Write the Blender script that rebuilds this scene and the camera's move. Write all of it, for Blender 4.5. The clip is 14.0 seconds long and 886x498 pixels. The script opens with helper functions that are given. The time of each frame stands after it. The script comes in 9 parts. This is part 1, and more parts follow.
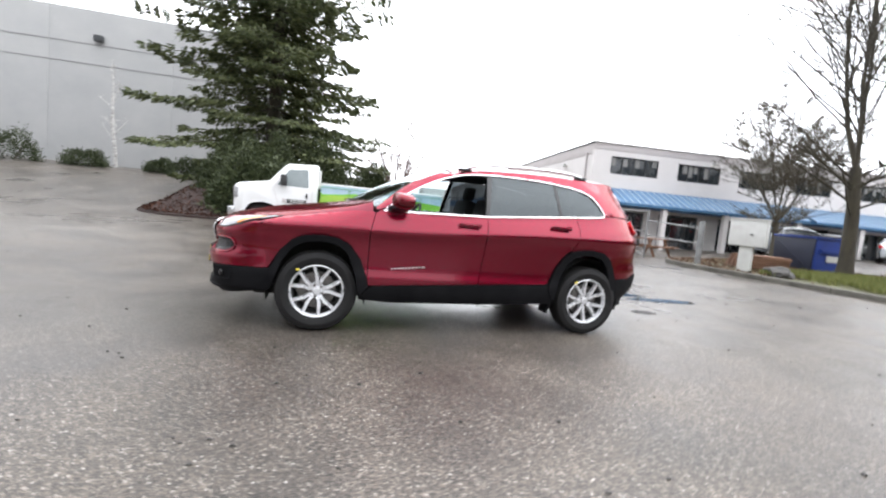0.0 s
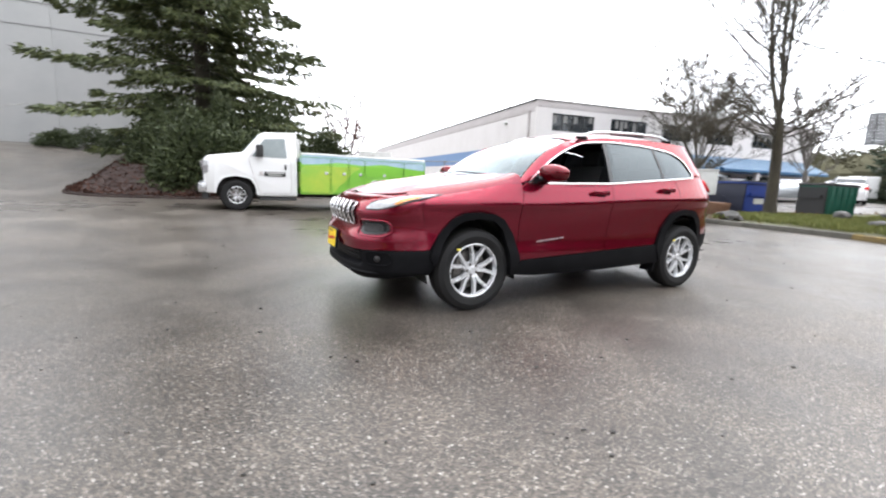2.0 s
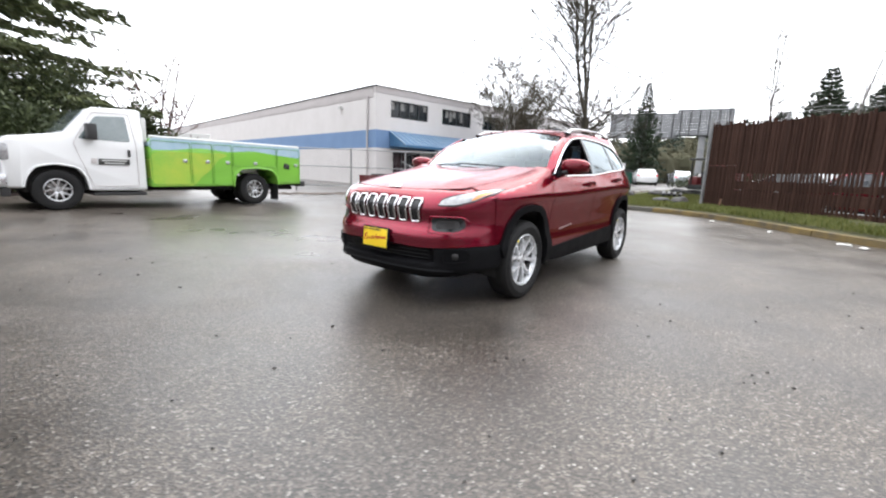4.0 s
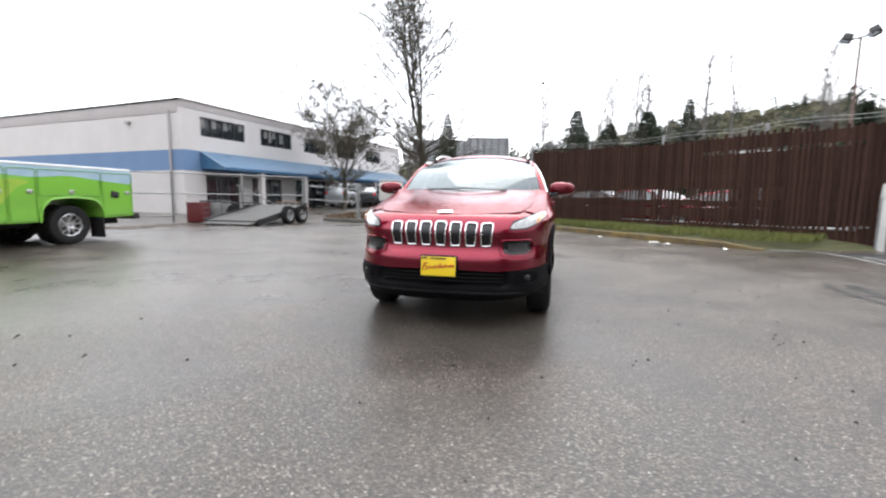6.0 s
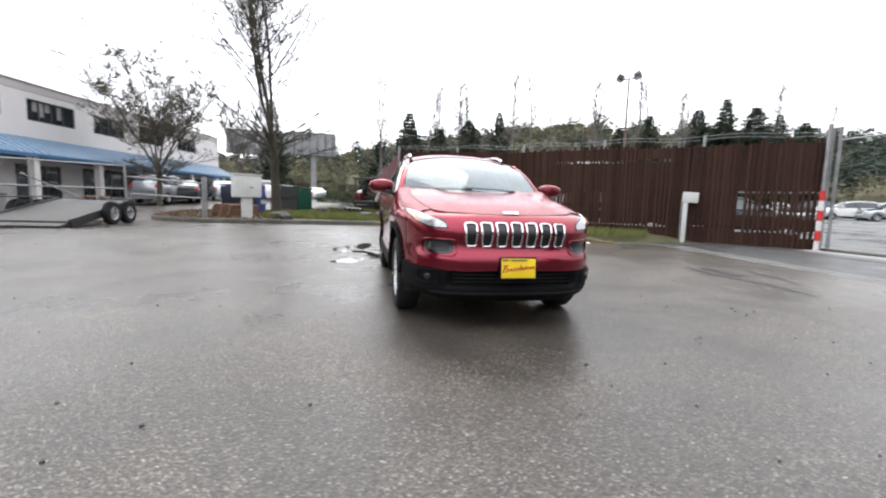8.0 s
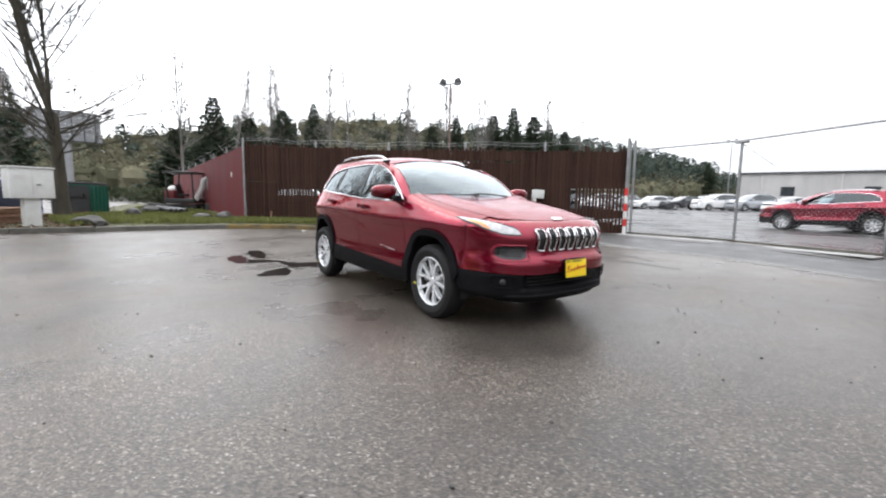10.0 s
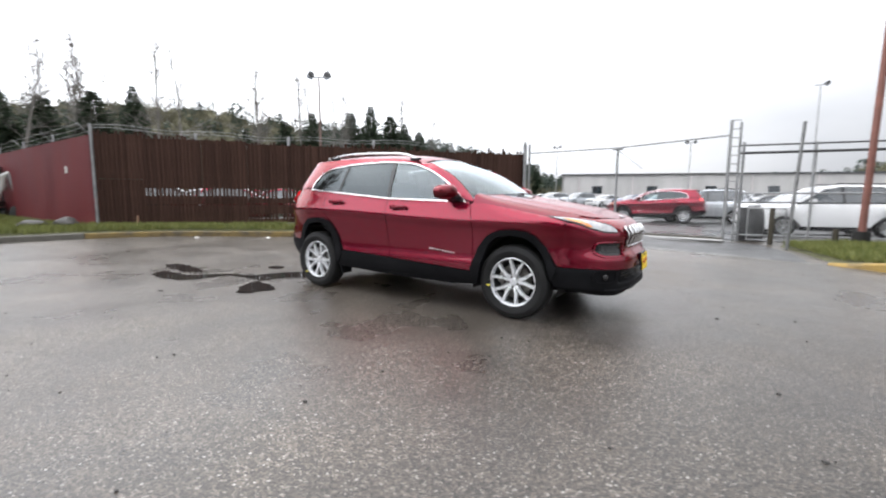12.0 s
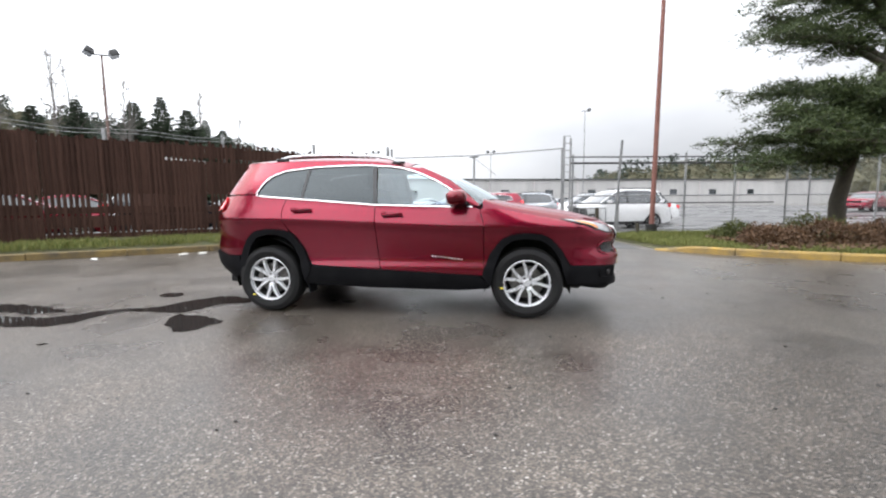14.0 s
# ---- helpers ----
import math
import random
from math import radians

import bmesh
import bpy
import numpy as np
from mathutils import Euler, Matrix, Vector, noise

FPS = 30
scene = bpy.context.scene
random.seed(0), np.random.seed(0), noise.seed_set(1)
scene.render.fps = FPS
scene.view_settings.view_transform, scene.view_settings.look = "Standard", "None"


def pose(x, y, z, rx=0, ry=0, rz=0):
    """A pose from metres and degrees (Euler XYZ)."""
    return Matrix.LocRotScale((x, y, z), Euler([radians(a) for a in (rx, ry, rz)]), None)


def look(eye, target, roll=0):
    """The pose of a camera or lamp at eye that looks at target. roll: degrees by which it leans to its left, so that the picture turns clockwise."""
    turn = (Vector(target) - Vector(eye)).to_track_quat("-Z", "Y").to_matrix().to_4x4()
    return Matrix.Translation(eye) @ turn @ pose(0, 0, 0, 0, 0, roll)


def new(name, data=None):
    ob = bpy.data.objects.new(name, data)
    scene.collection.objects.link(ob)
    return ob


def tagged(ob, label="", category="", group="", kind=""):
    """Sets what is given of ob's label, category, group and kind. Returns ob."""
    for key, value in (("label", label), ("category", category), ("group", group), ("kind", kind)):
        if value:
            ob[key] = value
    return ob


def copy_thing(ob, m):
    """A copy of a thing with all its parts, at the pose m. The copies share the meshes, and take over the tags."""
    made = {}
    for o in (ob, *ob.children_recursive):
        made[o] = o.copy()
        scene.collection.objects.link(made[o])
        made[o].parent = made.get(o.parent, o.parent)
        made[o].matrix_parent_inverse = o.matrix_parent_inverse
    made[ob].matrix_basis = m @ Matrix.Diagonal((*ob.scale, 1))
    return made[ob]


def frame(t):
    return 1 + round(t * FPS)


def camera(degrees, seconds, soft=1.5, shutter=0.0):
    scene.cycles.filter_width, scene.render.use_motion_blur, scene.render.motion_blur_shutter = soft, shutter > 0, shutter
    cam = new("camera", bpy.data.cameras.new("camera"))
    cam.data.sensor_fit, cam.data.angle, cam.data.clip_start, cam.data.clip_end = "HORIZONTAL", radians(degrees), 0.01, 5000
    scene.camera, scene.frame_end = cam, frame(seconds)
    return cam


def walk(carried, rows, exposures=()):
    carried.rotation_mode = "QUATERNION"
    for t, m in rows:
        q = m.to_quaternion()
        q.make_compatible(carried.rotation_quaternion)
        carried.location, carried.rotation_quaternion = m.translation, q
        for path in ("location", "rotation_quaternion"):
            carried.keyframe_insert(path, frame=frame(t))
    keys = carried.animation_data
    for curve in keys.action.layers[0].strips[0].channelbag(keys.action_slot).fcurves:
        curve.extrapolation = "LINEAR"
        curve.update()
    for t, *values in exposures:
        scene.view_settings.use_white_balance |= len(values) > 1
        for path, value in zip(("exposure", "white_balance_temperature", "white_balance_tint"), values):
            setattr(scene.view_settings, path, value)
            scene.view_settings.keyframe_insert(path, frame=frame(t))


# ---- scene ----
cam = camera(91.6, 14.0, soft=2.1, shutter=0.45)
PATH = [
    (0, (-1.374, -4.689, 1.134), (-0.812, -2.777, 0.965), 5.4),
    (0.5, (-1.823, -4.521, 1.068), (-1.179, -2.642, 0.834), 1.4),
    (1, (-2.278, -4.341, 1.077), (-1.604, -2.478, 0.805), 2.9),
    (1.5, (-2.775, -4.169, 1.097), (-1.965, -2.367, 0.783), 2.6),
    (2, (-3.219, -3.909, 1.103), (-2.316, -2.154, 0.783), 2.5),
    (2.5, (-3.701, -3.705, 1.107), (-2.501, -2.132, 0.813), 0.1),
    (3, (-4.096, -3.389, 1.103), (-2.737, -1.951, 0.809), 0.8),
    (5.5, (-5.475, -1.285, 1.079), (-3.631, -0.577, 0.764), 1.5),
    (6, (-5.603, -0.777, 1.071), (-3.666, -0.337, 0.841), 0.7),
    (6.5, (-5.64, -0.294, 1.063), (-3.662, -0.088, 0.842), 0.3),
    (7, (-5.603, 0.188, 1.034), (-3.616, 0.189, 0.806), 1.1),
    (9.5, (-4.988, 2.722, 1.112), (-3.265, 1.733, 0.888), 0.5),
    (10, (-4.655, 3.153, 1.127), (-3.057, 1.974, 0.897), 0.9),
    (10.5, (-4.254, 3.561, 1.123), (-2.733, 2.28, 0.908), 2.4),
    (11, (-3.862, 3.932, 1.123), (-2.484, 2.5, 0.899), 0.7),
    (11.5, (-3.406, 4.232, 1.127), (-2.117, 2.723, 0.883), 0.6),
    (12, (-2.991, 4.544, 1.117), (-1.9, 2.884, 0.89), 0.4),
    (12.5, (-2.53, 4.748, 1.11), (-1.611, 2.986, 0.883), 0.2),
    (13, (-2.025, 4.939, 1.141), (-1.321, 3.082, 0.902), -0.1),
    (13.5, (-1.513, 5.1, 1.164), (-1.082, 3.159, 0.949), 0.6),
    (14, (-1.169, 5.086, 1.135), (-0.869, 3.119, 0.926), -0.5),
]
walk(cam, [(t, look(eye, target, roll)) for t, eye, target, roll in PATH],
     exposures=((0.0, 0.5), (0.5, 0.57), (1.5, 0.46), (2.0, 0.47), (3.0, 0.4), (5.5, 0.12), (7.0, 0.08), (9.5, 0.08), (12.0, 0.1), (14.0, 0.16)))


# ---- light: an even overcast sky after rain ----
world = bpy.data.worlds.new("overcast_sky")
scene.world = world
world.use_nodes = True
wn, wl = world.node_tree.nodes, world.node_tree.links
wn.clear()
w_sky = wn.new("ShaderNodeTexSky")
w_sky.sky_type, w_sky.sun_disc = "NISHITA", False
w_sky.sun_elevation, w_sky.sun_rotation = radians(50), radians(90)
w_sky.air_density, w_sky.dust_density = 1.0, 4.0
w_gain = wn.new("ShaderNodeVectorMath")
w_gain.operation = "SCALE"
w_gain.inputs[3].default_value = 0.10
w_tex = wn.new("ShaderNodeTexCoord")
w_stretch = wn.new("ShaderNodeMapping")
w_stretch.inputs["Scale"].default_value = (1.0, 1.0, 2.6)
w_cloud = wn.new("ShaderNodeTexNoise")
w_cloud.inputs["Scale"].default_value, w_cloud.inputs["Detail"].default_value = 1.6, 5.0
w_ramp = wn.new("ShaderNodeValToRGB")
w_ramp.color_ramp.elements[0].position, w_ramp.color_ramp.elements[0].color = 0.30, (2.15, 2.22, 2.38, 1)
w_ramp.color_ramp.elements[1].position, w_ramp.color_ramp.elements[1].color = 0.66, (2.98, 3.04, 3.18, 1)
w_mix = wn.new("ShaderNodeMix")
w_mix.data_type = "RGBA"
w_mix.inputs[0].default_value = 0.93
w_bg = wn.new("ShaderNodeBackground")
w_bg.inputs["Strength"].default_value = 1.0
w_out = wn.new("ShaderNodeOutputWorld")
wl.new(w_tex.outputs["Generated"], w_stretch.inputs["Vector"])
wl.new(w_stretch.outputs["Vector"], w_cloud.inputs["Vector"])
wl.new(w_cloud.outputs["Fac"], w_ramp.inputs["Fac"])
wl.new(w_sky.outputs["Color"], w_gain.inputs[0])
wl.new(w_gain.outputs[0], w_mix.inputs[6])
w_dir = wn.new("ShaderNodeVectorMath")
w_dir.operation = "DOT_PRODUCT"
w_dir.inputs[1].default_value = (0.26, 0.22, 0.88)
wl.new(w_tex.outputs["Generated"], w_dir.inputs[0])
w_one = wn.new("ShaderNodeMath")
w_one.inputs[1].default_value = 0.48
wl.new(w_dir.outputs["Value"], w_one.inputs[0])
w_east = wn.new("ShaderNodeVectorMath")
w_east.operation = "SCALE"
wl.new(w_ramp.outputs["Color"], w_east.inputs[0])
wl.new(w_one.outputs[0], w_east.inputs[3])
wl.new(w_east.outputs[0], w_mix.inputs[7])
wl.new(w_mix.outputs[2], w_bg.inputs["Color"])
wl.new(w_bg.outputs[0], w_out.inputs["Surface"])

sun_data = bpy.data.lights.new("sun", "SUN")
sun_data.energy, sun_data.angle, sun_data.color = 0.6, radians(30), (1.0, 0.97, 0.93)
sun = new("sun", sun_data)
sun.matrix_world = look((0, 0, 30), (-22, -1, 0))


# ---- materials ----
def nodes_of(name):
    m = bpy.data.materials.new(name)
    m.use_nodes = True
    t = m.node_tree
    return m, t.nodes, t.links, t.nodes["Principled BSDF"]


def rgb(c):
    return (c[0], c[1], c[2], 1.0)


def surface(name, a, b, scale=6.0, rough=(0.5, 0.7), metal=0.0, bump=0.15, grain=90.0, coat=0.0, spec=0.5,
            stretch=(1, 1, 1), detail=5.0, dist=0.01, per_object=0.0, coat_rough=0.03):
    """A surface whose colour goes from a to b in blotches, with fine grain in relief."""
    m, n, l, p = nodes_of(name)
    co = n.new("ShaderNodeTexCoord")
    mp = n.new("ShaderNodeMapping")
    mp.inputs["Scale"].default_value = stretch
    l.new(co.outputs["Object"], mp.inputs["Vector"])
    big = n.new("ShaderNodeTexNoise")
    big.inputs["Scale"].default_value, big.inputs["Detail"].default_value = scale, detail
    big.inputs["Roughness"].default_value = 0.62
    l.new(mp.outputs["Vector"], big.inputs["Vector"])
    fine = n.new("ShaderNodeTexNoise")
    fine.inputs["Scale"].default_value, fine.inputs["Detail"].default_value = grain, 3.0
    l.new(mp.outputs["Vector"], fine.inputs["Vector"])
    mid = n.new("ShaderNodeMath")
    mid.operation = "MULTIPLY_ADD"
    mid.inputs[1].default_value = 0.35
    l.new(fine.outputs["Fac"], mid.inputs[0])
    l.new(big.outputs["Fac"], mid.inputs[2])
    rr = n.new("ShaderNodeValToRGB")
    rr.color_ramp.elements[0].position, rr.color_ramp.elements[0].color = 0.45, rgb(a)
    rr.color_ramp.elements[1].position, rr.color_ramp.elements[1].color = 0.90, rgb(b)
    l.new(mid.outputs[0], rr.inputs["Fac"])
    out = rr.outputs["Color"]
    if per_object:
        info = n.new("ShaderNodeObjectInfo")
        hsv = n.new("ShaderNodeHueSaturation")
        val = n.new("ShaderNodeMapRange")
        val.inputs[3].default_value, val.inputs[4].default_value = 1 - per_object, 1 + per_object
        l.new(info.outputs["Random"], val.inputs[0])
        l.new(val.outputs[0], hsv.inputs["Value"])
        l.new(out, hsv.inputs["Color"])
        out = hsv.outputs["Color"]
    l.new(out, p.inputs["Base Color"])
    mr = n.new("ShaderNodeMapRange")
    mr.inputs[3].default_value, mr.inputs[4].default_value = rough
    mr.inputs[1].default_value, mr.inputs[2].default_value = 0.3, 0.7
    l.new(big.outputs["Fac"], mr.inputs[0])
    l.new(mr.outputs[0], p.inputs["Roughness"])
    p.inputs["Metallic"].default_value = metal
    p.inputs["Specular IOR Level"].default_value = spec
    p.inputs["Coat Weight"].default_value = coat
    p.inputs["Coat Roughness"].default_value = coat_rough
    if bump:
        bp = n.new("ShaderNodeBump")
        bp.inputs["Strength"].default_value, bp.inputs["Distance"].default_value = bump, dist
        l.new(mid.outputs[0], bp.inputs["Height"])
        l.new(bp.outputs["Normal"], p.inputs["Normal"])
    return m


def car_paint(name, colour, metal=0.35, beads=0.025, coat=0.85, film_rough=(0.02, 0.06), edge=(1, 1, 1)):
    """Clear-coated paint with fine flake and rain beads on the coat."""
    m, n, l, p = nodes_of(name)
    co = n.new("ShaderNodeTexCoord")
    flake = n.new("ShaderNodeTexNoise")
    flake.inputs["Scale"].default_value, flake.inputs["Detail"].default_value = 700, 2
    l.new(co.outputs["Object"], flake.inputs["Vector"])
    film = n.new("ShaderNodeTexNoise")
    film.inputs["Scale"].default_value, film.inputs["Detail"].default_value = 3.5, 4
    l.new(co.outputs["Object"], film.inputs["Vector"])
    mx = n.new("ShaderNodeMix")
    mx.data_type = "RGBA"
    mx.inputs[6].default_value = rgb([c * 0.80 for c in colour])
    mx.inputs[7].default_value = rgb([min(1, c * 1.22) for c in colour])
    l.new(flake.outputs["Fac"], mx.inputs[0])
    l.new(mx.outputs[2], p.inputs["Base Color"])
    p.inputs["Metallic"].default_value, p.inputs["Roughness"].default_value = metal, 0.25
    p.inputs["Coat IOR"].default_value = 1.46
    p.inputs["Specular IOR Level"].default_value = 0.15
    p.inputs["Coat Weight"].default_value = coat
    p.inputs["Specular Tint"].default_value = rgb(edge)
    cr = n.new("ShaderNodeMapRange")
    cr.inputs[1].default_value, cr.inputs[2].default_value = 0.35, 0.7
    cr.inputs[3].default_value, cr.inputs[4].default_value = film_rough
    l.new(film.outputs["Fac"], cr.inputs[0])
    l.new(cr.outputs[0], p.inputs["Coat Roughness"])
    bead = n.new("ShaderNodeTexVoronoi")
    bead.inputs["Scale"].default_value = 110
    l.new(co.outputs["Object"], bead.inputs["Vector"])
    br = n.new("ShaderNodeMapRange")
    br.inputs[1].default_value, br.inputs[2].default_value = 0.0, 0.35
    br.inputs[3].default_value, br.inputs[4].default_value = 1.0, 0.0
    l.new(bead.outputs["Distance"], br.inputs[0])
    bm_ = n.new("ShaderNodeBump")
    bm_.inputs["Strength"].default_value, bm_.inputs["Distance"].default_value = beads, 0.003
    l.new(br.outputs[0], bm_.inputs["Height"])
    l.new(bm_.outputs["Normal"], p.inputs["Coat Normal"])
    return m


def glass(name, tint, gloss=1.0):
    """Thin pane: tinted see-through, with mirror gloss by Fresnel."""
    m = bpy.data.materials.new(name)
    m.use_nodes = True
    n, l = m.node_tree.nodes, m.node_tree.links
    n.clear()
    out = n.new("ShaderNodeOutputMaterial")
    tr = n.new("ShaderNodeBsdfTransparent")
    tr.inputs["Color"].default_value = rgb(tint)
    gl = n.new("ShaderNodeBsdfGlossy")
    gl.inputs["Roughness"].default_value = 0.02
    gl.inputs["Color"].default_value = (0.88, 0.97, 1.0, 1)
    fr = n.new("ShaderNodeFresnel")
    fr.inputs["IOR"].default_value = 1.5
    k = n.new("ShaderNodeMath")
    k.operation, k.use_clamp = "MULTIPLY", True
    k.inputs[1].default_value = 1.25 * gloss
    mx = n.new("ShaderNodeMixShader")
    l.new(fr.outputs[0], k.inputs[0])
    l.new(k.outputs[0], mx.inputs[0])
    l.new(tr.outputs[0], mx.inputs[1])
    l.new(gl.outputs[0], mx.inputs[2])
    l.new(mx.outputs[0], out.inputs["Surface"])
    return m


def asphalt():
    """Old rain-wet asphalt: pale aggregate in dark binder, wetter and drier sweeps."""
    m, n, l, p = nodes_of("wet_asphalt")
    co = n.new("ShaderNodeTexCoord")
    chips = n.new("ShaderNodeTexVoronoi")
    chips.inputs["Scale"].default_value = 105
    l.new(co.outputs["Object"], chips.inputs["Vector"])
    stones = n.new("ShaderNodeTexVoronoi")
    stones.inputs["Scale"].default_value = 56
    l.new(co.outputs["Object"], stones.inputs["Vector"])
    grit = n.new("ShaderNodeTexNoise")
    grit.inputs["Scale"].default_value, grit.inputs["Detail"].default_value = 150, 4
    l.new(co.outputs["Object"], grit.inputs["Vector"])
    sweep = n.new("ShaderNodeTexNoise")
    sweep.inputs["Scale"].default_value, sweep.inputs["Detail"].default_value = 0.16, 5
    sweep.inputs["Roughness"].default_value = 0.55
    l.new(co.outputs["Object"], sweep.inputs["Vector"])
    patch = n.new("ShaderNodeTexNoise")
    patch.inputs["Scale"].default_value, patch.inputs["Detail"].default_value = 1.1, 6
    l.new(co.outputs["Object"], patch.inputs["Vector"])
    sep = n.new("ShaderNodeSeparateColor")
    l.new(chips.outputs["Color"], sep.inputs[0])
    chip = n.new("ShaderNodeValToRGB")
    chip.color_ramp.interpolation = "LINEAR"
    e = chip.color_ramp.elements
    e[0].position, e[0].color = 0.0, (0.029, 0.0265, 0.024, 1)
    e[1].position, e[1].color = 1.0, (0.33, 0.31, 0.285, 1)
    for pos, c in ((0.50, (0.072, 0.064, 0.056, 1)), (0.80, (0.132, 0.111, 0.093, 1)), (0.94, (0.18, 0.159, 0.14, 1))):
        x = e.new(pos)
        x.color = c
    l.new(sep.outputs[0], chip.inputs["Fac"])
    # a few larger pale stones among the fine aggregate
    sep2 = n.new("ShaderNodeSeparateColor")
    l.new(stones.outputs["Color"], sep2.inputs[0])
    pick = n.new("ShaderNodeMath")
    pick.operation = "GREATER_THAN"
    pick.inputs[1].default_value = 0.945
    l.new(sep2.outputs[0], pick.inputs[0])
    core = n.new("ShaderNodeMath")
    core.operation = "LESS_THAN"
    core.inputs[1].default_value = 0.36
    l.new(stones.outputs["Distance"], core.inputs[0])
    both = n.new("ShaderNodeMath")
    both.operation = "MULTIPLY"
    l.new(pick.outputs[0], both.inputs[0])
    l.new(core.outputs[0], both.inputs[1])
    tone = n.new("ShaderNodeMix")
    tone.data_type = "RGBA"
    tone.inputs[6].default_value, tone.inputs[7].default_value = (0.17, 0.14, 0.115, 1), (0.48, 0.47, 0.45, 1)
    l.new(sep2.outputs[1], tone.inputs[0])
    pale = n.new("ShaderNodeMix")
    pale.data_type = "RGBA"
    l.new(both.outputs[0], pale.inputs[0])
    l.new(chip.outputs["Color"], pale.inputs[6])
    l.new(tone.outputs[2], pale.inputs[7])
    dark = n.new("ShaderNodeValToRGB")
    dark.color_ramp.elements[0].position, dark.color_ramp.elements[0].color = 0.35, (0.60, 0.585, 0.57, 1)
    dark.color_ramp.elements[1].position, dark.color_ramp.elements[1].color = 0.68, (1.06, 1.03, 0.99, 1)
    l.new(patch.outputs["Fac"], dark.inputs["Fac"])
    mul = n.new("ShaderNodeMix")
    mul.data_type, mul.blend_type = "RGBA", "MULTIPLY"
    mul.inputs[0].default_value = 1.0
    l.new(pale.outputs[2], mul.inputs[6])
    l.new(dark.outputs["Color"], mul.inputs[7])
    # the colour darkens towards one spot, with a ragged edge
    away = n.new("ShaderNodeVectorMath")
    away.operation = "DISTANCE"
    away.inputs[1].default_value = (-5.4, -0.4, 0.0)
    l.new(co.outputs["Object"], away.inputs[0])
    ragged = n.new("ShaderNodeMath")
    ragged.operation = "MULTIPLY_ADD"
    ragged.inputs[1].default_value = 3.0
    l.new(patch.outputs["Fac"], ragged.inputs[0])
    l.new(away.outputs["Value"], ragged.inputs[2])
    near_tone = n.new("ShaderNodeMapRange")
    near_tone.inputs[1].default_value, near_tone.inputs[2].default_value = 3.4, 7.6
    near_tone.inputs[3].default_value, near_tone.inputs[4].default_value = 0.70, 1.0
    l.new(ragged.outputs[0], near_tone.inputs[0])
    toned = n.new("ShaderNodeVectorMath")
    toned.operation = "SCALE"
    l.new(mul.outputs[2], toned.inputs[0])
    l.new(near_tone.outputs[0], toned.inputs[3])
    l.new(toned.outputs[0], p.inputs["Base Color"])
    wet = n.new("ShaderNodeMath")
    wet.operation = "MULTIPLY_ADD"
    wet.inputs[1].default_value = 0.45
    l.new(patch.outputs["Fac"], wet.inputs[0])
    l.new(sweep.outputs["Fac"], wet.inputs[2])
    rg = n.new("ShaderNodeMapRange")
    rg.inputs[1].default_value, rg.inputs[2].default_value = 0.52, 0.92
    rg.inputs[3].default_value, rg.inputs[4].default_value = 0.20, 0.50
    l.new(wet.outputs[0], rg.inputs[0])
    l.new(rg.outputs[0], p.inputs["Roughness"])
    p.inputs["Specular IOR Level"].default_value = 0.34
    film = n.new("ShaderNodeMapRange")
    film.inputs[1].default_value, film.inputs[2].default_value = 0.50, 0.95
    film.inputs[3].default_value, film.inputs[4].default_value = 0.36, 0.04
    l.new(wet.outputs[0], film.inputs[0])
    l.new(film.outputs[0], p.inputs["Coat Weight"])
    p.inputs["Coat Roughness"].default_value = 0.34
    p.inputs["Coat IOR"].default_value = 1.33
    hgt = n.new("ShaderNodeMath")
    hgt.operation = "MULTIPLY_ADD"
    hgt.inputs[1].default_value = 0.5
    l.new(grit.outputs["Fac"], hgt.inputs[0])
    l.new(chips.outputs["Distance"], hgt.inputs[2])
    bp = n.new("ShaderNodeBump")
    bp.inputs["Distance"].default_value = 0.006
    relief = n.new("ShaderNodeMapRange")
    relief.inputs[1].default_value, relief.inputs[2].default_value = 0.56, 0.90
    relief.inputs[3].default_value, relief.inputs[4].default_value = 0.16, 0.42
    l.new(wet.outputs[0], relief.inputs[0])
    l.new(relief.outputs[0], bp.inputs["Strength"])
    l.new(hgt.outputs[0], bp.inputs["Height"])
    l.new(bp.outputs["Normal"], p.inputs["Normal"])
    return m


def leaf(name, a, b, rough=0.6, shine=0.3):
    """Foliage that differs from clump to clump."""
    m, n, l, p = nodes_of(name)
    g = n.new("ShaderNodeNewGeometry")
    r = n.new("ShaderNodeValToRGB")
    r.color_ramp.elements[0].color, r.color_ramp.elements[1].color = rgb(a), rgb(b)
    l.new(g.outputs["Random Per Island"], r.inputs["Fac"])
    l.new(r.outputs["Color"], p.inputs["Base Color"])
    p.inputs["Roughness"].default_value, p.inputs["Specular IOR Level"].default_value = rough, shine
    return m


RED = car_paint("red_car_paint", (0.188, 0.0048, 0.021), 0.82, coat=0.95, edge=(0.8, 0.25, 0.3))
RED_BEADED = car_paint("rain_beaded_red_paint", (0.128, 0.0040, 0.017), 0.70, 0.16, 0.70, (0.08, 0.18), (0.8, 0.25, 0.3))
MIRROR_RED = car_paint("red_mirror_paint", (0.13, 0.004, 0.011), 0.7, edge=(0.8, 0.25, 0.3))
WHITE_PAINT = car_paint("white_car_paint", (0.72, 0.72, 0.72), 0.0)
SILVER_PAINT = car_paint("silver_car_paint", (0.42, 0.44, 0.46), 0.6)
DARK_PAINT = car_paint("dark_car_paint", (0.02, 0.022, 0.026), 0.3)
BLUE_PAINT = car_paint("blue_car_paint", (0.03, 0.06, 0.16), 0.3)
GREEN_PAINT = car_paint("lime_green_paint", (0.21, 0.49, 0.065), 0.0)
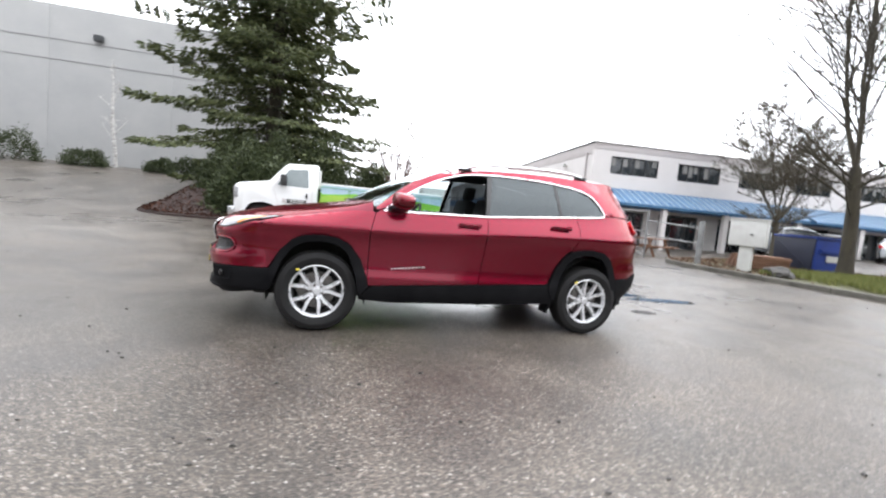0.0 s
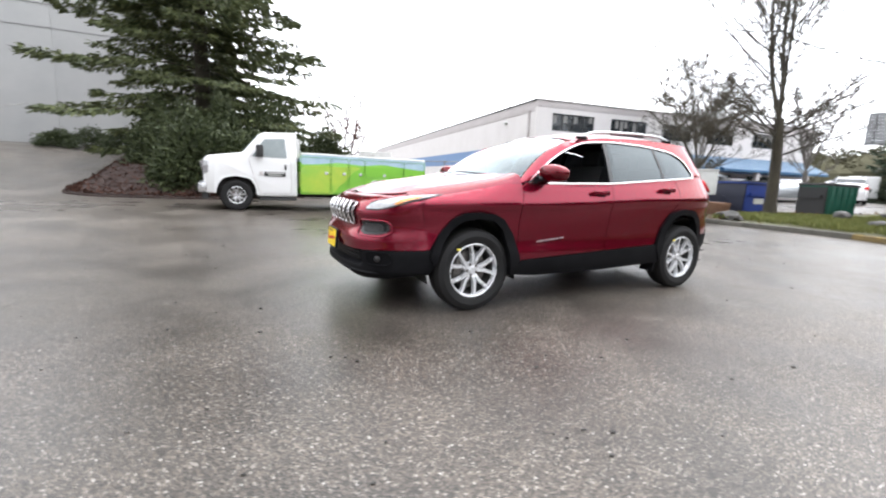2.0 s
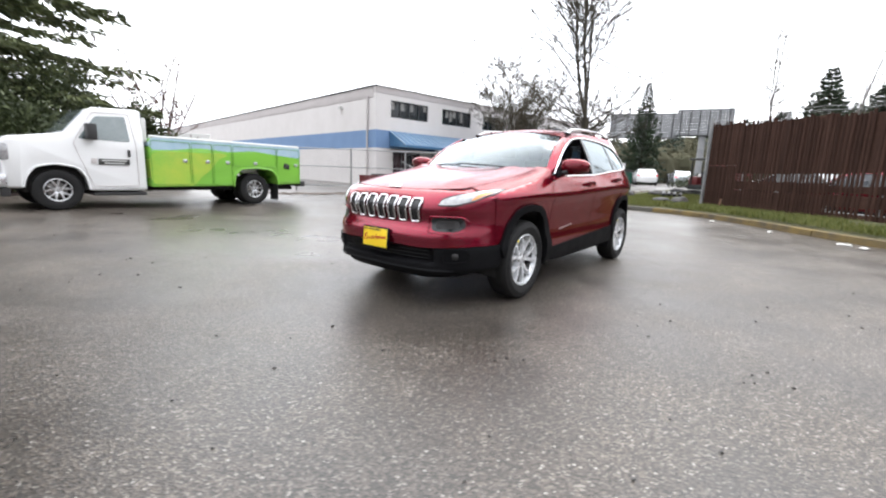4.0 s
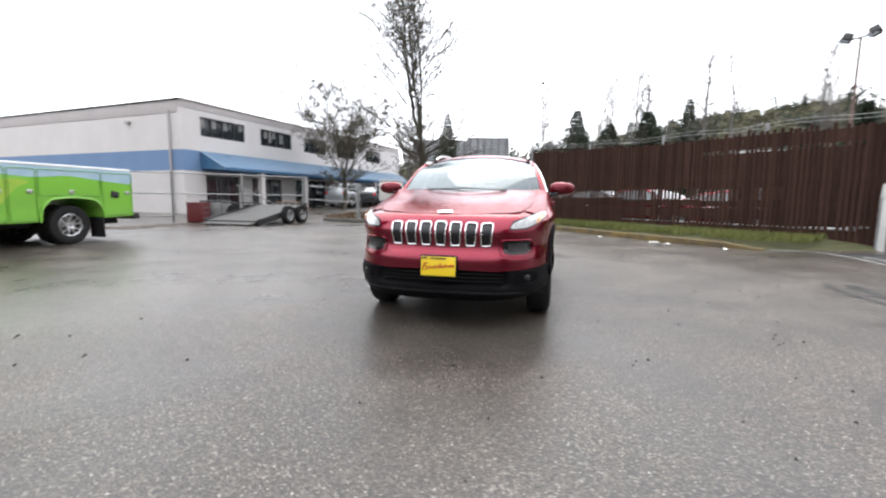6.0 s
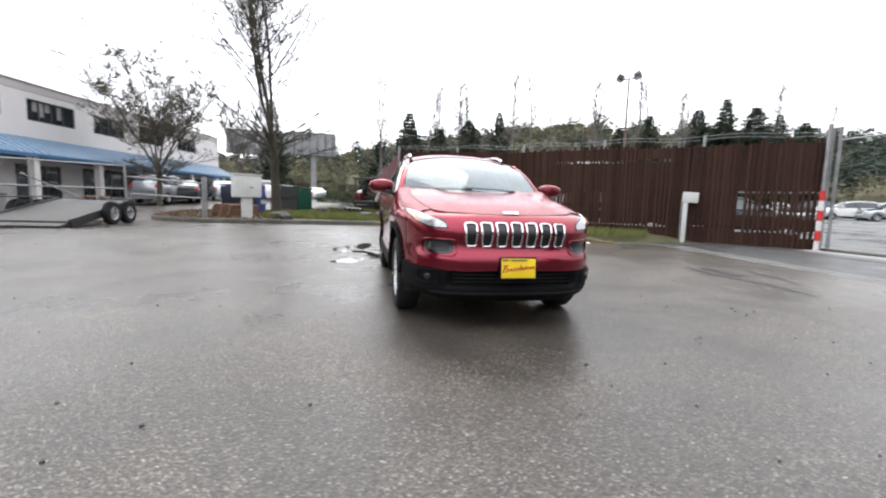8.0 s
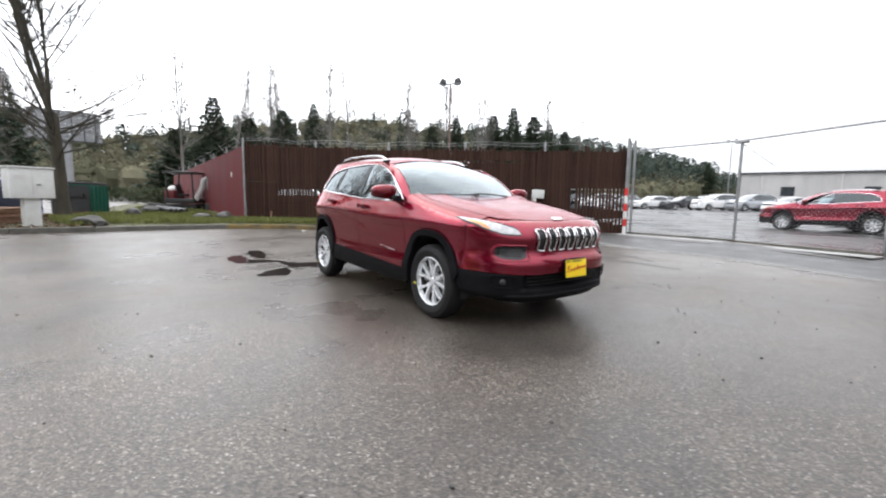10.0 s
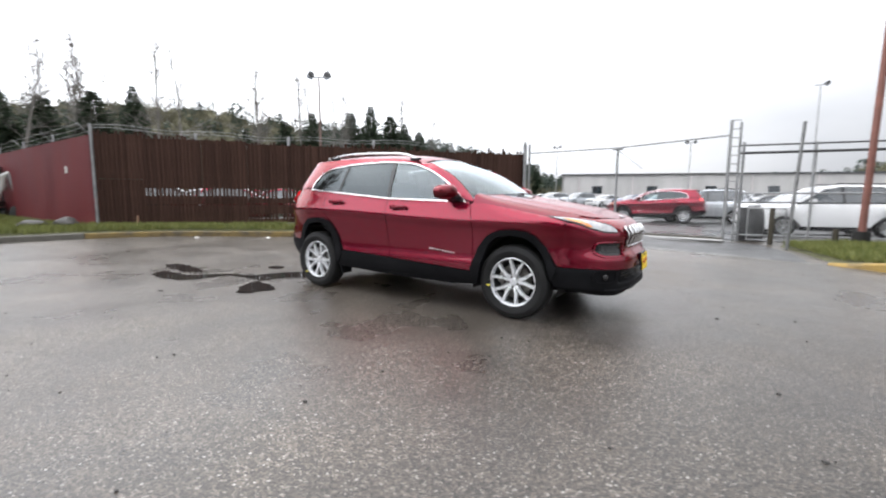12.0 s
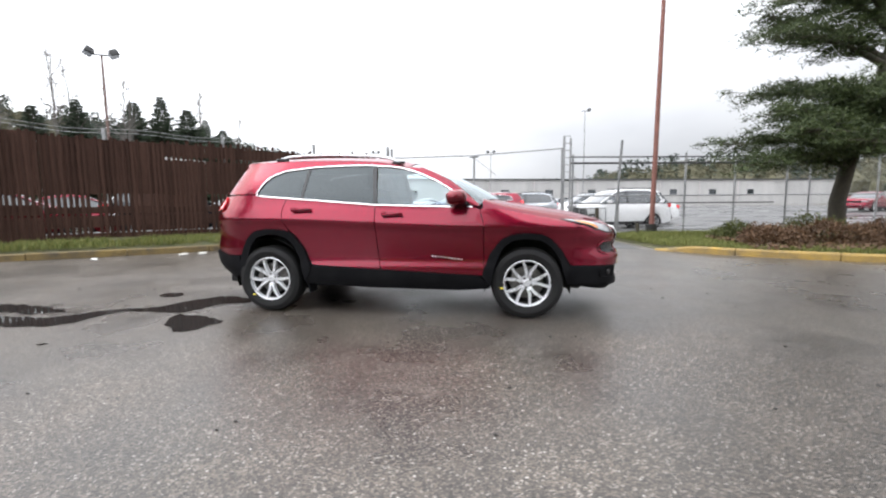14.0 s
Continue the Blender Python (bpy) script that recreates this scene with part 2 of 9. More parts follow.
CLADDING = surface("black_grained_plastic", (0.005, 0.005, 0.006), (0.010, 0.010, 0.011), 5, (0.5, 0.65), bump=0.12, grain=260, dist=0.002, spec=0.06)
GLOSS_BLACK = surface("gloss_black_plastic", (0.006, 0.006, 0.007), (0.012, 0.012, 0.013), 5, (0.10, 0.2), bump=0.0)
RUBBER = surface("tyre_rubber", (0.006, 0.006, 0.007), (0.014, 0.0135, 0.013), 9, (0.6, 0.8), bump=0.2, grain=200, dist=0.003, spec=0.3)
ALLOY = surface("bright_silver_alloy", (0.68, 0.69, 0.71), (0.78, 0.79, 0.81), 7, (0.22, 0.34), metal=0.45, bump=0.0, coat=0.5)
DISC = surface("brake_steel", (0.10, 0.095, 0.09), (0.24, 0.23, 0.22), 20, (0.35, 0.5), metal=0.9, bump=0.05)
CHROME = surface("polished_chrome", (0.80, 0.81, 0.82), (0.88, 0.88, 0.89), 4, (0.05, 0.12), metal=1.0, bump=0.0)
SATIN = surface("satin_silver_metal", (0.56, 0.57, 0.58), (0.66, 0.67, 0.68), 4, (0.22, 0.34), metal=0.9, bump=0.0)
INTERIOR = surface("charcoal_cabin_cloth", (0.012, 0.012, 0.013), (0.03, 0.03, 0.032), 12, (0.7, 0.9), bump=0.2, grain=300, dist=0.002)
UNDER = surface("black_underside", (0.008, 0.008, 0.008), (0.018, 0.017, 0.016), 6, (0.7, 0.9), bump=0.2)
CLEAR = glass("clear_glass", (0.66, 0.79, 0.81), 1.9)
SCREEN = glass("rain_filmed_windscreen", (0.50, 0.66, 0.68), 1.35)
TINTED = glass("dark_tinted_glass", (0.06, 0.07, 0.075), 1.2)
LAMP_LENS = surface("clear_lamp_lens", (0.20, 0.20, 0.21), (0.46, 0.46, 0.46), 22, (0.08, 0.2), metal=0.35, bump=0.0, coat=1.0)
AMBER = surface("amber_lens", (0.62, 0.19, 0.03), (0.70, 0.26, 0.05), 10, (0.15, 0.25), bump=0.0, coat=1.0)
TAIL_RED = surface("red_lens", (0.85, 0.010, 0.018), (0.92, 0.018, 0.028), 10, (0.1, 0.2), bump=0.0, coat=1.0)
SMOKE = surface("smoked_lens", (0.018, 0.017, 0.018), (0.040, 0.038, 0.038), 10, (0.25, 0.4), bump=0.0, coat=0.08, spec=0.2)
YELLOW = surface("yellow_plate_card", (0.80, 0.55, 0.012), (0.86, 0.62, 0.02), 5, (0.4, 0.55), bump=0.0)
YELLOW_TAG = surface("yellow_tag", (0.75, 0.62, 0.05), (0.8, 0.66, 0.08), 5, (0.4, 0.55), bump=0.0)
RED_INK = surface("red_ink", (0.36, 0.03, 0.008), (0.44, 0.05, 0.01), 5, (0.5, 0.6), bump=0.0)
BLACK_INK = surface("black_ink", (0.015, 0.014, 0.012), (0.03, 0.03, 0.03), 5, (0.5, 0.6), bump=0.0)
BLUE_INK = surface("pale_blue_ink", (0.30, 0.45, 0.55), (0.42, 0.56, 0.64), 3, (0.4, 0.5), bump=0.0)

ASPHALT = asphalt()
WATER = surface("rain_water", (0.012, 0.012, 0.012), (0.026, 0.025, 0.024), 7, (0.0, 0.05), bump=0.012, grain=40, spec=0.5)
GUTTER_STONE = surface("pale_gutter_concrete", (0.22, 0.215, 0.20), (0.42, 0.41, 0.39), 3, (0.6, 0.85), bump=0.4, grain=60)
SOIL = surface("bark_mulch", (0.014, 0.0075, 0.006), (0.038, 0.018, 0.013), 9, (0.75, 0.95), bump=0.8, grain=40, dist=0.05)
TURF = surface("damp_turf", (0.040, 0.050, 0.016), (0.105, 0.095, 0.042), 5, (0.7, 0.9), bump=0.6, grain=50, dist=0.05)
KERB_GREY = surface("worn_kerb_concrete", (0.048, 0.045, 0.036), (0.150, 0.140, 0.120), 3, (0.6, 0.85), bump=0.4, grain=60)
KERB_YELLOW = surface("worn_yellow_kerb_paint", (0.14, 0.10, 0.045), (0.40, 0.25, 0.040), 3.4, (0.5, 0.75), bump=0.4, grain=60)
KERB_FADED = surface("faded_yellow_kerb_paint", (0.050, 0.040, 0.026), (0.21, 0.145, 0.045), 3.2, (0.6, 0.85), bump=0.4, grain=60)
CONCRETE = surface("damp_concrete", (0.20, 0.20, 0.19), (0.34, 0.33, 0.32), 1.5, (0.6, 0.85), bump=0.3, grain=40)
GREY_WALL = surface("grey_tilt_up_concrete", (0.34, 0.345, 0.345), (0.415, 0.415, 0.41), 0.35, (0.75, 0.9), bump=0.08, grain=30)
WHITE_WALL = surface("off_white_stucco", (0.66, 0.63, 0.615), (0.73, 0.70, 0.69), 0.7, (0.75, 0.9), bump=0.1, grain=30)
LOW_WALL = surface("rain_stained_pale_render", (0.33, 0.325, 0.315), (0.46, 0.45, 0.44), 0.5, (0.75, 0.9), bump=0.1, grain=30, stretch=(1, 1, 0.25))
GREY_BAND = surface("warm_grey_parapet", (0.50, 0.465, 0.46), (0.57, 0.53, 0.525), 0.7, (0.75, 0.9), bump=0.1, grain=30)
BLUE_BAND = surface("dusty_blue_stucco", (0.15, 0.25, 0.43), (0.19, 0.30, 0.49), 0.7, (0.7, 0.9), bump=0.1, grain=30)
BLUE_ROOF = surface("blue_metal_roofing", (0.045, 0.13, 0.25), (0.075, 0.18, 0.32), 2, (0.25, 0.45), bump=0.05, coat=0.3)
# the light that the canopy ribs catch is put into this pale blue
CANOPY_SEAM = surface("highlit_blue_seam_metal", (0.30, 0.40, 0.50), (0.42, 0.52, 0.60), 3, (0.3, 0.45), bump=0.0)
# opaque pane: daylight showing through the cab is put into this grey
CAB_GLASS = surface("cab_glass_painted_daylight", (0.12, 0.15, 0.155), (0.20, 0.235, 0.24), 2, (0.04, 0.10), bump=0.0, spec=0.5, coat=1.0)
DARK_FRAME = surface("dark_window_frame", (0.03, 0.033, 0.036), (0.05, 0.054, 0.058), 4, (0.4, 0.6), bump=0.0)
OFFICE_GLASS = surface("office_window_glass", (0.012, 0.016, 0.02), (0.03, 0.038, 0.045), 1.4, (0.03, 0.10), bump=0.0, coat=1.0)
RUST_SLAT = surface("brown_fence_slat", (0.023, 0.0126, 0.0096), (0.075, 0.041, 0.031), 1.3, (0.8, 0.95), bump=0.2, grain=40, stretch=(1, 1, 0.25), per_object=0.24, spec=0.10)
MAROON = surface("maroon_sheet_metal", (0.10, 0.014, 0.017), (0.15, 0.024, 0.026), 0.9, (0.35, 0.6), bump=0.06, stretch=(1, 1, 0.3))
GALV = surface("galvanised_steel", (0.20, 0.205, 0.21), (0.36, 0.36, 0.36), 5, (0.35, 0.55), metal=0.6, bump=0.1)
RUSTY = surface("rusty_red_steel", (0.15, 0.060, 0.046), (0.25, 0.105, 0.082), 2.5, (0.55, 0.8), bump=0.3, grain=50)
MAST_RUST = surface("dull_brown_mast_steel", (0.10, 0.065, 0.055), (0.19, 0.12, 0.10), 2.5, (0.55, 0.8), bump=0.2, grain=50)
BLACK_STEEL = surface("black_steel_tube", (0.015, 0.015, 0.016), (0.03, 0.03, 0.03), 4, (0.4, 0.6), bump=0.05)
BARK = surface("mossy_bark", (0.024, 0.020, 0.014), (0.070, 0.060, 0.040), 5, (0.75, 0.95), bump=0.7, grain=40, stretch=(1, 1, 0.3), dist=0.03)
PALE_BARK = surface("grey_twig_bark", (0.10, 0.09, 0.08), (0.18, 0.165, 0.15), 5, (0.75, 0.95), bump=0.3)
BIRCH = surface("white_birch_bark", (0.20, 0.19, 0.18), (0.66, 0.65, 0.63), 4, (0.6, 0.8), bump=0.3, stretch=(1, 1, 2.5))
SPRUCE = leaf("spruce_needles", (0.036, 0.050, 0.020), (0.125, 0.140, 0.056))
RED_TWIG = surface("reddish_twig_bark", (0.10, 0.060, 0.050), (0.19, 0.125, 0.105), 5, (0.75, 0.95), bump=0.3)
OLIVE_TWIG = surface("mossy_grey_twig_bark", (0.055, 0.047, 0.033), (0.13, 0.115, 0.085), 5, (0.75, 0.95), bump=0.3)
JUNIPER = leaf("juniper_sprays", (0.022, 0.032, 0.013), (0.075, 0.092, 0.038))
PINE = leaf("pine_needles", (0.020, 0.034, 0.012), (0.078, 0.104, 0.034))
FIR = leaf("fir_needles", (0.016, 0.028, 0.016), (0.045, 0.065, 0.034))
HEDGE = leaf("hedge_leaves", (0.020, 0.030, 0.012), (0.060, 0.075, 0.030))
SHRUB = leaf("russet_shrub_leaves", (0.055, 0.030, 0.016), (0.15, 0.085, 0.045))
SHRUB_GREEN = leaf("olive_shrub_leaves", (0.04, 0.05, 0.015), (0.12, 0.13, 0.04))
GRASS_BLADE = leaf("grass_blades", (0.070, 0.095, 0.018), (0.20, 0.20, 0.062))
# distance haze is put into the paler colours of far woods and firs
WOODS = leaf("hazed_winter_woods", (0.080, 0.080, 0.052), (0.145, 0.135, 0.092), 0.95, 0.03)
FAR_FIR = leaf("hazed_fir_needles", (0.046, 0.060, 0.050), (0.080, 0.097, 0.080), 0.95, 0.03)
# strips laid on the wall, the joints' shade put into their grey
REVEAL = surface("wall_joint_painted_shade", (0.25, 0.25, 0.25), (0.30, 0.30, 0.30), 0.6, (0.8, 0.9), bump=0.0)
TAR = surface("dark_tar_seam", (0.016, 0.016, 0.016), (0.035, 0.034, 0.033), 4, (0.30, 0.5), bump=0.3, grain=60)
TAR_APRON = surface("dark_smooth_asphalt", (0.035, 0.035, 0.036), (0.065, 0.064, 0.063), 1.5, (0.35, 0.6), bump=0.4, grain=140)
LOT = surface("wet_lot_asphalt", (0.016, 0.016, 0.017), (0.085, 0.082, 0.080), 0.22, (0.10, 0.55), bump=0.25, grain=60, detail=7.0)
NAVY = surface("navy_steel", (0.006, 0.008, 0.020), (0.012, 0.015, 0.036), 3, (0.4, 0.6), bump=0.1)
DIRT = surface("leaf_strewn_dirt", (0.030, 0.020, 0.013), (0.105, 0.072, 0.048), 6, (0.75, 0.95), bump=0.7, grain=40, dist=0.03)
# dark copy of the rim metal: shade behind the spokes put into colour
BARREL = surface("wheel_barrel_painted_shade", (0.030, 0.030, 0.031), (0.055, 0.054, 0.053), 12, (0.5, 0.7), metal=0.3, bump=0.0)
WET_DECK = surface("wet_grey_planks", (0.036, 0.035, 0.033), (0.088, 0.084, 0.078), 3, (0.55, 0.8), bump=0.3, grain=40, stretch=(1, 6, 1))
STONE = surface("wet_dark_boulder", (0.020, 0.019, 0.018), (0.065, 0.060, 0.055), 5, (0.5, 0.8), bump=0.5, grain=40)
MULCH = leaf("mulch_chips", (0.018, 0.009, 0.007), (0.085, 0.038, 0.026), 0.85, 0.1)
BOARD_GREY = surface("dull_board_metal", (0.22, 0.225, 0.235), (0.31, 0.315, 0.325), 1, (0.5, 0.7), bump=0.05)
# darker copy of the lime: the locker gaps' shade put into colour
LIME_SEAM = surface("lime_seam_painted_shade", (0.10, 0.28, 0.025), (0.13, 0.34, 0.03), 3, (0.4, 0.6), bump=0.0)
WHITE_METAL = surface("weathered_white_enamel", (0.50, 0.50, 0.48), (0.62, 0.62, 0.60), 3, (0.4, 0.6), bump=0.1)
DUMP_GREEN = surface("dark_green_steel", (0.006, 0.060, 0.040), (0.012, 0.095, 0.062), 3, (0.4, 0.6), bump=0.1)
HILL_GROUND = surface("leaf_strewn_hill", (0.070, 0.070, 0.044), (0.13, 0.12, 0.08), 0.15, (0.8, 0.95), bump=0.5, grain=3, dist=0.5)
DUMP_BLUE = surface("blue_steel", (0.010, 0.030, 0.17), (0.018, 0.050, 0.26), 3, (0.4, 0.6), bump=0.1)
PALLET = surface("weathered_pallet_wood", (0.10, 0.05, 0.03), (0.24, 0.13, 0.08), 4, (0.7, 0.9), bump=0.4, stretch=(1, 6, 6))
LITTER = surface("damp_paper", (0.55, 0.53, 0.50), (0.7, 0.69, 0.66), 8, (0.7, 0.9), bump=0.3)
RED_BAND = surface("red_marker_paint", (0.50, 0.02, 0.02), (0.6, 0.035, 0.03), 4, (0.4, 0.6), bump=0.1)
ORANGE_STRIPE = surface("white_marker_paint", (0.6, 0.6, 0.58), (0.72, 0.72, 0.7), 4, (0.4, 0.6), bump=0.1)


# ---- builders ----
def part(name, bm, material, parent=None, label=""):
    """One mesh object out of a bmesh, under a thing or a part."""
    me = bpy.data.meshes.new(name)
    bm.to_mesh(me)
    bm.free()
    return mesh_part(name, me, material, parent, label)


def mesh_part(name, me, material, parent=None, label="", angle=35):
    me.materials.append(material)
    me.polygons.foreach_set("use_smooth", [True] * len(me.polygons))
    me.set_sharp_from_angle(angle=radians(angle))
    ob = new(name, me)
    if parent is not None:
        ob.parent = parent
    if label:
        ob["label"] = label
    return ob


def raw(name, verts, faces, material, parent=None, label="", angle=35):
    me = bpy.data.meshes.new(name)
    me.from_pydata([tuple(map(float, v)) for v in verts], [], [tuple(map(int, f)) for f in faces])
    me.update()
    return mesh_part(name, me, material, parent, label, angle)


def thing(name, label, category, at=(0, 0, 0), turn=0.0, group="", kind=""):
    ob = new(name)
    ob.matrix_world = pose(at[0], at[1], at[2], 0, 0, turn)
    return tagged(ob, label, category, group, kind)


def box(bm, centre, size, turn=(0, 0, 0), bevel=0.0):
    m = pose(*centre, *turn) @ Matrix.Diagonal((*size, 1))
    out = bmesh.ops.create_cube(bm, size=1, matrix=m)
    if bevel:
        edges = list({e for v in out["verts"] for e in v.link_edges})
        bmesh.ops.bevel(bm, geom=edges, offset=bevel, segments=2, affect="EDGES", profile=0.6)
    return bm


def boxed(centre, size, turn=(0, 0, 0), bevel=0.0):
    return box(bmesh.new(), centre, size, turn, bevel)


def rod(bm, a, b, r0, r1=None, sides=10, caps=True):
    a, b = Vector(a), Vector(b)
    d = b - a
    m = Matrix.Translation((a + b) / 2) @ d.to_track_quat("Z", "Y").to_matrix().to_4x4()
    bmesh.ops.create_cone(bm, cap_ends=caps, segments=sides, radius1=r0, radius2=r0 if r1 is None else r1, depth=d.length, matrix=m)
    return bm


def rodded(*rods, sides=10):
    bm = bmesh.new()
    for r in rods:
        rod(bm, *r, sides=sides)
    return bm


def sweep_tube(points, radii, sides=8, closed=False):
    """Vertices and faces of a tube along points."""
    pts = [Vector(p) for p in points]
    k = len(pts)
    verts, faces = [], []
    up = Vector((0, 0, 1))
    for i, p in enumerate(pts):
        if closed:
            d = pts[(i + 1) % k] - pts[i - 1]
        else:
            d = pts[min(i + 1, k - 1)] - pts[max(i - 1, 0)]
        d.normalize()
        s = d.cross(up)
        if s.length < 0.05:
            s = d.cross(Vector((1, 0, 0)))
        s.normalize()
        u = s.cross(d)
        r = radii[i] if hasattr(radii, "__len__") else radii
        for j in range(sides):
            a = 2 * math.pi * j / sides
            verts.append(p + (s * math.cos(a) + u * math.sin(a)) * r)
    for i in range(k if closed else k - 1):
        i2 = (i + 1) % k
        for j in range(sides):
            j2 = (j + 1) % sides
            faces.append((i * sides + j, i * sides + j2, i2 * sides + j2, i2 * sides + j))
    if not closed:
        faces.append(tuple(range(sides))[::-1])
        faces.append(tuple((k - 1) * sides + j for j in range(sides)))
    return verts, faces


def lathe(profile, axis_at=(0, 0, 0), sides=48):
    """Turns (radius, y) pairs round the y axis."""
    verts, faces = [], []
    k = len(profile)
    for j in range(sides):
        a = 2 * math.pi * j / sides
        for r, y in profile:
            verts.append((axis_at[0] + r * math.cos(a), axis_at[1] + y, axis_at[2] + r * math.sin(a)))
    for j in range(sides):
        j2 = (j + 1) % sides
        for i in range(k - 1):
            faces.append((j * k + i, j * k + i + 1, j2 * k + i + 1, j2 * k + i))
    return verts, faces


def curve1d(pairs):
    """Smooth curve through (x, y) pairs."""
    xs = np.array([p[0] for p in pairs], float)
    ys = np.array([p[1] for p in pairs], float)
    slope = np.gradient(ys, xs)

    def at(x):
        x = np.clip(np.asarray(x, float), xs[0], xs[-1])
        i = np.clip(np.searchsorted(xs, x) - 1, 0, len(xs) - 2)
        h = xs[i + 1] - xs[i]
        t = (x - xs[i]) / h
        return ((2 * t**3 - 3 * t**2 + 1) * ys[i] + (t**3 - 2 * t**2 + t) * h * slope[i]
                + (-2 * t**3 + 3 * t**2) * ys[i + 1] + (t**3 - t**2) * h * slope[i + 1])
    return at


def rounded(points, r=0.03, step=0.04, closed=True):
    """A polygon's outline with its corners rounded and its sides cut into short steps."""
    pts = [np.array(p, float) for p in points]
    k, out = len(pts), []
    for i in range(k):
        p = pts[i]
        if not closed and i in (0, k - 1):
            out.append(p)
            continue
        a, b = pts[i - 1], pts[(i + 1) % k]
        la, lb = np.linalg.norm(a - p), np.linalg.norm(b - p)
        q = min(r, la * 0.45, lb * 0.45)
        pa, pb = p + (a - p) / la * q, p + (b - p) / lb * q
        for t in (0, 0.25, 0.5, 0.75, 1.0):
            out.append((1 - t)**2 * pa + 2 * t * (1 - t) * p + t * t * pb)
    dense = []
    m = len(out)
    for i in range(m if closed else m - 1):
        a, b = out[i], out[(i + 1) % m]
        d = np.linalg.norm(b - a)
        if d < 1e-5:
            continue
        cuts = max(1, int(math.ceil(d / step)))
        dense += [a + (b - a) * j / cuts for j in range(cuts)]
    if not closed:
        dense.append(out[-1])
    return dense


def inside(px, py, poly):
    """Which of the points lie within the polygon."""
    poly = np.array(poly)
    x0, y0 = poly[:, 0], poly[:, 1]
    x1, y1 = np.roll(x0, -1), np.roll(y0, -1)
    hit = ((y0[None] > py[:, None]) != (y1[None] > py[:, None]))
    with np.errstate(divide="ignore", invalid="ignore"):
        cross = (x1 - x0)[None] * (py[:, None] - y0[None]) / (y1 - y0)[None] + x0[None]
    return (np.sum(hit & (px[:, None] < cross), axis=1) % 2) == 1


def fill(outline, step=0.05):
    """Triangles that fill a flat outline, with points inside too."""
    from mathutils.geometry import delaunay_2d_cdt
    o = np.array(outline)
    lo, hi = o.min(0), o.max(0)
    gx, gy = np.meshgrid(np.arange(lo[0], hi[0], step), np.arange(lo[1], hi[1], step))
    gx, gy = gx.ravel(), gy.ravel()
    ok = inside(gx, gy, o)
    if ok.any():
        d = np.min(np.hypot(gx[:, None] - o[None, :, 0], gy[:, None] - o[None, :, 1]), axis=1)
        ok &= d > step * 0.5
    pts = [Vector(p) for p in o] + [Vector((a, b)) for a, b in zip(gx[ok], gy[ok])]
    v, _, f, *_ = delaunay_2d_cdt(pts, [], [list(range(len(o)))], 1, 1e-6)
    return [tuple(p) for p in v], [tuple(t) for t in f]


def skin(name, outline, put, material, parent, label="", step=0.05, depth=0.018, inward=(0, 0, 0), angle=50):
    """A panel: an outline filled, laid on a surface by put(u, v), with a turned-in edge."""
    v2, f = fill(outline, step)
    verts = [Vector(put(*p)) for p in v2]
    count = {}
    for t in f:
        for i in range(len(t)):
            e = (t[i], t[(i + 1) % len(t)])
            key = (min(e), max(e))
            count[key] = None if key in count else e
    inv = Vector(inward)
    if inv.length and f:
        lean = sum(((verts[t[1]] - verts[t[0]]).cross(verts[t[2]] - verts[t[0]]).dot(inv) for t in f), 0.0)
        if lean > 0:
            f = [tuple(reversed(t)) for t in f]
            count = {k: (e[1], e[0]) if e else None for k, e in count.items()}
    if depth:
        back = {}
        extra = []
        for e in [e for e in count.values() if e]:
            for i in e:
                if i not in back:
                    back[i] = len(verts)
                    verts.append(verts[i] + inv * depth)
            extra.append((e[1], e[0], back[e[0]], back[e[1]]))
        f = f + extra
    return raw(name, verts, f, material, parent, label, angle)


def smooth01(a, b, x):
    t = np.clip((np.asarray(x, float) - a) / (b - a), 0, 1)
    return t * t * (3 - 2 * t)


# ---- ground ----
def ground_z(x, y):
    """Height of the yard: a shallow dish, with a ramp that climbs towards the grey wall."""
    x, y = np.asarray(x, float), np.asarray(y, float)
    r = np.hypot(x, y)
    rise = 0.12 * smooth01(5.6, 9.5, r)
    rise = rise * (1 - 0.75 * smooth01(0.0, -4.0, x) * smooth01(0.0, -4.0, y)) * (1 - 0.5 * smooth01(-9, -14, y))
    hill = 2.05 * smooth01(9.5, 29.0, y + 0.12 * x) * smooth01(3.0, -7.0, x - 0.10 * (y - 15))
    east = 0.52 * smooth01(15, 32, x) * smooth01(-4, 4, y) * smooth01(40, 12, y)
    lot = 0.32 * smooth01(24, 46, r) * smooth01(-14, -22, y)
    return rise + hill + east + lot


def spread(fine, far, step):
    near = np.arange(-fine, fine + step / 2, step)
    out = [fine * 1.12]
    while out[-1] < far:
        out.append(out[-1] * 1.22)
    return np.concatenate([-np.array(out)[::-1], near, np.array(out)])


def build_ground():
    xs, ys = spread(36, 2500, 0.75), spread(36, 2500, 0.75)
    gx, gy = np.meshgrid(xs, ys)
    z = ground_z(gx, gy)
    vv = np.stack([gx.ravel(), gy.ravel(), z.ravel()], 1)
    nx = len(xs)
    ff = [(j * nx + i, j * nx + i + 1, (j + 1) * nx + i + 1, (j + 1) * nx + i) for j in range(len(ys) - 1) for i in range(nx - 1)]
    return raw("ground", vv, ff, ASPHALT, angle=80)


tagged(build_ground(), "old rain-wet asphalt yard with pale aggregate", "ground", kind="structure")


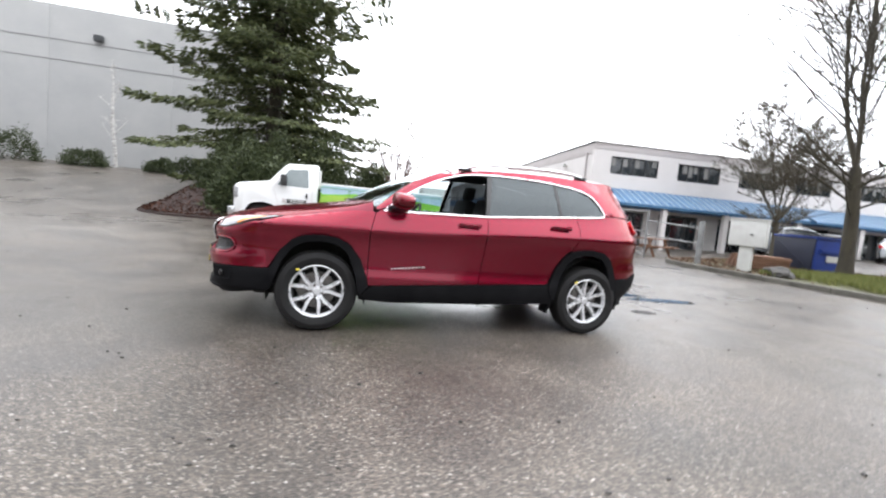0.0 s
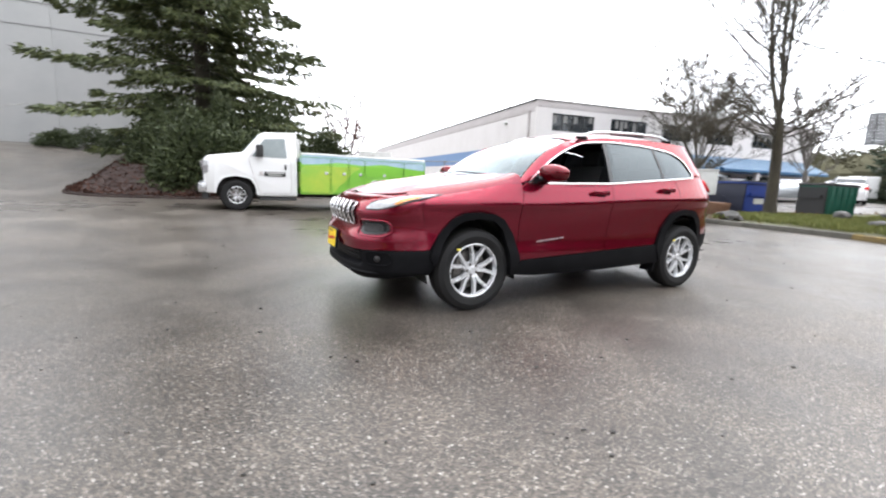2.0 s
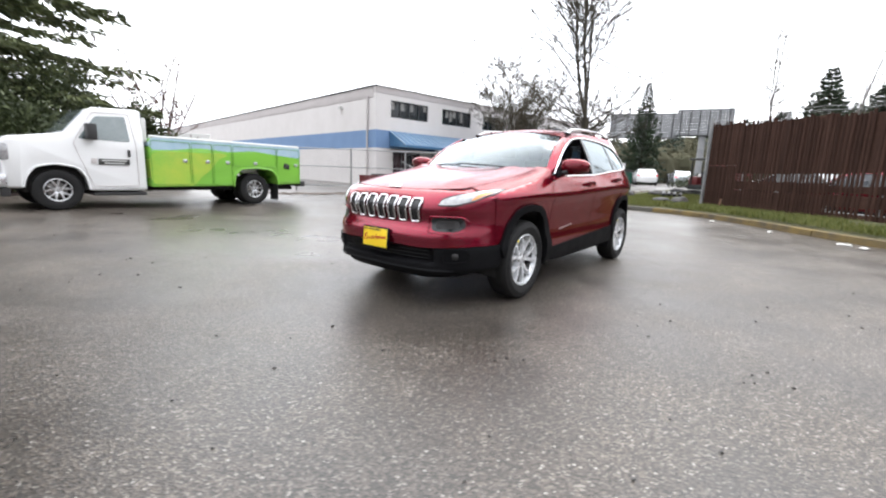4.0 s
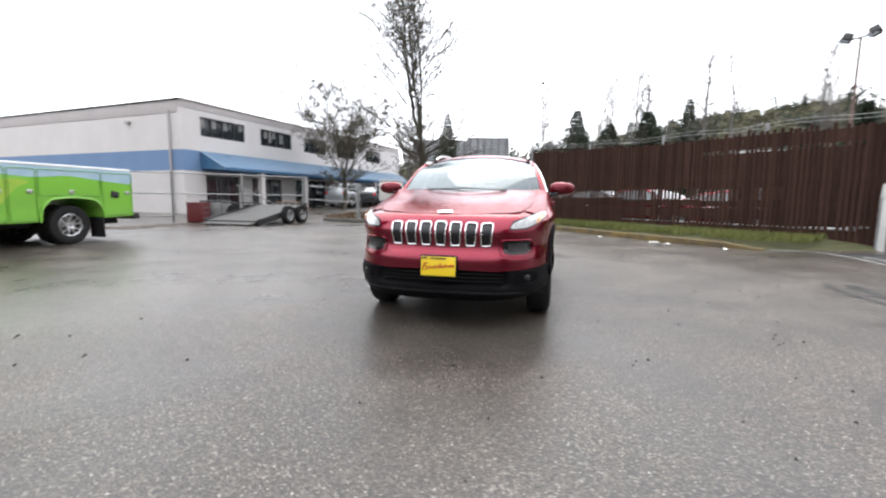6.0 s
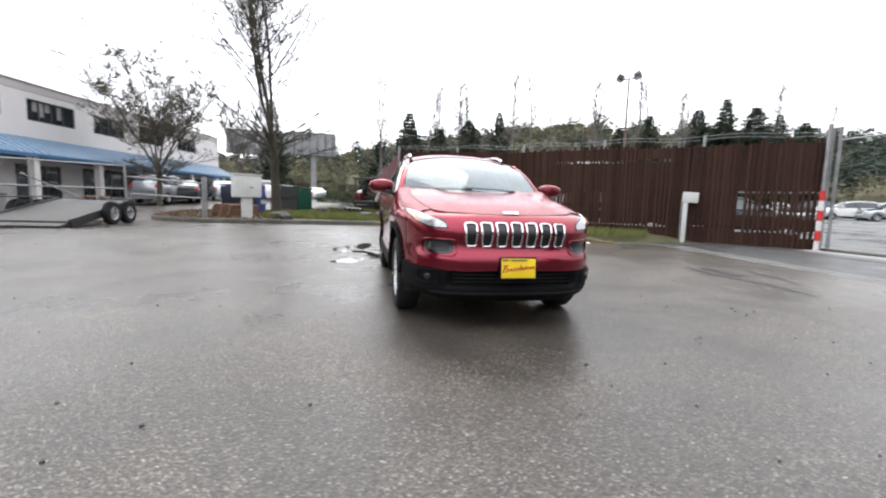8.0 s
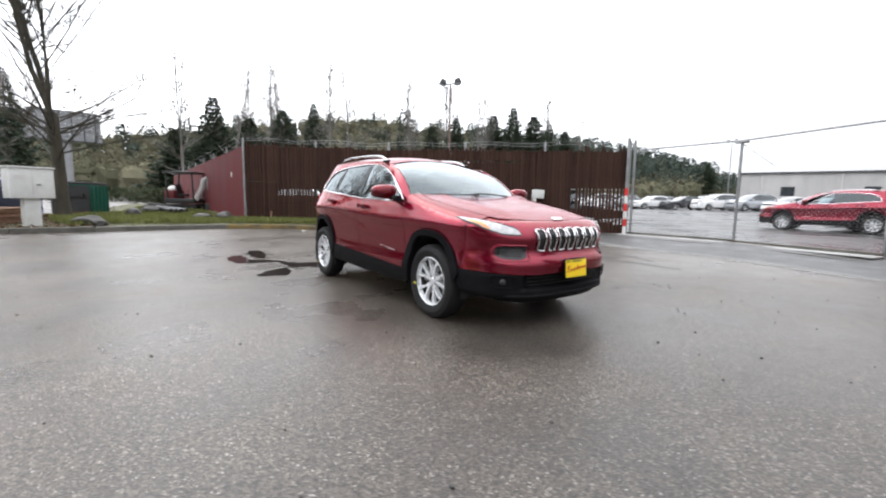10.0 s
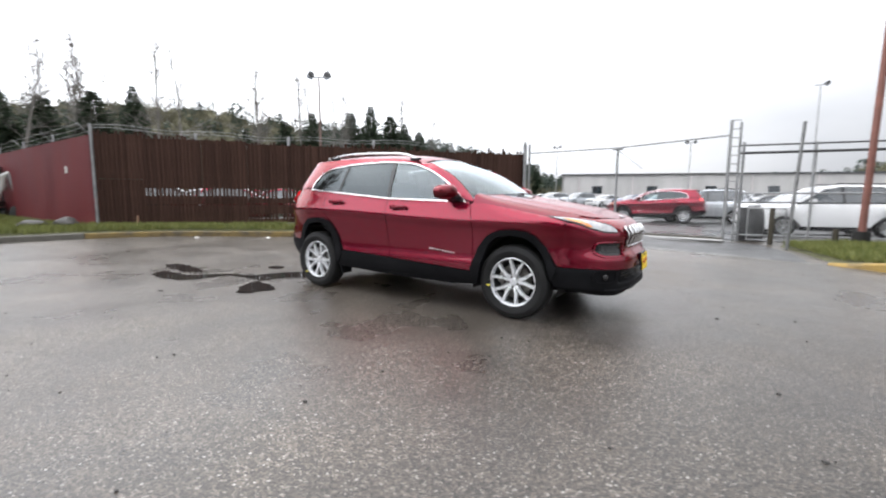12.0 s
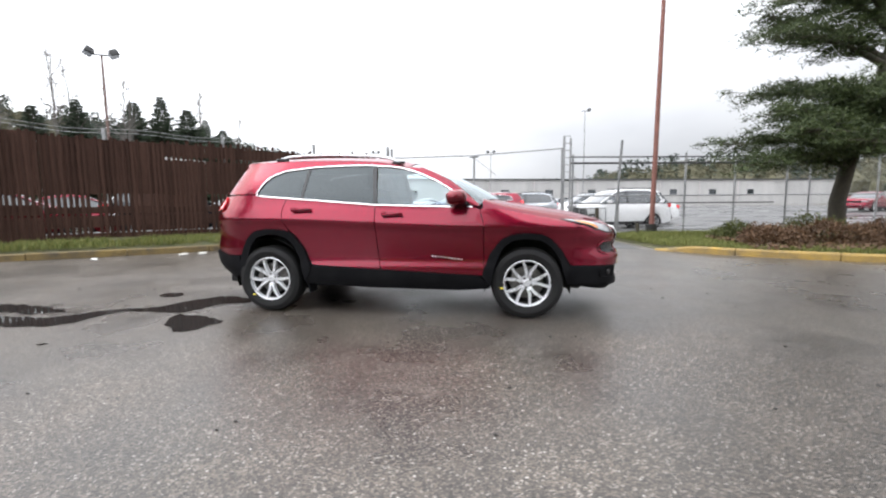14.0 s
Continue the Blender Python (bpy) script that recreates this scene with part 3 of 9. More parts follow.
def puddle(outline, inset=0.03):
    o = rounded(outline, 0.12, 0.03)
    turn = sum(a[0] * b[1] - b[0] * a[1] for a, b in zip(o, list(o[1:]) + [o[0]]))
    shrunk = []
    for i, p in enumerate(o):
        a, b = o[i - 3], o[(i + 3) % len(o)]
        d = np.array([b[0] - a[0], b[1] - a[1]])
        d = d / max(np.linalg.norm(d), 1e-6) * (1 if turn > 0 else -1)
        shrunk.append((p[0] - inset * d[1], p[1] + inset * d[0]))
    o = shrunk
    o = [(p[0] + 0.05 * noise.noise((p[0] * 3, p[1] * 3, 0.3)) + 0.035 * noise.noise((p[0] * 11, p[1] * 11, 4.3)), p[1] + 0.05 * noise.noise((p[0] * 3, p[1] * 3, 9.3)) + 0.035 * noise.noise((p[0] * 11, p[1] * 11, 7.7))) for p in o]
    v, f = fill(o, 0.2)
    ob = raw("puddle", [(x, y, 0.005) for x, y in v], f, WATER)
    return tagged(ob, "still dark puddle on the asphalt", "puddle", "puddles in the yard")


puddle([(1.80, 0.30), (2.40, 0.17), (2.60, 0.42), (2.68, 0.69), (2.78, 0.87), (3.06, 0.93), (3.22, 1.09), (3.36, 1.21), (3.50, 1.38), (3.88, 1.38), (4.25, 1.44),
        (4.10, 1.72), (3.62, 1.82), (3.12, 1.68), (3.02, 1.36), (3.02, 1.20), (2.88, 1.07), (2.62, 1.08), (2.33, 1.10), (2.21, 0.98), (2.10, 0.64), (1.85, 0.55)])
puddle([(4.85, 0.90), (4.45, 0.88), (3.98, 0.96), (3.32, 1.17), (3.68, 1.26), (3.86, 1.40), (4.30, 1.30), (4.9, 1.2)], 0.06)
puddle([(2.20, 1.44), (1.90, 1.76), (1.66, 1.70), (1.58, 1.50), (1.56, 1.24), (1.82, 1.13), (2.03, 1.10), (2.24, 1.03), (2.33, 1.06), (2.27, 1.22)], 0.055)
puddle([(3.30, 0.33), (3.30, 0.08), (3.0, 0.10), (2.83, 0.28), (3.02, 0.42)])
puddle([(2.72, 2.18), (2.66, 2.08), (2.56, 2.08), (2.60, 2.20)])

# ---- verges and kerbs ----
FENCE_A, FENCE_B = Vector((12.05, -0.36, 0)), Vector((3.04, -9.80, 0))
KERB_EAST = [(4.93, -5.5), (5.35, -4.95), (6.6, -3.65), (8.0, -2.2), (9.2, -0.95), (9.85, 0.2), (10.1, 1.8), (10.05, 4.0), (10.0, 6.0), (10.25, 7.4), (11.2, 8.3), (13.5, 9.0)]
KERB_SOUTH = [(-4.58, -5.6), (-5.0, -5.25), (-5.9, -4.55), (-7.4, -3.75), (-9.5, -3.1), (-14.0, -2.2)]
KERB_NORTH = [(-2.5, 11.9), (-4.4, 11.6), (-6.4, 11.9), (-7.5, 12.7), (-7.6, 14.0), (-6.4, 16.5)]


def kerb(points, name, label, materials, w=0.16, h=0.14, lens=1.6):
    """Kerb stones end to end along a line."""
    line = rounded(points, 1.2, 0.25, closed=False)
    run = [0.0]
    for a, b in zip(line, line[1:]):
        run.append(run[-1] + float(np.linalg.norm(b - a)))
    total = run[-1]

    def at(s):
        return np.array([np.interp(s, run, [p[0] for p in line]), np.interp(s, run, [p[1] for p in line])])
    owner = thing(name, label, "kerb", kind="structure")
    rng = random.Random(len(points))
    s = 0.0
    while s < total - 0.2:
        e = min(s + lens, total)
        cuts = np.linspace(s + 0.008, e - 0.008, 7)
        vv, ff = [], []
        lift = rng.uniform(-0.008, 0.008)
        for c in cuts:
            p, q = at(c), at(min(c + 0.02, total))
            if c + 0.02 > total:
                q, p0 = at(total), at(total - 0.02)
                d = q - p0
            else:
                d = q - p
            d = d / max(np.linalg.norm(d), 1e-6)
            nrm = np.array([-d[1], d[0]])
            z = float(ground_z(p[0], p[1]))
            top = z + h * (0.25 + 0.75 * float(smooth01(0.0, 0.9, c))) + lift
            for o, zz in ((-w / 2 - 0.02, z - 0.08), (-w / 2, top - 0.03), (-w / 2 + 0.03, top), (w / 2 - 0.02, top), (w / 2, top - 0.02), (w / 2, z - 0.08)):
                pp = p + nrm * o
                vv.append((pp[0], pp[1], zz))
        for i in range(6):
            for j in range(5):
                ff.append((i * 6 + j, i * 6 + j + 1, i * 6 + j + 7, i * 6 + j + 6))
        ff += [(0, 1, 2, 3, 4, 5), (41, 40, 39, 38, 37, 36)]
        mat = materials(0.5 * (s + e), total)
        raw("kerb_stone", vv, ff, mat, owner)
        s = e
    return owner


kerb(KERB_EAST, "kerb_east", "worn yellow-painted concrete kerb beside the grass", lambda s, t: KERB_FADED if s < 8.0 else KERB_GREY)
kerb(KERB_SOUTH, "kerb_south", "yellow-painted concrete kerb beside the shrubs", lambda s, t: KERB_YELLOW)
kerb(KERB_NORTH, "kerb_north", "low dark timber edging round the mulch bed", lambda s, t: SOIL, h=0.06)


def bed(name, front, back, lift, material, label, cat, swell=0.25, reach=0.5):
    """Ground of a verge between a kerb line and a back line, raised and softly uneven."""
    f = rounded(front, 1.2, 0.5, closed=False)
    b = rounded(back, 1.2, 0.5, closed=False)
    n = 60
    def walk_line(line, t):
        run = np.concatenate([[0], np.cumsum([np.linalg.norm(q - p) for p, q in zip(line, line[1:])])])
        s = t * run[-1]
        return np.array([np.interp(s, run, [p[0] for p in line]), np.interp(s, run, [p[1] for p in line])])
    vv, ff = [], []
    m = 24
    for i in range(n + 1):
        a, c = walk_line(f, i / n), walk_line(b, i / n)
        for j in range(m + 1):
            k = (j / m)**1.5
            p = a + (c - a) * k
            ends = min(1.0, i / 4, (n - i) / 4)
            z = float(ground_z(p[0], p[1])) - 0.04 + ends * (0.04 + lift + swell * float(smooth01(0, reach, k)) + 0.05 * noise.noise((p[0] * 0.9, p[1] * 0.9, 3.0)) * min(1, k * 8))
            if j == m:
                z -= 0.5 + swell
            vv.append((p[0], p[1], z))
    for i in range(n):
        for j in range(m):
            q = i * (m + 1) + j
            ff.append((q, q + 1, q + m + 2, q + m + 1))
    ob = raw(name, vv, ff, material, angle=80)
    return tagged(ob, label, cat, kind="structure")


bed("verge_east", KERB_EAST, [(4.7, -7.6), (5.2, -9.2), (7.5, -7.0), (10.0, -4.5), (13.5, -1.5), (24.0, -1.5), (26.0, 2.0), (24.0, 3.2), (18.0, 3.6), (17.0, 6.0), (15.0, 9.0), (13.8, 9.4)], 0.11, TURF, "patchy damp grass verge", "grass", 0.12)
bed("verge_south", KERB_SOUTH, [(-4.0, -8.6), (-4.2, -9.6), (-6.0, -10.3), (-9.5, -11.0), (-15.0, -11.0), (-19.0, -9.0), (-19.0, -4.0)], 0.07, TURF, "grass verge with leaf litter", "grass", 0.02)
bed("mulch_bed", KERB_NORTH, [(-0.5, 13.0), (0.5, 15.5), (1.0, 19.0), (0.0, 22.0), (-3.0, 23.5), (-6.0, 21.0)], 0.08, SOIL, "dark reddish bark mulch bed", "ground", 0.75, 0.22)


# ---- driveway crossing: flush gutter, darker apron, tar seams ----
def flat_sheet(name, outline, material, label, cat, lift, step=0.3):
    v, f = fill(outline, step)
    ob = raw(name, [(x, y, float(ground_z(x, y)) + lift) for x, y in v], f, material)
    return tagged(ob, label, cat, kind="structure")


def ribbon(name, points, w, material, label, cat, lift, wander=0.0, owner=None):
    """A flat strip along a line, with its edges a little uneven."""
    line = rounded(points, 0.5, 0.06, closed=False)
    vv, ff = [], []
    for i, p in enumerate(line):
        a, b = line[max(i - 1, 0)], line[min(i + 1, len(line) - 1)]
        d = (b - a) / max(np.linalg.norm(b - a), 1e-6)
        sway = wander * noise.noise((p[0] * 2.3, p[1] * 2.3, 1.7))
        half = 0.5 * w * (1 + (0.8 * noise.noise((p[0] * 5, p[1] * 5, 8.0)) if wander else 0.12 * noise.noise((p[0] * 3, p[1] * 3, 8.0))))
        for o in (-half + sway, half + sway):
            x, y = p[0] - d[1] * o, p[1] + d[0] * o
            vv.append((x, y, float(ground_z(x, y)) + lift))
        if i:
            ff.append((2 * i - 2, 2 * i, 2 * i + 1, 2 * i - 1))
    ob = raw(name, vv, ff, material)
    return tagged(ob, label, cat, kind="structure")


GUTTER = [(4.93, -5.6), (4.8, -6.25), (4.1, -6.5), (1.5, -6.52), (-1.05, -6.5), (-2.15, -6.22), (-3.06, -5.92), (-3.8, -5.6), (-4.5, -5.5)]
ribbon("gutter", GUTTER, 0.065, GUTTER_STONE, "pale flush concrete gutter across the driveway", "gutter", 0.010)
ribbon("gutter", [(x * 0.985, y - 0.24) for x, y in GUTTER[2:-1]], 0.055, GUTTER_STONE, "narrow pale concrete gutter edge across the driveway", "gutter", 0.010)
flat_sheet("apron", [(4.5, -6.57), (1.5, -6.57), (-1.05, -6.55), (-2.2, -6.27), (-3.1, -5.97), (-4.3, -5.62), (-4.2, -7.2), (-3.7, -9.0), (2.8, -9.6), (4.3, -8.0)], TAR_APRON, "smooth darker wet asphalt apron before the gate", "pavement", 0.007)
flat_sheet("lot_ground", [(4.6, -10.4), (0.0, -10.25), (-3.1, -9.85), (-9.0, -11.4), (-17.0, -13.0), (-34.0, -22.0), (-60.0, -60.0), (-40.0, -84.0), (20.0, -69.0), (44.0, -66.0), (30.0, -34.0), (12.0, -18.0)], LOT, "patchy rain-wet asphalt of the car lot", "ground", 0.008, step=1.6)
for seam, w in (([(1.14, -4.52), (0.32, -4.39), (-0.51, -4.48), (-1.27, -4.32)], 0.085), ([(1.05, -4.8), (0.6, -4.7), (0.22, -4.66)], 0.15), ([(0.89, -5.46), (0.2, -5.2), (-0.46, -5.0)], 0.06)):
    ribbon("tar_seam", seam, w, TAR, "dark tar-filled crack in the asphalt", "crack", 0.005, wander=0.09)


# ---- grey hall wall behind the ramp ----
hall = thing("hall", "large plain grey concrete hall", "building", kind="structure")
W0, W1 = Vector((-75, 34.5, 0)), Vector((-4.5, 30.36, 0))
wd = (W1 - W0).normalized()
wn_ = Vector((wd.y, -wd.x, 0))
PW = 7.4
count = int((W1 - W0).length // PW)
for i in range(count + 1):
    c = W1 - wd * (PW * (i + 0.5))
    ang = math.degrees(math.atan2(wd.y, wd.x))
    part("wall_panel", boxed((c.x - wn_.x * 0.15, c.y - wn_.y * 0.15, 6.6), (PW - 0.012, 0.30, 11.6), (0, 0, ang), 0.01), GREY_WALL, hall)
for z in (8.86, 10.16):
    c = (W0 + W1) / 2
    part("wall_reveal", boxed((c.x + wn_.x * 0.012, c.y + wn_.y * 0.012, z), ((W1 - W0).length, 0.03, 0.055), (0, 0, math.degrees(math.atan2(wd.y, wd.x)))), REVEAL, hall, "horizontal joint strip with painted-in shade")
part("side_wall", boxed((W1.x + 1.0, W1.y + 20.2, 6.6), (0.3, 40, 11.6), (0, 0, 3)), GREY_WALL, hall)
part("roof_deck", boxed((-41, 53, 12.2), (66, 40, 0.3), (0, 0, -3.4)), CONCRETE, hall)
ventp = W1 - wd * 11.87
part("wall_light", boxed((ventp.x + wn_.x * 0.18, ventp.y + wn_.y * 0.18, 10.55), (0.5, 0.36, 0.42), (0, 0, math.degrees(math.atan2(wd.y, wd.x))), 0.06), DARK_FRAME, hall, "dark wall-mounted flood light")

# ---- white office building with the blue canopy ----
BC = Vector((14.05, 17.9, 0.10))
BA = math.atan2(-0.16, 1.0)
office = thing("office_building", "two-storey off-white stucco office with blue band and blue metal canopy", "building", at=BC, turn=math.degrees(BA), kind="structure")
# local axes: x along the front, y along the side
BL, BD, BH = 24.5, 62.0, 6.02
WIN = [(1.10, 3.05), (5.45, 2.85), (9.6, 2.6), (13.6, 2.6), (18.0, 2.6)]


def wall_with_openings(name, x0, x1, z0, z1, holes, thick, material, parent):
    """A wall in the local xz plane, facing -y, cut round its openings."""
    xs = sorted({x0, x1, *[h[0] for h in holes], *[h[1] for h in holes]})
    zs = sorted({z0, z1, *[h[2] for h in holes], *[h[3] for h in holes]})
    bm = bmesh.new()
    for a, b in zip(xs, xs[1:]):
        for c, d in zip(zs, zs[1:]):
            mx, mz = (a + b) / 2, (c + d) / 2
            if any(h[0] < mx < h[1] and h[2] < mz < h[3] for h in holes):
                continue
            box(bm, (mx, thick / 2, mz), (b - a, thick, d - c))
    bmesh.ops.remove_doubles(bm, verts=bm.verts, dist=0.0005)
    return part(name, bm, material, parent)


up = [(x, x + w, 4.28, 5.32) for x, w in WIN]
dn = [(1.3, 3.6, 0.15, 2.15), (4.6, 7.2, 0.15, 2.15), (8.6, 12.0, 0.15, 2.2), (13.5, 16.5, 0.15, 2.2), (18.0, 21.5, 0.15, 2.2)]
wall_with_openings("front_wall", 0, BL, 3.45, 5.62, up, 0.3, WHITE_WALL, office)
wall_with_openings("front_wall", 0, BL, 0, 2.35, dn, 0.3, WHITE_WALL, office)
part("front_band", boxed((BL / 2, 0.15, 2.9), (BL, 0.31, 1.1)), BLUE_BAND, office, "dusty blue painted band")
part("front_parapet", boxed((BL / 2, 0.15, 5.82), (BL, 0.33, 0.40), (0, 0, 0), 0.03), GREY_BAND, office)
part("side_wall", boxed((0.15, BD / 2 + 0.15, 1.175), (0.30, BD - 0.3, 2.35)), WHITE_WALL, office)
part("side_band", boxed((0.15, BD / 2 + 0.16, 2.9), (0.31, BD - 0.3, 1.1)), BLUE_BAND, office, "dusty blue painted band")
part("side_wall", boxed((0.15, BD / 2 + 0.15, 4.40), (0.30, BD - 0.3, 1.90)), WHITE_WALL, office)
part("side_parapet", boxed((0.15, BD / 2 + 0.16, 5.69), (0.33, BD - 0.3, 0.66), (0, 0, 0), 0.03), GREY_BAND, office, "warm grey parapet band")
part("roof_edge", boxed((0.13, BD / 2, 6.06), (0.42, BD, 0.07)), DARK_FRAME, office)
part("roof_edge", boxed((BL / 2, 0.13, 6.06), (BL, 0.42, 0.07)), GREY_BAND, office)
part("roof_deck", boxed((BL / 2, BD / 2, 5.9), (BL - 0.5, BD - 0.5, 0.2)), CONCRETE, office)
for z in (1.9, 3.5):
    part("floor_slab", boxed((BL / 2, BD / 2, z * 1.0 + 0.6), (BL - 0.7, BD - 0.7, 0.2)), CONCRETE, office)
for (x0, x1, z0, z1) in up + dn:
    w, h = x1 - x0, z1 - z0
    bm = bmesh.new()
    for xx in (x0 + 0.03, x1 - 0.03):
        box(bm, (xx, 0.10, (z0 + z1) / 2), (0.06, 0.12, h))
    for zz in (z0 + 0.03, z1 - 0.03):
        box(bm, ((x0 + x1) / 2, 0.10, zz), (w - 0.12, 0.12, 0.06))
    lights = 4 if z0 > 3 else 3
    for i in range(1, lights):
        box(bm, (x0 + w * i / lights, 0.10, (z0 + z1) / 2), (0.05, 0.10, h - 0.12))
    win = part("window", bm, DARK_FRAME, office, "dark framed ribbon window")
    for i in range(lights):
        part("pane", boxed((x0 + w * (i + 0.5) / lights, 0.12, (z0 + z1) / 2), (w / lights - 0.06, 0.02, h - 0.12)), OFFICE_GLASS, win)
    if z0 > 3:
        rng = random.Random(int(x0 * 10))
        for i in range(lights * 2):
            if rng.random() < 0.5:
                hh = rng.uniform(0.2, 0.8) * (h - 0.14)
                part("blind", boxed((x0 + w * (i + 0.5) / (lights * 2), 0.105, z1 - 0.07 - hh / 2), (w / lights / 2 - 0.08, 0.008, hh)), CONCRETE, win)
part("downpipe", rodded(((-0.07, 0.9, 0.05), (-0.07, 0.9, 5.5), 0.06)), GREY_BAND, office, "pale painted downpipe")
part("wall_lamp", boxed((-0.10, 4.2, 5.05), (0.22, 0.34, 0.16), (0, 0, 0), 0.03), WHITE_METAL, office, "small pale wall lamp")
# canopy: sloped standing-seam sheets
canopy = thing("canopy", "blue standing-seam metal canopy over the shop fronts", "awning", at=BC, turn=math.degrees(BA), kind="structure")
cx0, cx1 = 1.0, 24.0
for a, b in ((cx0, 13.2), (13.6, cx1)):
    vv = [(a, -0.02, 3.42), (b, -0.02, 3.42), (b, -1.75, 2.55), (a, -1.75, 2.55), (a, -0.02, 2.50), (b, -0.02, 2.50), (a, -1.75, 2.40), (b, -1.75, 2.40)]
    ff = [(0, 3, 2, 1), (0, 4, 6, 3), (1, 2, 7, 5), (3, 6, 7, 2), (4, 5, 7, 6)]
    sheet = raw("roof_sheet", vv, ff, BLUE_ROOF, canopy)
    k = int((b - a) / 0.42)
    for i in range(k + 1):
        x = a + (b - a) * i / k
        part("standing_seam", rodded(((x, -0.03, 3.455), (x, -1.76, 2.585), 0.028), sides=6), CANOPY_SEAM, sheet)
for x in (3.9, 7.8, 12.6, 17.0, 22.0):
    part("canopy_post", boxed((x, -1.5, 1.2), (0.28, 0.28, 2.4)), WHITE_WALL, canopy)

# ---- low white building beyond the car lot ----
LB0, LB1 = Vector((21.5, -70.5, 0)), Vector((-69.0, -97.7, 0))
ld = LB1 - LB0
la = math.degrees(math.atan2(ld.y, ld.x))
shed = thing("low_building", "long low off-white building with a flat roof", "building", at=LB0, turn=la, kind="structure")
L = ld.length
ho = []
for k in range(9):
    ho.append((5 + k * 8.6, 6.6 + k * 8.6, 2.3, 3.6))
# the front faces the yard, so the wall is built towards -y and turned round
bm = bmesh.new()
xs = sorted({0, L, *[h[0] for h in ho], *[h[1] for h in ho]})
for a, b in zip(xs, xs[1:]):
    for c, d in ((0, 2.3), (2.3, 3.6), (3.6, 5.45)):
        if c == 2.3 and any(h[0] < (a + b) / 2 < h[1] for h in ho):
            continue
        box(bm, ((a + b) / 2, 0.15, (c + d) / 2), (b - a, 0.3, d - c))
part("front_wall", bm, LOW_WALL, shed)
part("end_wall", boxed((0.15, 12, 2.7), (0.3, 24, 5.45)), LOW_WALL, shed)
part("end_wall", boxed((L - 0.15, 12, 2.7), (0.3, 24, 5.45)), LOW_WALL, shed)
part("roof_edge", boxed((L / 2, 12, 5.55), (L + 0.4, 24.6, 0.22)), DARK_FRAME, shed)
for h in ho:
    part("window", boxed(((h[0] + h[1]) / 2, 0.10, 2.95), (1.6, 0.06, 1.3)), OFFICE_GLASS, shed)
    part("downpipe", rodded(((h[0] - 2.2, -0.12, 0.2), (h[0] - 2.2, -0.12, 5.3), 0.08)), GREY_BAND, shed)


# ---- the red SUV ----
# Its length lies along x, its nose at -x; the plan outline at each height is a rounded form.
NOSE = curve1d([(0.18, -2.11), (0.26, -2.215), (0.34, -2.275), (0.45, -2.302), (0.55, -2.310), (0.61, -2.306), (0.66, -2.276), (0.70, -2.254), (0.75, -2.262), (0.80, -2.279), (0.83, -2.272), (0.87, -2.243),
                (0.91, -2.205), (0.955, -2.13), (0.99, -2.01), (1.03, -1.85), (1.07, -1.61), (1.11, -1.35), (1.145, -1.13), (1.18, -0.96), (1.30, -0.6)])
TAIL = curve1d([(0.18, 1.90), (0.34, 2.08), (0.45, 2.21), (0.60, 2.275), (0.68, 2.28), (0.76, 2.245), (0.95, 2.235), (1.10, 2.215), (1.20, 2.15), (1.30, 2.07)])
HALF = curve1d([(0.18, 0.80), (0.28, 0.862), (0.36, 0.892), (0.46, 0.900), (0.50, 0.900), (0.55, 0.890), (0.68, 0.886), (0.80, 0.894), (0.86, 0.905), (0.895, 0.919),
                (0.912, 0.924), (0.928, 0.921), (0.96, 0.911), (1.0, 0.898), (1.05, 0.883), (1.10, 0.865), (1.18, 0.837), (1.30, 0.80)])
FX, RX, RN = -0.85, 0.95, 3.0


def nose_power(z):
    """The nose is blunt in plan up to the lamps and rounder at the hood."""
    return 3.6 - 0.7 * smooth01(0.90, 1.06, z)


def half_width(x, z):
    x, z = np.asarray(x, float), np.asarray(z, float)
    # the shoulder crease climbs towards the tail
    b = HALF(z - 0.078 * smooth01(-0.9, 1.3, x) * np.exp(-((z - 0.95) / 0.15)**2))
    af, ar = np.maximum(FX - NOSE(z), 0.04), np.maximum(TAIL(z) - RX, 0.04)
    u = np.where(x < FX, np.clip((FX - x) / af, 0, 1), 0)
    w = np.where(x > RX, np.clip((x - RX) / ar, 0, 1), 0)
    fn = nose_power(z)
    return b * (1 - u**fn)**(1 / fn) * (1 - w**RN)**(1 / RN)


def nose_x(y, z):
    b = HALF(z)
    k = np.clip(np.abs(y) / b, 0, 1)
    fn = nose_power(z)
    return FX - (FX - NOSE(z)) * (1 - k**fn)**(1 / fn)


def tail_x(y, z):
    k = np.clip(np.abs(y) / HALF(z), 0, 1)
    return RX + (TAIL(z) - RX) * (1 - k**RN)**(1 / RN)


HOOD_Z = np.linspace(0.90, 1.20, 240)


def hood_z(x, y):
    w = half_width(np.full_like(HOOD_Z, x), HOOD_Z)
    i = int(np.argmax(w <= abs(y) + 1e-6))
    i = max(i, 1)
    t = (w[i - 1] - abs(y)) / max(w[i - 1] - w[i], 1e-6)
    z = float(HOOD_Z[i - 1] + (HOOD_Z[i] - HOOD_Z[i - 1]) * min(1.0, max(0.0, t)))
    rib = 0.012 * math.exp(-((abs(y) - 0.44 - 0.05 * (x + 1.6)) / 0.06)**2) * float(smooth01(-2.15, -1.7, x))
    return z + rib


def side(sgn, off=0.0):
    return lambda x, z: (x, sgn * (float(half_width(x, z)) + off), z)


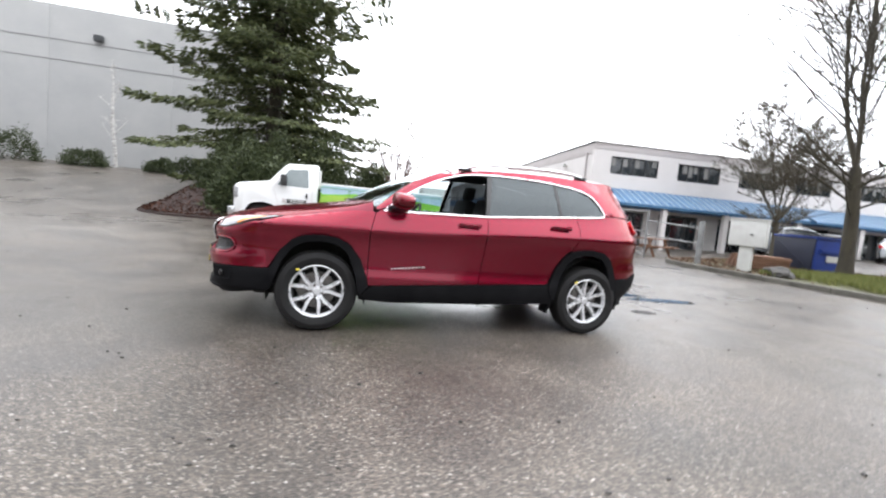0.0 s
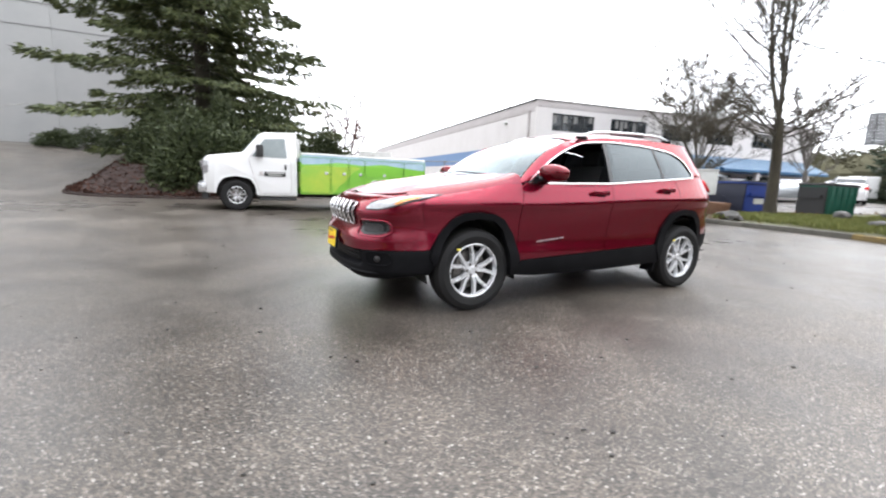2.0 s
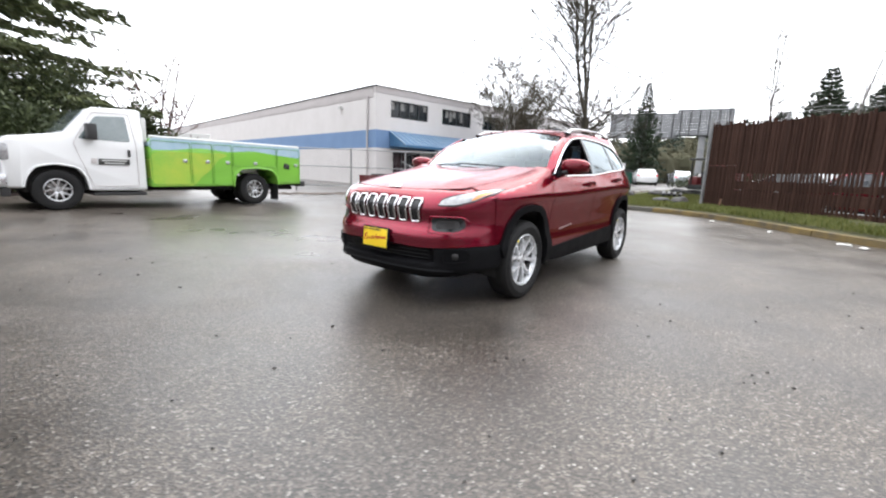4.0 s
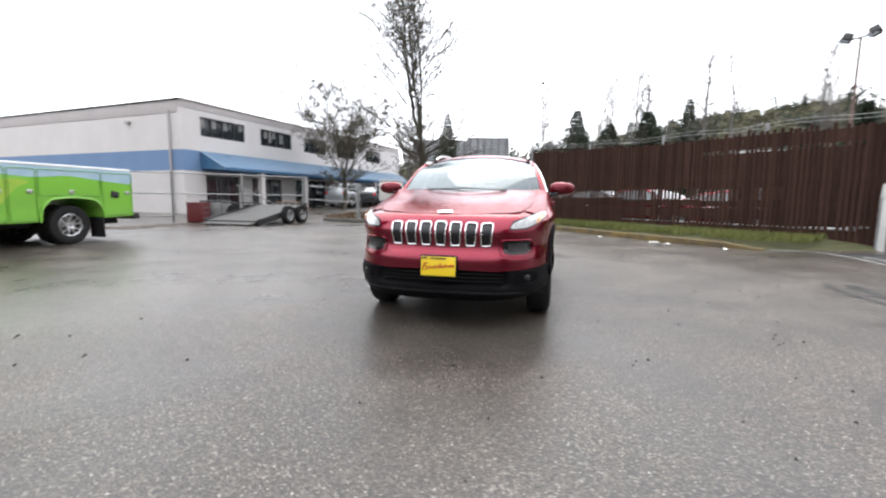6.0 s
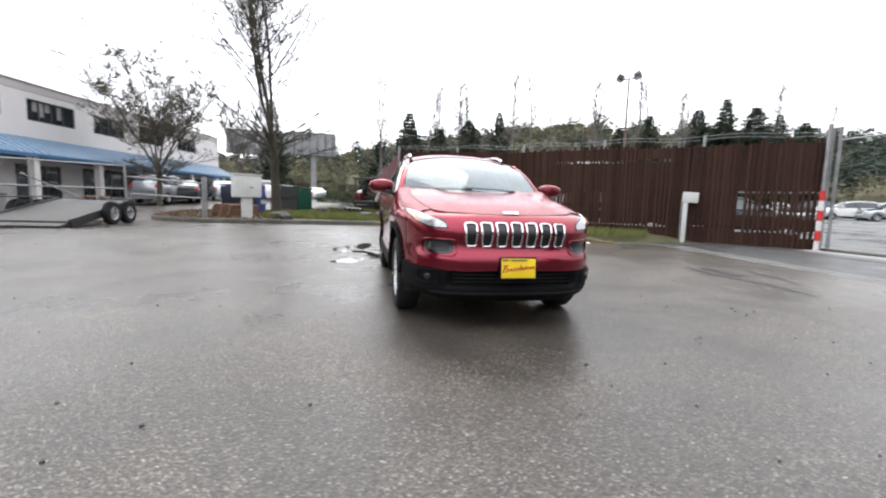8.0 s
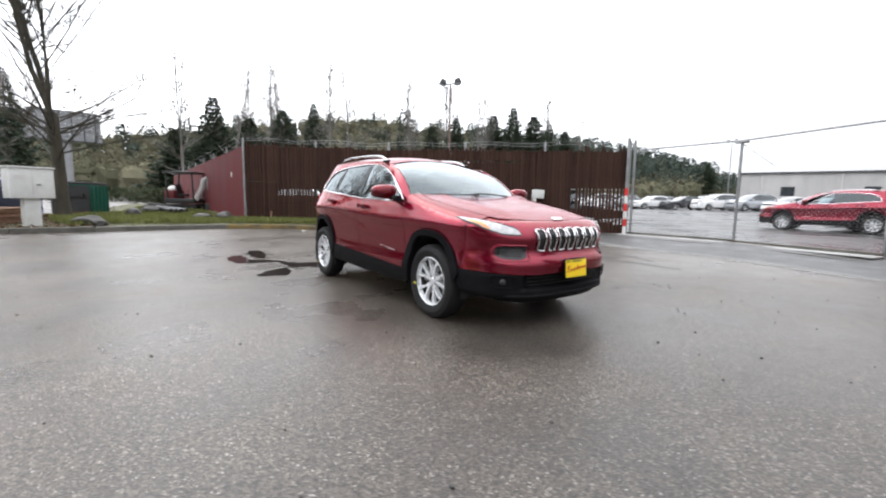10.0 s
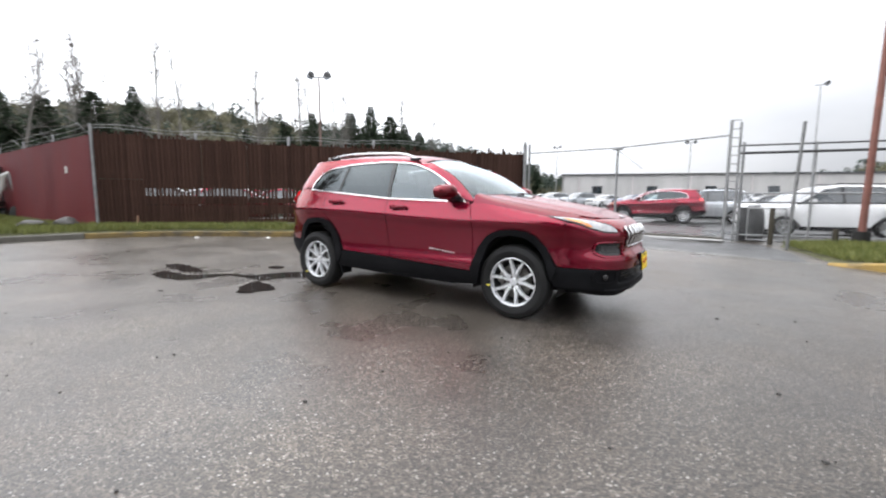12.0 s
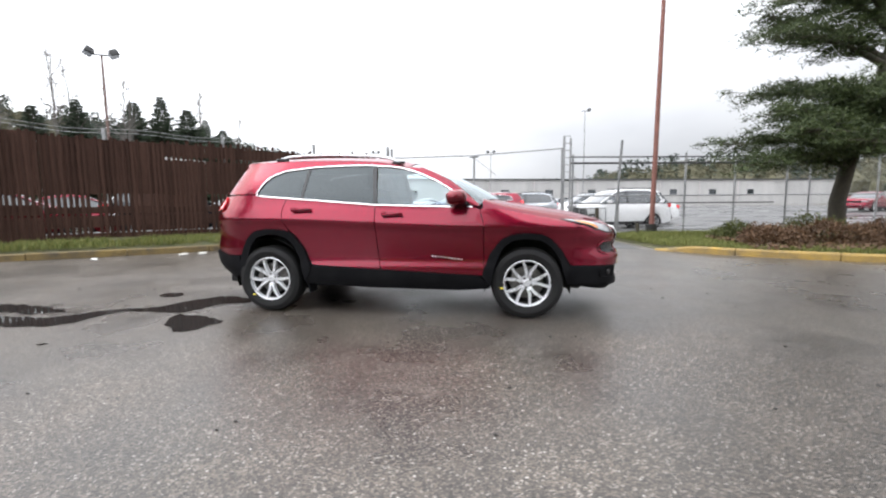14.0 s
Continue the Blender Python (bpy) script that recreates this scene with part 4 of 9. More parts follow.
def front(off=0.0):
    def at(y, z):
        x = float(nose_x(y, z))
        e = 0.01
        dy = (float(nose_x(y + e, z)) - float(nose_x(y - e, z))) / (2 * e)
        dz = (float(nose_x(y, z + e)) - float(nose_x(y, z - e))) / (2 * e)
        nrm = Vector((-1, dy, dz)).normalized()
        return Vector((x, y, z)) + nrm * off
    return at


ROOF = curve1d([(-0.30, 1.545), (-0.10, 1.605), (0.06, 1.636), (0.5, 1.668), (1.0, 1.678), (1.4, 1.668), (1.75, 1.645), (2.06, 1.60)])


def cabin_y(x, z):
    d = z - 1.12
    y = 0.866 - 0.41 * d - 0.24 * d * d
    y *= 1 - 0.05 * max(0, (-0.25 - x) / 0.6)**2
    if x > 0.95:
        end = float(np.interp(z, [1.20, 1.56], [2.15, 1.91]))
        y *= (1 - min(0.985, (x - 0.95) / (end - 0.95))**3.2)**(1 / 3.2)
    return y


def cabin(sgn, off=0.0):
    return lambda x, z: (x, sgn * (cabin_y(x, z) + off), z)


def roof_z(x, y):
    return float(ROOF(x)) - 0.075 * (abs(y) / 0.63)**2.4


def roof_edge(x):
    """Half width of the roof where it meets the cabin's side."""
    y = 0.63
    for _ in range(12):
        y = cabin_y(x, roof_z(x, y))
    return y


suv = thing("suv", "clean red mid-size SUV with black lower cladding, parked on wet asphalt", "car")

WHEEL_X, WHEEL_Y, WHEEL_R = 1.35, 0.772, 0.353
ARCH_F_OUT = [(-0.915, 0.44), (-0.995, 0.655), (-1.10, 0.785), (-1.20, 0.832), (-1.33, 0.848), (-1.48, 0.838), (-1.57, 0.80), (-1.675, 0.69), (-1.765, 0.49)]
ARCH_F_IN = [(-1.72, 0.40), (-1.655, 0.60), (-1.575, 0.72), (-1.48, 0.777), (-1.33, 0.795), (-1.20, 0.775), (-1.11, 0.70), (-1.035, 0.52), (-0.995, 0.30)]
ARCH_R_OUT = [(1.72, 0.46), (1.655, 0.65), (1.585, 0.79), (1.48, 0.868), (1.36, 0.886), (1.22, 0.885), (1.10, 0.86), (1.02, 0.80), (0.93, 0.68), (0.855, 0.475)]
ARCH_R_IN = [(0.93, 0.33), (0.975, 0.58), (1.05, 0.73), (1.13, 0.80), (1.23, 0.828), (1.36, 0.828), (1.46, 0.80), (1.54, 0.715), (1.62, 0.50), (1.64, 0.38)]


def between(a, b):
    return [(a[0] + (b[0] - a[0]) * 0.5, a[1] + (b[1] - a[1]) * 0.5)]


def belt(x):
    return float(np.interp(x, [-0.83, 0.17, 1.43, 1.75], [1.098, 1.128, 1.228, 1.27]))


GLASS_TOP = curve1d([(-0.80, 1.115), (-0.69, 1.205), (-0.53, 1.315), (-0.31, 1.425), (-0.09, 1.497), (0.21, 1.532), (0.6, 1.537), (1.03, 1.512),
                     (1.28, 1.468), (1.40, 1.405), (1.475, 1.31), (1.50, 1.262)])

for sgn in (-1, 1):
    inw = (0, -sgn, 0)
    S = side(sgn)
    fender = [(-0.895, 1.085), (-0.935, 0.92), (-0.935, 0.452)] + ARCH_F_OUT[:-1] + [(-1.765, 0.535), (-1.80, 0.70), (-1.83, 0.905), (-1.76, 0.955), (-1.60, 0.985), (-1.30, 1.04), (-1.05, 1.085)]
    skin("front_fender", rounded(fender, 0.02), S, RED, suv, inward=inw, step=0.03)
    fdoor = [(-0.888, 1.085), (-0.928, 0.92), (-0.928, 0.430), (0.112, 0.482), (0.150, 0.80), (0.163, 1.118), (-0.30, 1.106)]
    d1 = skin("front_door", rounded(fdoor, 0.02), S, RED, suv, inward=inw, step=0.025)
    rdoor = [(0.170, 1.118), (0.157, 0.80), (0.119, 0.482), (0.85, 0.520), (0.925, 0.69), (1.01, 0.812), (1.09, 0.875), (1.15, 0.96), (1.165, 1.08), (1.135, 1.195), (0.6, 1.155)]
    d2 = skin("rear_door", rounded(rdoor, 0.02), S, RED, suv, inward=inw, step=0.025)
    quarter = [(1.142, 1.196), (1.172, 1.08), (1.157, 0.96), (1.10, 0.872)] + ARCH_R_OUT[::-1][3:-1] + [(1.70, 0.60), (1.90, 0.60), (2.07, 0.66), (2.09, 0.80), (2.085, 1.04), (1.985, 1.085), (1.975, 1.235), (1.60, 1.245)]
    skin("quarter_panel", rounded(quarter, 0.015), S, RED, suv, inward=inw, step=0.03)
    sill = [(-0.90, 0.424), (-1.0, 0.30), (-0.70, 0.275), (0.2, 0.285), (0.93, 0.32), (0.85, 0.515), (0.115, 0.476)]
    skin("sill_cladding", rounded(sill, 0.015), side(sgn, 0.012), CLADDING, suv, "black grained plastic sill", inward=inw, depth=0.05)
    skin("wheel_arch_cladding", rounded(ARCH_F_OUT + ARCH_F_IN, 0.03, 0.03), side(sgn, 0.022), CLADDING, suv, "black plastic arch trim", inward=inw, depth=0.07, step=0.03)
    skin("wheel_arch_cladding", rounded(ARCH_R_OUT[::-1] + ARCH_R_IN[::-1], 0.03, 0.03), side(sgn, 0.024), CLADDING, suv, "black plastic arch trim", inward=inw, depth=0.07, step=0.03)
    liner = [(-0.95, 0.34), (0.90, 0.34), (1.08, 0.92), (1.2, 1.15), (0.2, 1.09), (-0.88, 1.05), (-0.98, 0.9)]
    skin("door_liner", rounded(liner, 0.02), side(sgn, -0.03), UNDER, suv, inward=inw, depth=0)
    # cabin side: the red frame over the windows, glass, pillars and bright trim
    C = cabin(sgn)
    xs = np.linspace(-0.80, 1.50, 56)
    top = [(float(x), float(GLASS_TOP(x)) + 0.012) for x in xs]
    edge = []
    for x in np.linspace(-0.14, 1.775, 36):
        edge.append((float(x), roof_z(x, roof_edge(x)) - 0.004))
    frame_poly = top + [(1.52, 1.262), (1.525, 1.250), (2.04, 1.255), (2.04, 1.29)] + edge[::-1] + [(-0.30, 1.510), (-0.55, 1.365), (-0.76, 1.205), (-0.885, 1.105)]
    skin("cabin_side_frame", frame_poly, C, RED, suv, inward=inw, depth=0.03)
    low = [(float(x), belt(x)) for x in np.linspace(1.49, -0.82, 50)]
    trim_pts = [C(*p) for p in [(float(x), float(GLASS_TOP(x)) + 0.004) for x in xs] + [(1.49, 1.245)] + low]
    tv, tf = sweep_tube([Vector(p) + Vector((0, sgn * 0.004, 0)) for p in trim_pts], 0.0085, 6, closed=True)
    raw("window_trim", tv, tf, CHROME, suv, "bright chrome window surround")

    def pane(x0, x1, lean0=0.0, lean1=0.0, k=24):
        """Side-glass outline between two leaning uprights."""
        up = [(float(x), float(GLASS_TOP(x)) - 0.004) for x in np.linspace(x0 + lean0, x1 + lean1, k)]
        dn = [(float(x), belt(x) + 0.002) for x in np.linspace(x1, x0, k)]
        return up + dn
    g1 = pane(-0.795, 0.135, 0.0, 0.05)
    if sgn > 0:
        skin("front_window", g1, cabin(sgn, -0.006), CLEAR, d1, "closed clear side window", inward=inw, depth=0.0)
    skin("rear_window", pane(0.19, 0.955, 0.05, -0.03), cabin(sgn, -0.006), TINTED, d2, "dark tinted side window", inward=inw, depth=0.0)
    skin("quarter_window", pane(0.985, 1.485, -0.03, 0.0), cabin(sgn, -0.006), TINTED, suv, "dark tinted side window", inward=inw, depth=0.0)
    pill = [(0.145, belt(0.14)), (0.195, float(GLASS_TOP(0.195))), (0.245, float(GLASS_TOP(0.245))), (0.185, belt(0.185))]
    skin("door_pillar", rounded(pill, 0.002), cabin(sgn, -0.002), GLOSS_BLACK, suv, inward=inw, depth=0.03)
    pill = [(0.955, belt(0.955)), (0.925, float(GLASS_TOP(0.925))), (0.957, float(GLASS_TOP(0.957))), (0.985, belt(0.985))]
    skin("door_pillar", rounded(pill, 0.002), cabin(sgn, -0.002), GLOSS_BLACK, suv, inward=inw, depth=0.03)
    seal = [(float(x), belt(x) - 0.02) for x in np.linspace(-0.86, 1.52, 50)] + [(float(x), belt(x) + 0.006) for x in np.linspace(1.52, -0.86, 50)]
    skin("belt_moulding", seal, cabin(sgn, 0.003), RED, suv, inward=inw, depth=0.03)

    # handles, badge, mirror
    for x0, z0, door, tilt in ((0.0 - 0.02, 1.027, d1, -7), (0.945, 1.078, d2, -7)):
        y0 = float(half_width(x0, z0))
        bm = boxed((x0, sgn * (y0 + 0.032), z0 + 0.008), (0.205, 0.018, 0.030), (0, -tilt * 0.6, 0), 0.008)
        box(bm, (x0 - 0.09, sgn * (y0 + 0.015), z0 + 0.004), (0.03, 0.04, 0.028), (0, 0, 0), 0.006)
        box(bm, (x0 + 0.085, sgn * (y0 + 0.015), z0 + 0.016), (0.045, 0.04, 0.03), (0, 0, 0), 0.006)
        part("door_handle", bm, RED, door)
        # a flat black ellipsoid added for the shade in the handle's hollow
        bm = bmesh.new()
        bmesh.ops.create_uvsphere(bm, u_segments=14, v_segments=8, radius=1, matrix=pose(x0 - 0.0, sgn * (y0 + 0.000), z0) @ Matrix.Diagonal((0.075, 0.006, 0.026, 1)))
        part("handle_recess_shade", bm, GLOSS_BLACK, door)
    yb = float(half_width(-0.57, 0.60)) + 0.004
    for k in range(10):
        w = (0.016, 0.024, 0.02, 0.026, 0.018, 0.022, 0.022, 0.018, 0.026, 0.022)[k]
        part("badge_letter", boxed((-0.715 + k * 0.032, sgn * yb, 0.588 + k * 0.0032), (w, 0.006, 0.014), (0, -5.5, 0), 0.002), SATIN, d1, "small silver badge stroke")
    bm = bmesh.new()
    bmesh.ops.create_uvsphere(bm, u_segments=28, v_segments=16, radius=1)
    for v in bm.verts:
        c = v.co
        c.x, c.y, c.z = np.sign(c.x) * abs(c.x)**0.7, np.sign(c.y) * abs(c.y)**0.8, np.sign(c.z) * abs(c.z)**0.72
        if c.x > 0:
            c.x *= 0.75
        c.z *= 1 - 0.18 * (c.y * sgn + 1) / 2
    bm.transform(pose(-0.665, sgn * 0.985, 1.195, 0, 6, -sgn * 8) @ Matrix.Diagonal((0.105, 0.135, 0.078, 1)))
    mirror = part("side_mirror", bm, MIRROR_RED, suv, "red rounded side mirror housing")
    part("mirror_foot", boxed((-0.70, sgn * 0.875, 1.125), (0.13, 0.15, 0.045), (sgn * 18, 0, 0), 0.015), GLOSS_BLACK, mirror)
    part("mirror_glass", boxed((-0.600, sgn * 0.985, 1.192), (0.008, 0.17, 0.090), (0, 8, 0), 0.003), CHROME, mirror)
    part("mirror_sail", boxed((-0.735, sgn * 0.868, 1.130), (0.11, 0.012, 0.055), (0, 0, 0), 0.005), GLOSS_BLACK, mirror)

    # roof rail on three feet
    rx = np.linspace(-0.06, 1.36, 30)
    pts, rad = [], []
    for i, x in enumerate(rx):
        e = i / 29
        lift = 0.040 * (1 - abs(2 * e - 1)**7)
        ry = roof_edge(x) - 0.055
        pts.append((x, sgn * ry, roof_z(x, ry) + 0.008 + lift))
        rad.append(0.015 if 0 < i < 29 else 0.008)
    tv, tf = sweep_tube(pts, rad, 8)
    rail = raw("roof_rail", tv, tf, SATIN, suv, "satin silver roof rail")
    for x in (-0.02, 1.31):
        ry = roof_edge(x) - 0.055
        part("rail_foot", boxed((x, sgn * ry, roof_z(x, ry) + 0.012), (0.14, 0.032, 0.03), (0, 0, 0), 0.008), GLOSS_BLACK, rail)

    # lamps on the corners
    head = [(0.540 * sgn, 0.842), (0.56 * sgn, 0.886), (0.66 * sgn, 0.926), (0.755 * sgn, 0.960), (0.815 * sgn, 0.974), (0.808 * sgn, 0.940), (0.75 * sgn, 0.889), (0.66 * sgn, 0.850)]
    lamp = skin("headlight", rounded(head, 0.02, 0.02), front(0.007), LAMP_LENS, suv, "clear slim swept-back headlight", step=0.025, depth=0.02, inward=(1, 0, 0))
    amb = [(0.755 * sgn, 0.938), (0.800 * sgn, 0.962), (0.798 * sgn, 0.938), (0.745 * sgn, 0.890), (0.725 * sgn, 0.885)]
    skin("turn_lens", rounded(amb, 0.008, 0.01), front(0.011), AMBER, lamp, "amber turn lens", step=0.02, depth=0.006, inward=(1, 0, 0))
    rim_o = rounded([(0.535 * sgn, 0.835), (0.552 * sgn, 0.898), (0.66 * sgn, 0.937), (0.76 * sgn, 0.970), (0.824 * sgn, 0.984), (0.816 * sgn, 0.936), (0.754 * sgn, 0.880), (0.66 * sgn, 0.838)], 0.02, 0.02)
    skin("lamp_bezel", rim_o, front(0.003), GLOSS_BLACK, lamp, "black lamp surround", step=0.03, depth=0.02, inward=(1, 0, 0))
    pod = [(0.50 * sgn, 0.652), (0.485 * sgn, 0.735), (0.52 * sgn, 0.746), (0.69 * sgn, 0.748), (0.705 * sgn, 0.67), (0.67 * sgn, 0.642), (0.56 * sgn, 0.636)]
    podo = skin("lamp_pod", rounded(pod, 0.025, 0.02), front(0.005), GLOSS_BLACK, suv, "recessed lower lamp pod", step=0.03, depth=0.02, inward=(1, 0, 0))
    ring = [front(0.008)(*p) for p in rounded([(0.475 * sgn, 0.628), (0.468 * sgn, 0.758), (0.705 * sgn, 0.760), (0.722 * sgn, 0.66), (0.68 * sgn, 0.625)], 0.04, 0.03)]
    tv, tf = sweep_tube(ring, 0.006, 6, closed=True)
    raw("pod_brow", tv, tf, RED, podo)
    lens = [(0.53 * sgn, 0.66), (0.52 * sgn, 0.728), (0.66 * sgn, 0.732), (0.675 * sgn, 0.665)]
    skin("projector_lens", rounded(lens, 0.02, 0.02), front(0.010), SMOKE, podo, "smoked projector lens", step=0.03, depth=0.006, inward=(1, 0, 0))
    c = front(0.012)(0.675 * sgn, 0.455)
    bm = bmesh.new()
    bmesh.ops.create_uvsphere(bm, u_segments=18, v_segments=10, radius=1, matrix=Matrix.Translation(c) @ pose(0, 0, 0, 0, 0, -sgn * 35) @ Matrix.Diagonal((0.012, 0.028, 0.026, 1)))
    fog = part("fog_lamp", bm, SMOKE, suv, "small round fog lamp")
    bez = [front(0.012)(*p) for p in rounded([(0.60 * sgn, 0.40), (0.60 * sgn, 0.51), (0.745 * sgn, 0.51), (0.745 * sgn, 0.41)], 0.04, 0.03)]
    tv, tf = sweep_tube(bez, 0.005, 6, closed=True)
    raw("fog_bezel", tv, tf, CLADDING, fog)
    tl = [(1.955, 1.10), (1.935, 1.175), (1.965, 1.228), (2.07, 1.232), (2.105, 1.16), (2.11, 1.09), (2.05, 1.075)]
    skin("tail_light", rounded(tl, 0.015, 0.02), side(sgn, 0.034), TAIL_RED, suv, "red wrap-round tail light", step=0.03, depth=0.03, inward=inw)
    bump_r = [(1.70, 0.60), (1.72, 0.44), (1.66, 0.38), (1.85, 0.33), (2.00, 0.35), (2.12, 0.45), (2.15, 0.56), (2.08, 0.655), (1.90, 0.598)]
    skin("rear_bumper_corner", rounded(bump_r, 0.02), side(sgn, 0.01), CLADDING, suv, "black plastic bumper corner", inward=inw, depth=0.05)
    # wheel housings
    for wx in (-WHEEL_X, WHEEL_X):
        ang = np.linspace(-0.25, math.pi + 0.25, 20)
        vv, ff = [], []
        for i, a in enumerate(ang):
            for y in (0.50, 0.90):
                vv.append((wx + 0.425 * math.cos(a), sgn * min(y, float(half_width(wx + 0.425 * math.cos(a), 0.6)) - 0.012), 0.36 + 0.43 * math.sin(a)))
        for i in range(len(ang) - 1):
            ff.append((2 * i, 2 * i + 1, 2 * i + 3, 2 * i + 2))
        vv.append((wx, sgn * 0.50, 0.30))
        for i in range(len(ang) - 1):
            ff.append((2 * i, 2 * i + 2, len(vv) - 1))
        raw("wheel_housing", vv, ff, UNDER, suv, "black wheel well")

# hood, roof, windscreen
hood = [(-1.09, 0.0), (-1.075, 0.25), (-1.03, 0.48), (-0.955, 0.685), (-1.10, 0.722), (-1.45, 0.708), (-1.78, 0.665), (-1.965, 0.605), (-2.055, 0.50), (-2.125, 0.30), (-2.145, 0.0)]
hood_out = rounded(hood + [(x, -y) for x, y in hood[-2:0:-1]], 0.03, 0.04)
skin("hood", hood_out, lambda x, y: (x, y, hood_z(x, y) + 0.0015), RED_BEADED, suv, "red hood beaded with rain", step=0.05, depth=0.02, inward=(0, 0, -1))
shell = [(float(x), float(half_width(x, 0.935)) - 0.012) for x in np.linspace(-0.96, -2.09, 26)]
skin("front_body_shell", rounded(shell + [(x, -y) for x, y in shell[::-1]], 0.01, 0.04), lambda x, y: (x, y, hood_z(x, y) - 0.010), RED, suv, step=0.06, depth=0.0, inward=(0, 0, -1))
for sgn in (-1, 1):
    # fender top strip between hood and fender side
    rim = []
    for t in np.linspace(0, 1, 22):
        x = -0.92 - 0.98 * t
        hy = float(np.interp(x, [-1.965, -1.78, -1.45, -1.10, -0.955], [0.605, 0.665, 0.708, 0.722, 0.69]))
        sz = float(np.interp(x, [-1.9, -1.83, -1.76, -1.60, -1.30, -1.05, -0.895], [0.90, 0.905, 0.955, 0.985, 1.04, 1.085, 1.085]))
        sy = float(half_width(x, sz))
        row = []
        for k in np.linspace(0, 1, 6):
            y = hy + 0.006 + (sy - hy - 0.006) * k
            row.append((x, sgn * y, hood_z(x, y) if k < 0.999 else sz))
        rim.append(row)
    vv = [p for row in rim for p in row]
    ff = [(i * 6 + j, i * 6 + j + 1, i * 6 + j + 7, i * 6 + j + 6) for i in range(21) for j in range(5)]
    raw("fender_top", vv, ff, RED_BEADED, suv, angle=60)


def roof_grid():
    vv, ff = [], []
    xs, ks = np.linspace(-0.15, 2.07, 44), np.linspace(-1, 1, 25)
    for x0 in xs:
        for k in ks:
            s = (x0 + 0.15) / 2.19
            x = x0 - 0.34 * s * abs(k)**2.6
            y = roof_edge(x) * np.sign(k) * abs(k)**0.8
            vv.append((x, y, roof_z(x, y)))
    m = len(ks)
    for i in range(len(xs) - 1):
        for j in range(m - 1):
            ff.append((i * m + j, i * m + j + 1, (i + 1) * m + j + 1, (i + 1) * m + j))
    base = len(vv)
    for j in range(m):
        v = vv[(len(xs) - 1) * m + j]
        vv.append((v[0] - 0.05, v[1] * 0.98, v[2] - 0.035))
    for j in range(m - 1):
        ff.append(((len(xs) - 1) * m + j, (len(xs) - 1) * m + j + 1, base + j + 1, base + j))
    return vv, [q[::-1] for q in ff]


raw("roof", *roof_grid(), RED_BEADED, suv, "red roof with rear lip spoiler", angle=60)


def screen_point(s, k):
    """Windscreen surface: s from foot to head, k from -1 to 1 across."""
    w = 0.765 + (0.605 - 0.765) * s
    y = w * k
    xb, zb = -1.115 + 0.235 * (k * k), 1.150 - 0.030 * k * k
    xt = -0.150 + 0.030 * k * k
    zt = roof_z(-0.14, 0.605 * k) - 0.008
    bulge = (0.045 + 0.035 * k * k) * math.sin(math.pi * s)
    return Vector((xb + (xt - xb) * s - 0.35 * bulge, y, zb + (zt - zb) * s + bulge))


def strip_mesh(fn, ns, nk, flip=False):
    vv = [fn(s, k) for s in np.linspace(0, 1, ns) for k in np.linspace(-1, 1, nk)]
    ff = [(i * nk + j, i * nk + j + 1, (i + 1) * nk + j + 1, (i + 1) * nk + j) for i in range(ns - 1) for j in range(nk - 1)]
    if flip:
        ff = [q[::-1] for q in ff]
    return vv, ff


raw("windscreen", *strip_mesh(screen_point, 14, 21, True), SCREEN, suv, "rain-speckled clear windscreen", angle=60)
for sgn in (-1, 1):
    vv, ff = [], []
    ss = np.linspace(0, 1, 18)
    for s in ss:
        a = screen_point(s, sgn)
        fx = -0.885 + (-0.14 + 0.885) * s
        fz = float(np.interp(fx, [-0.885, -0.76, -0.55, -0.30, -0.14], [1.105, 1.205, 1.365, 1.510, roof_z(-0.14, roof_edge(-0.14)) - 0.004]))
        b = Vector((fx, sgn * cabin_y(fx, fz), fz))
        mid = (a + b) / 2 + Vector((-0.006, sgn * 0.006, 0.010))
        vv += [a, mid, b]
    for i in range(len(ss) - 1):
        for j in range(2):
            ff.append((i * 3 + j, i * 3 + j + 1, i * 3 + j + 4, i * 3 + j + 3))
    raw("windscreen_pillar", vv, ff, RED, suv, angle=60)
# windscreen border, cowl, wipers
bv, bf = sweep_tube([screen_point(s, -1) for s in np.linspace(0, 1, 12)] + [screen_point(1, k) for k in np.linspace(-1, 1, 16)] + [screen_point(s, 1) for s in np.linspace(1, 0, 12)], 0.006, 6)
raw("windscreen_seal", bv, bf, GLOSS_BLACK, suv)
cv = []
for k in np.linspace(-1, 1, 21):
    p = screen_point(0.0, k)
    cv += [p + Vector((0.02, 0, 0.012)), Vector((float(np.interp(abs(k) * 0.765, [0, 0.25, 0.48, 0.70], [-1.10, -1.085, -1.04, -0.95])), k * 0.79, hood_z(-1.0, min(abs(k) * 0.765, 0.74)) - 0.022))]
raw("cowl", cv, [(2 * i, 2 * i + 1, 2 * i + 3, 2 * i + 2) for i in range(20)], GLOSS_BLACK, suv, "black plastic cowl")
for k0, k1, s1 in ((-0.55, 0.18, 0.05), (0.10, 0.86, 0.04)):
    a, b = screen_point(0.012, k0), screen_point(s1, k1)
    pts = [screen_point(0.015 + (s1 - 0.015) * t, k0 + (k1 - k0) * t) + Vector((-0.012, 0, 0.016)) for t in np.linspace(0, 1, 8)]
    wv, wf = sweep_tube(pts, [0.012] + [0.008] * 6 + [0.004], 6)
    raw("wiper", wv, wf, GLOSS_BLACK, suv, "black wiper blade")

# front: red fascia with the lower dark bumper
def flank(x, z):
    return (float(half_width(x, z)) - 0.001, z)


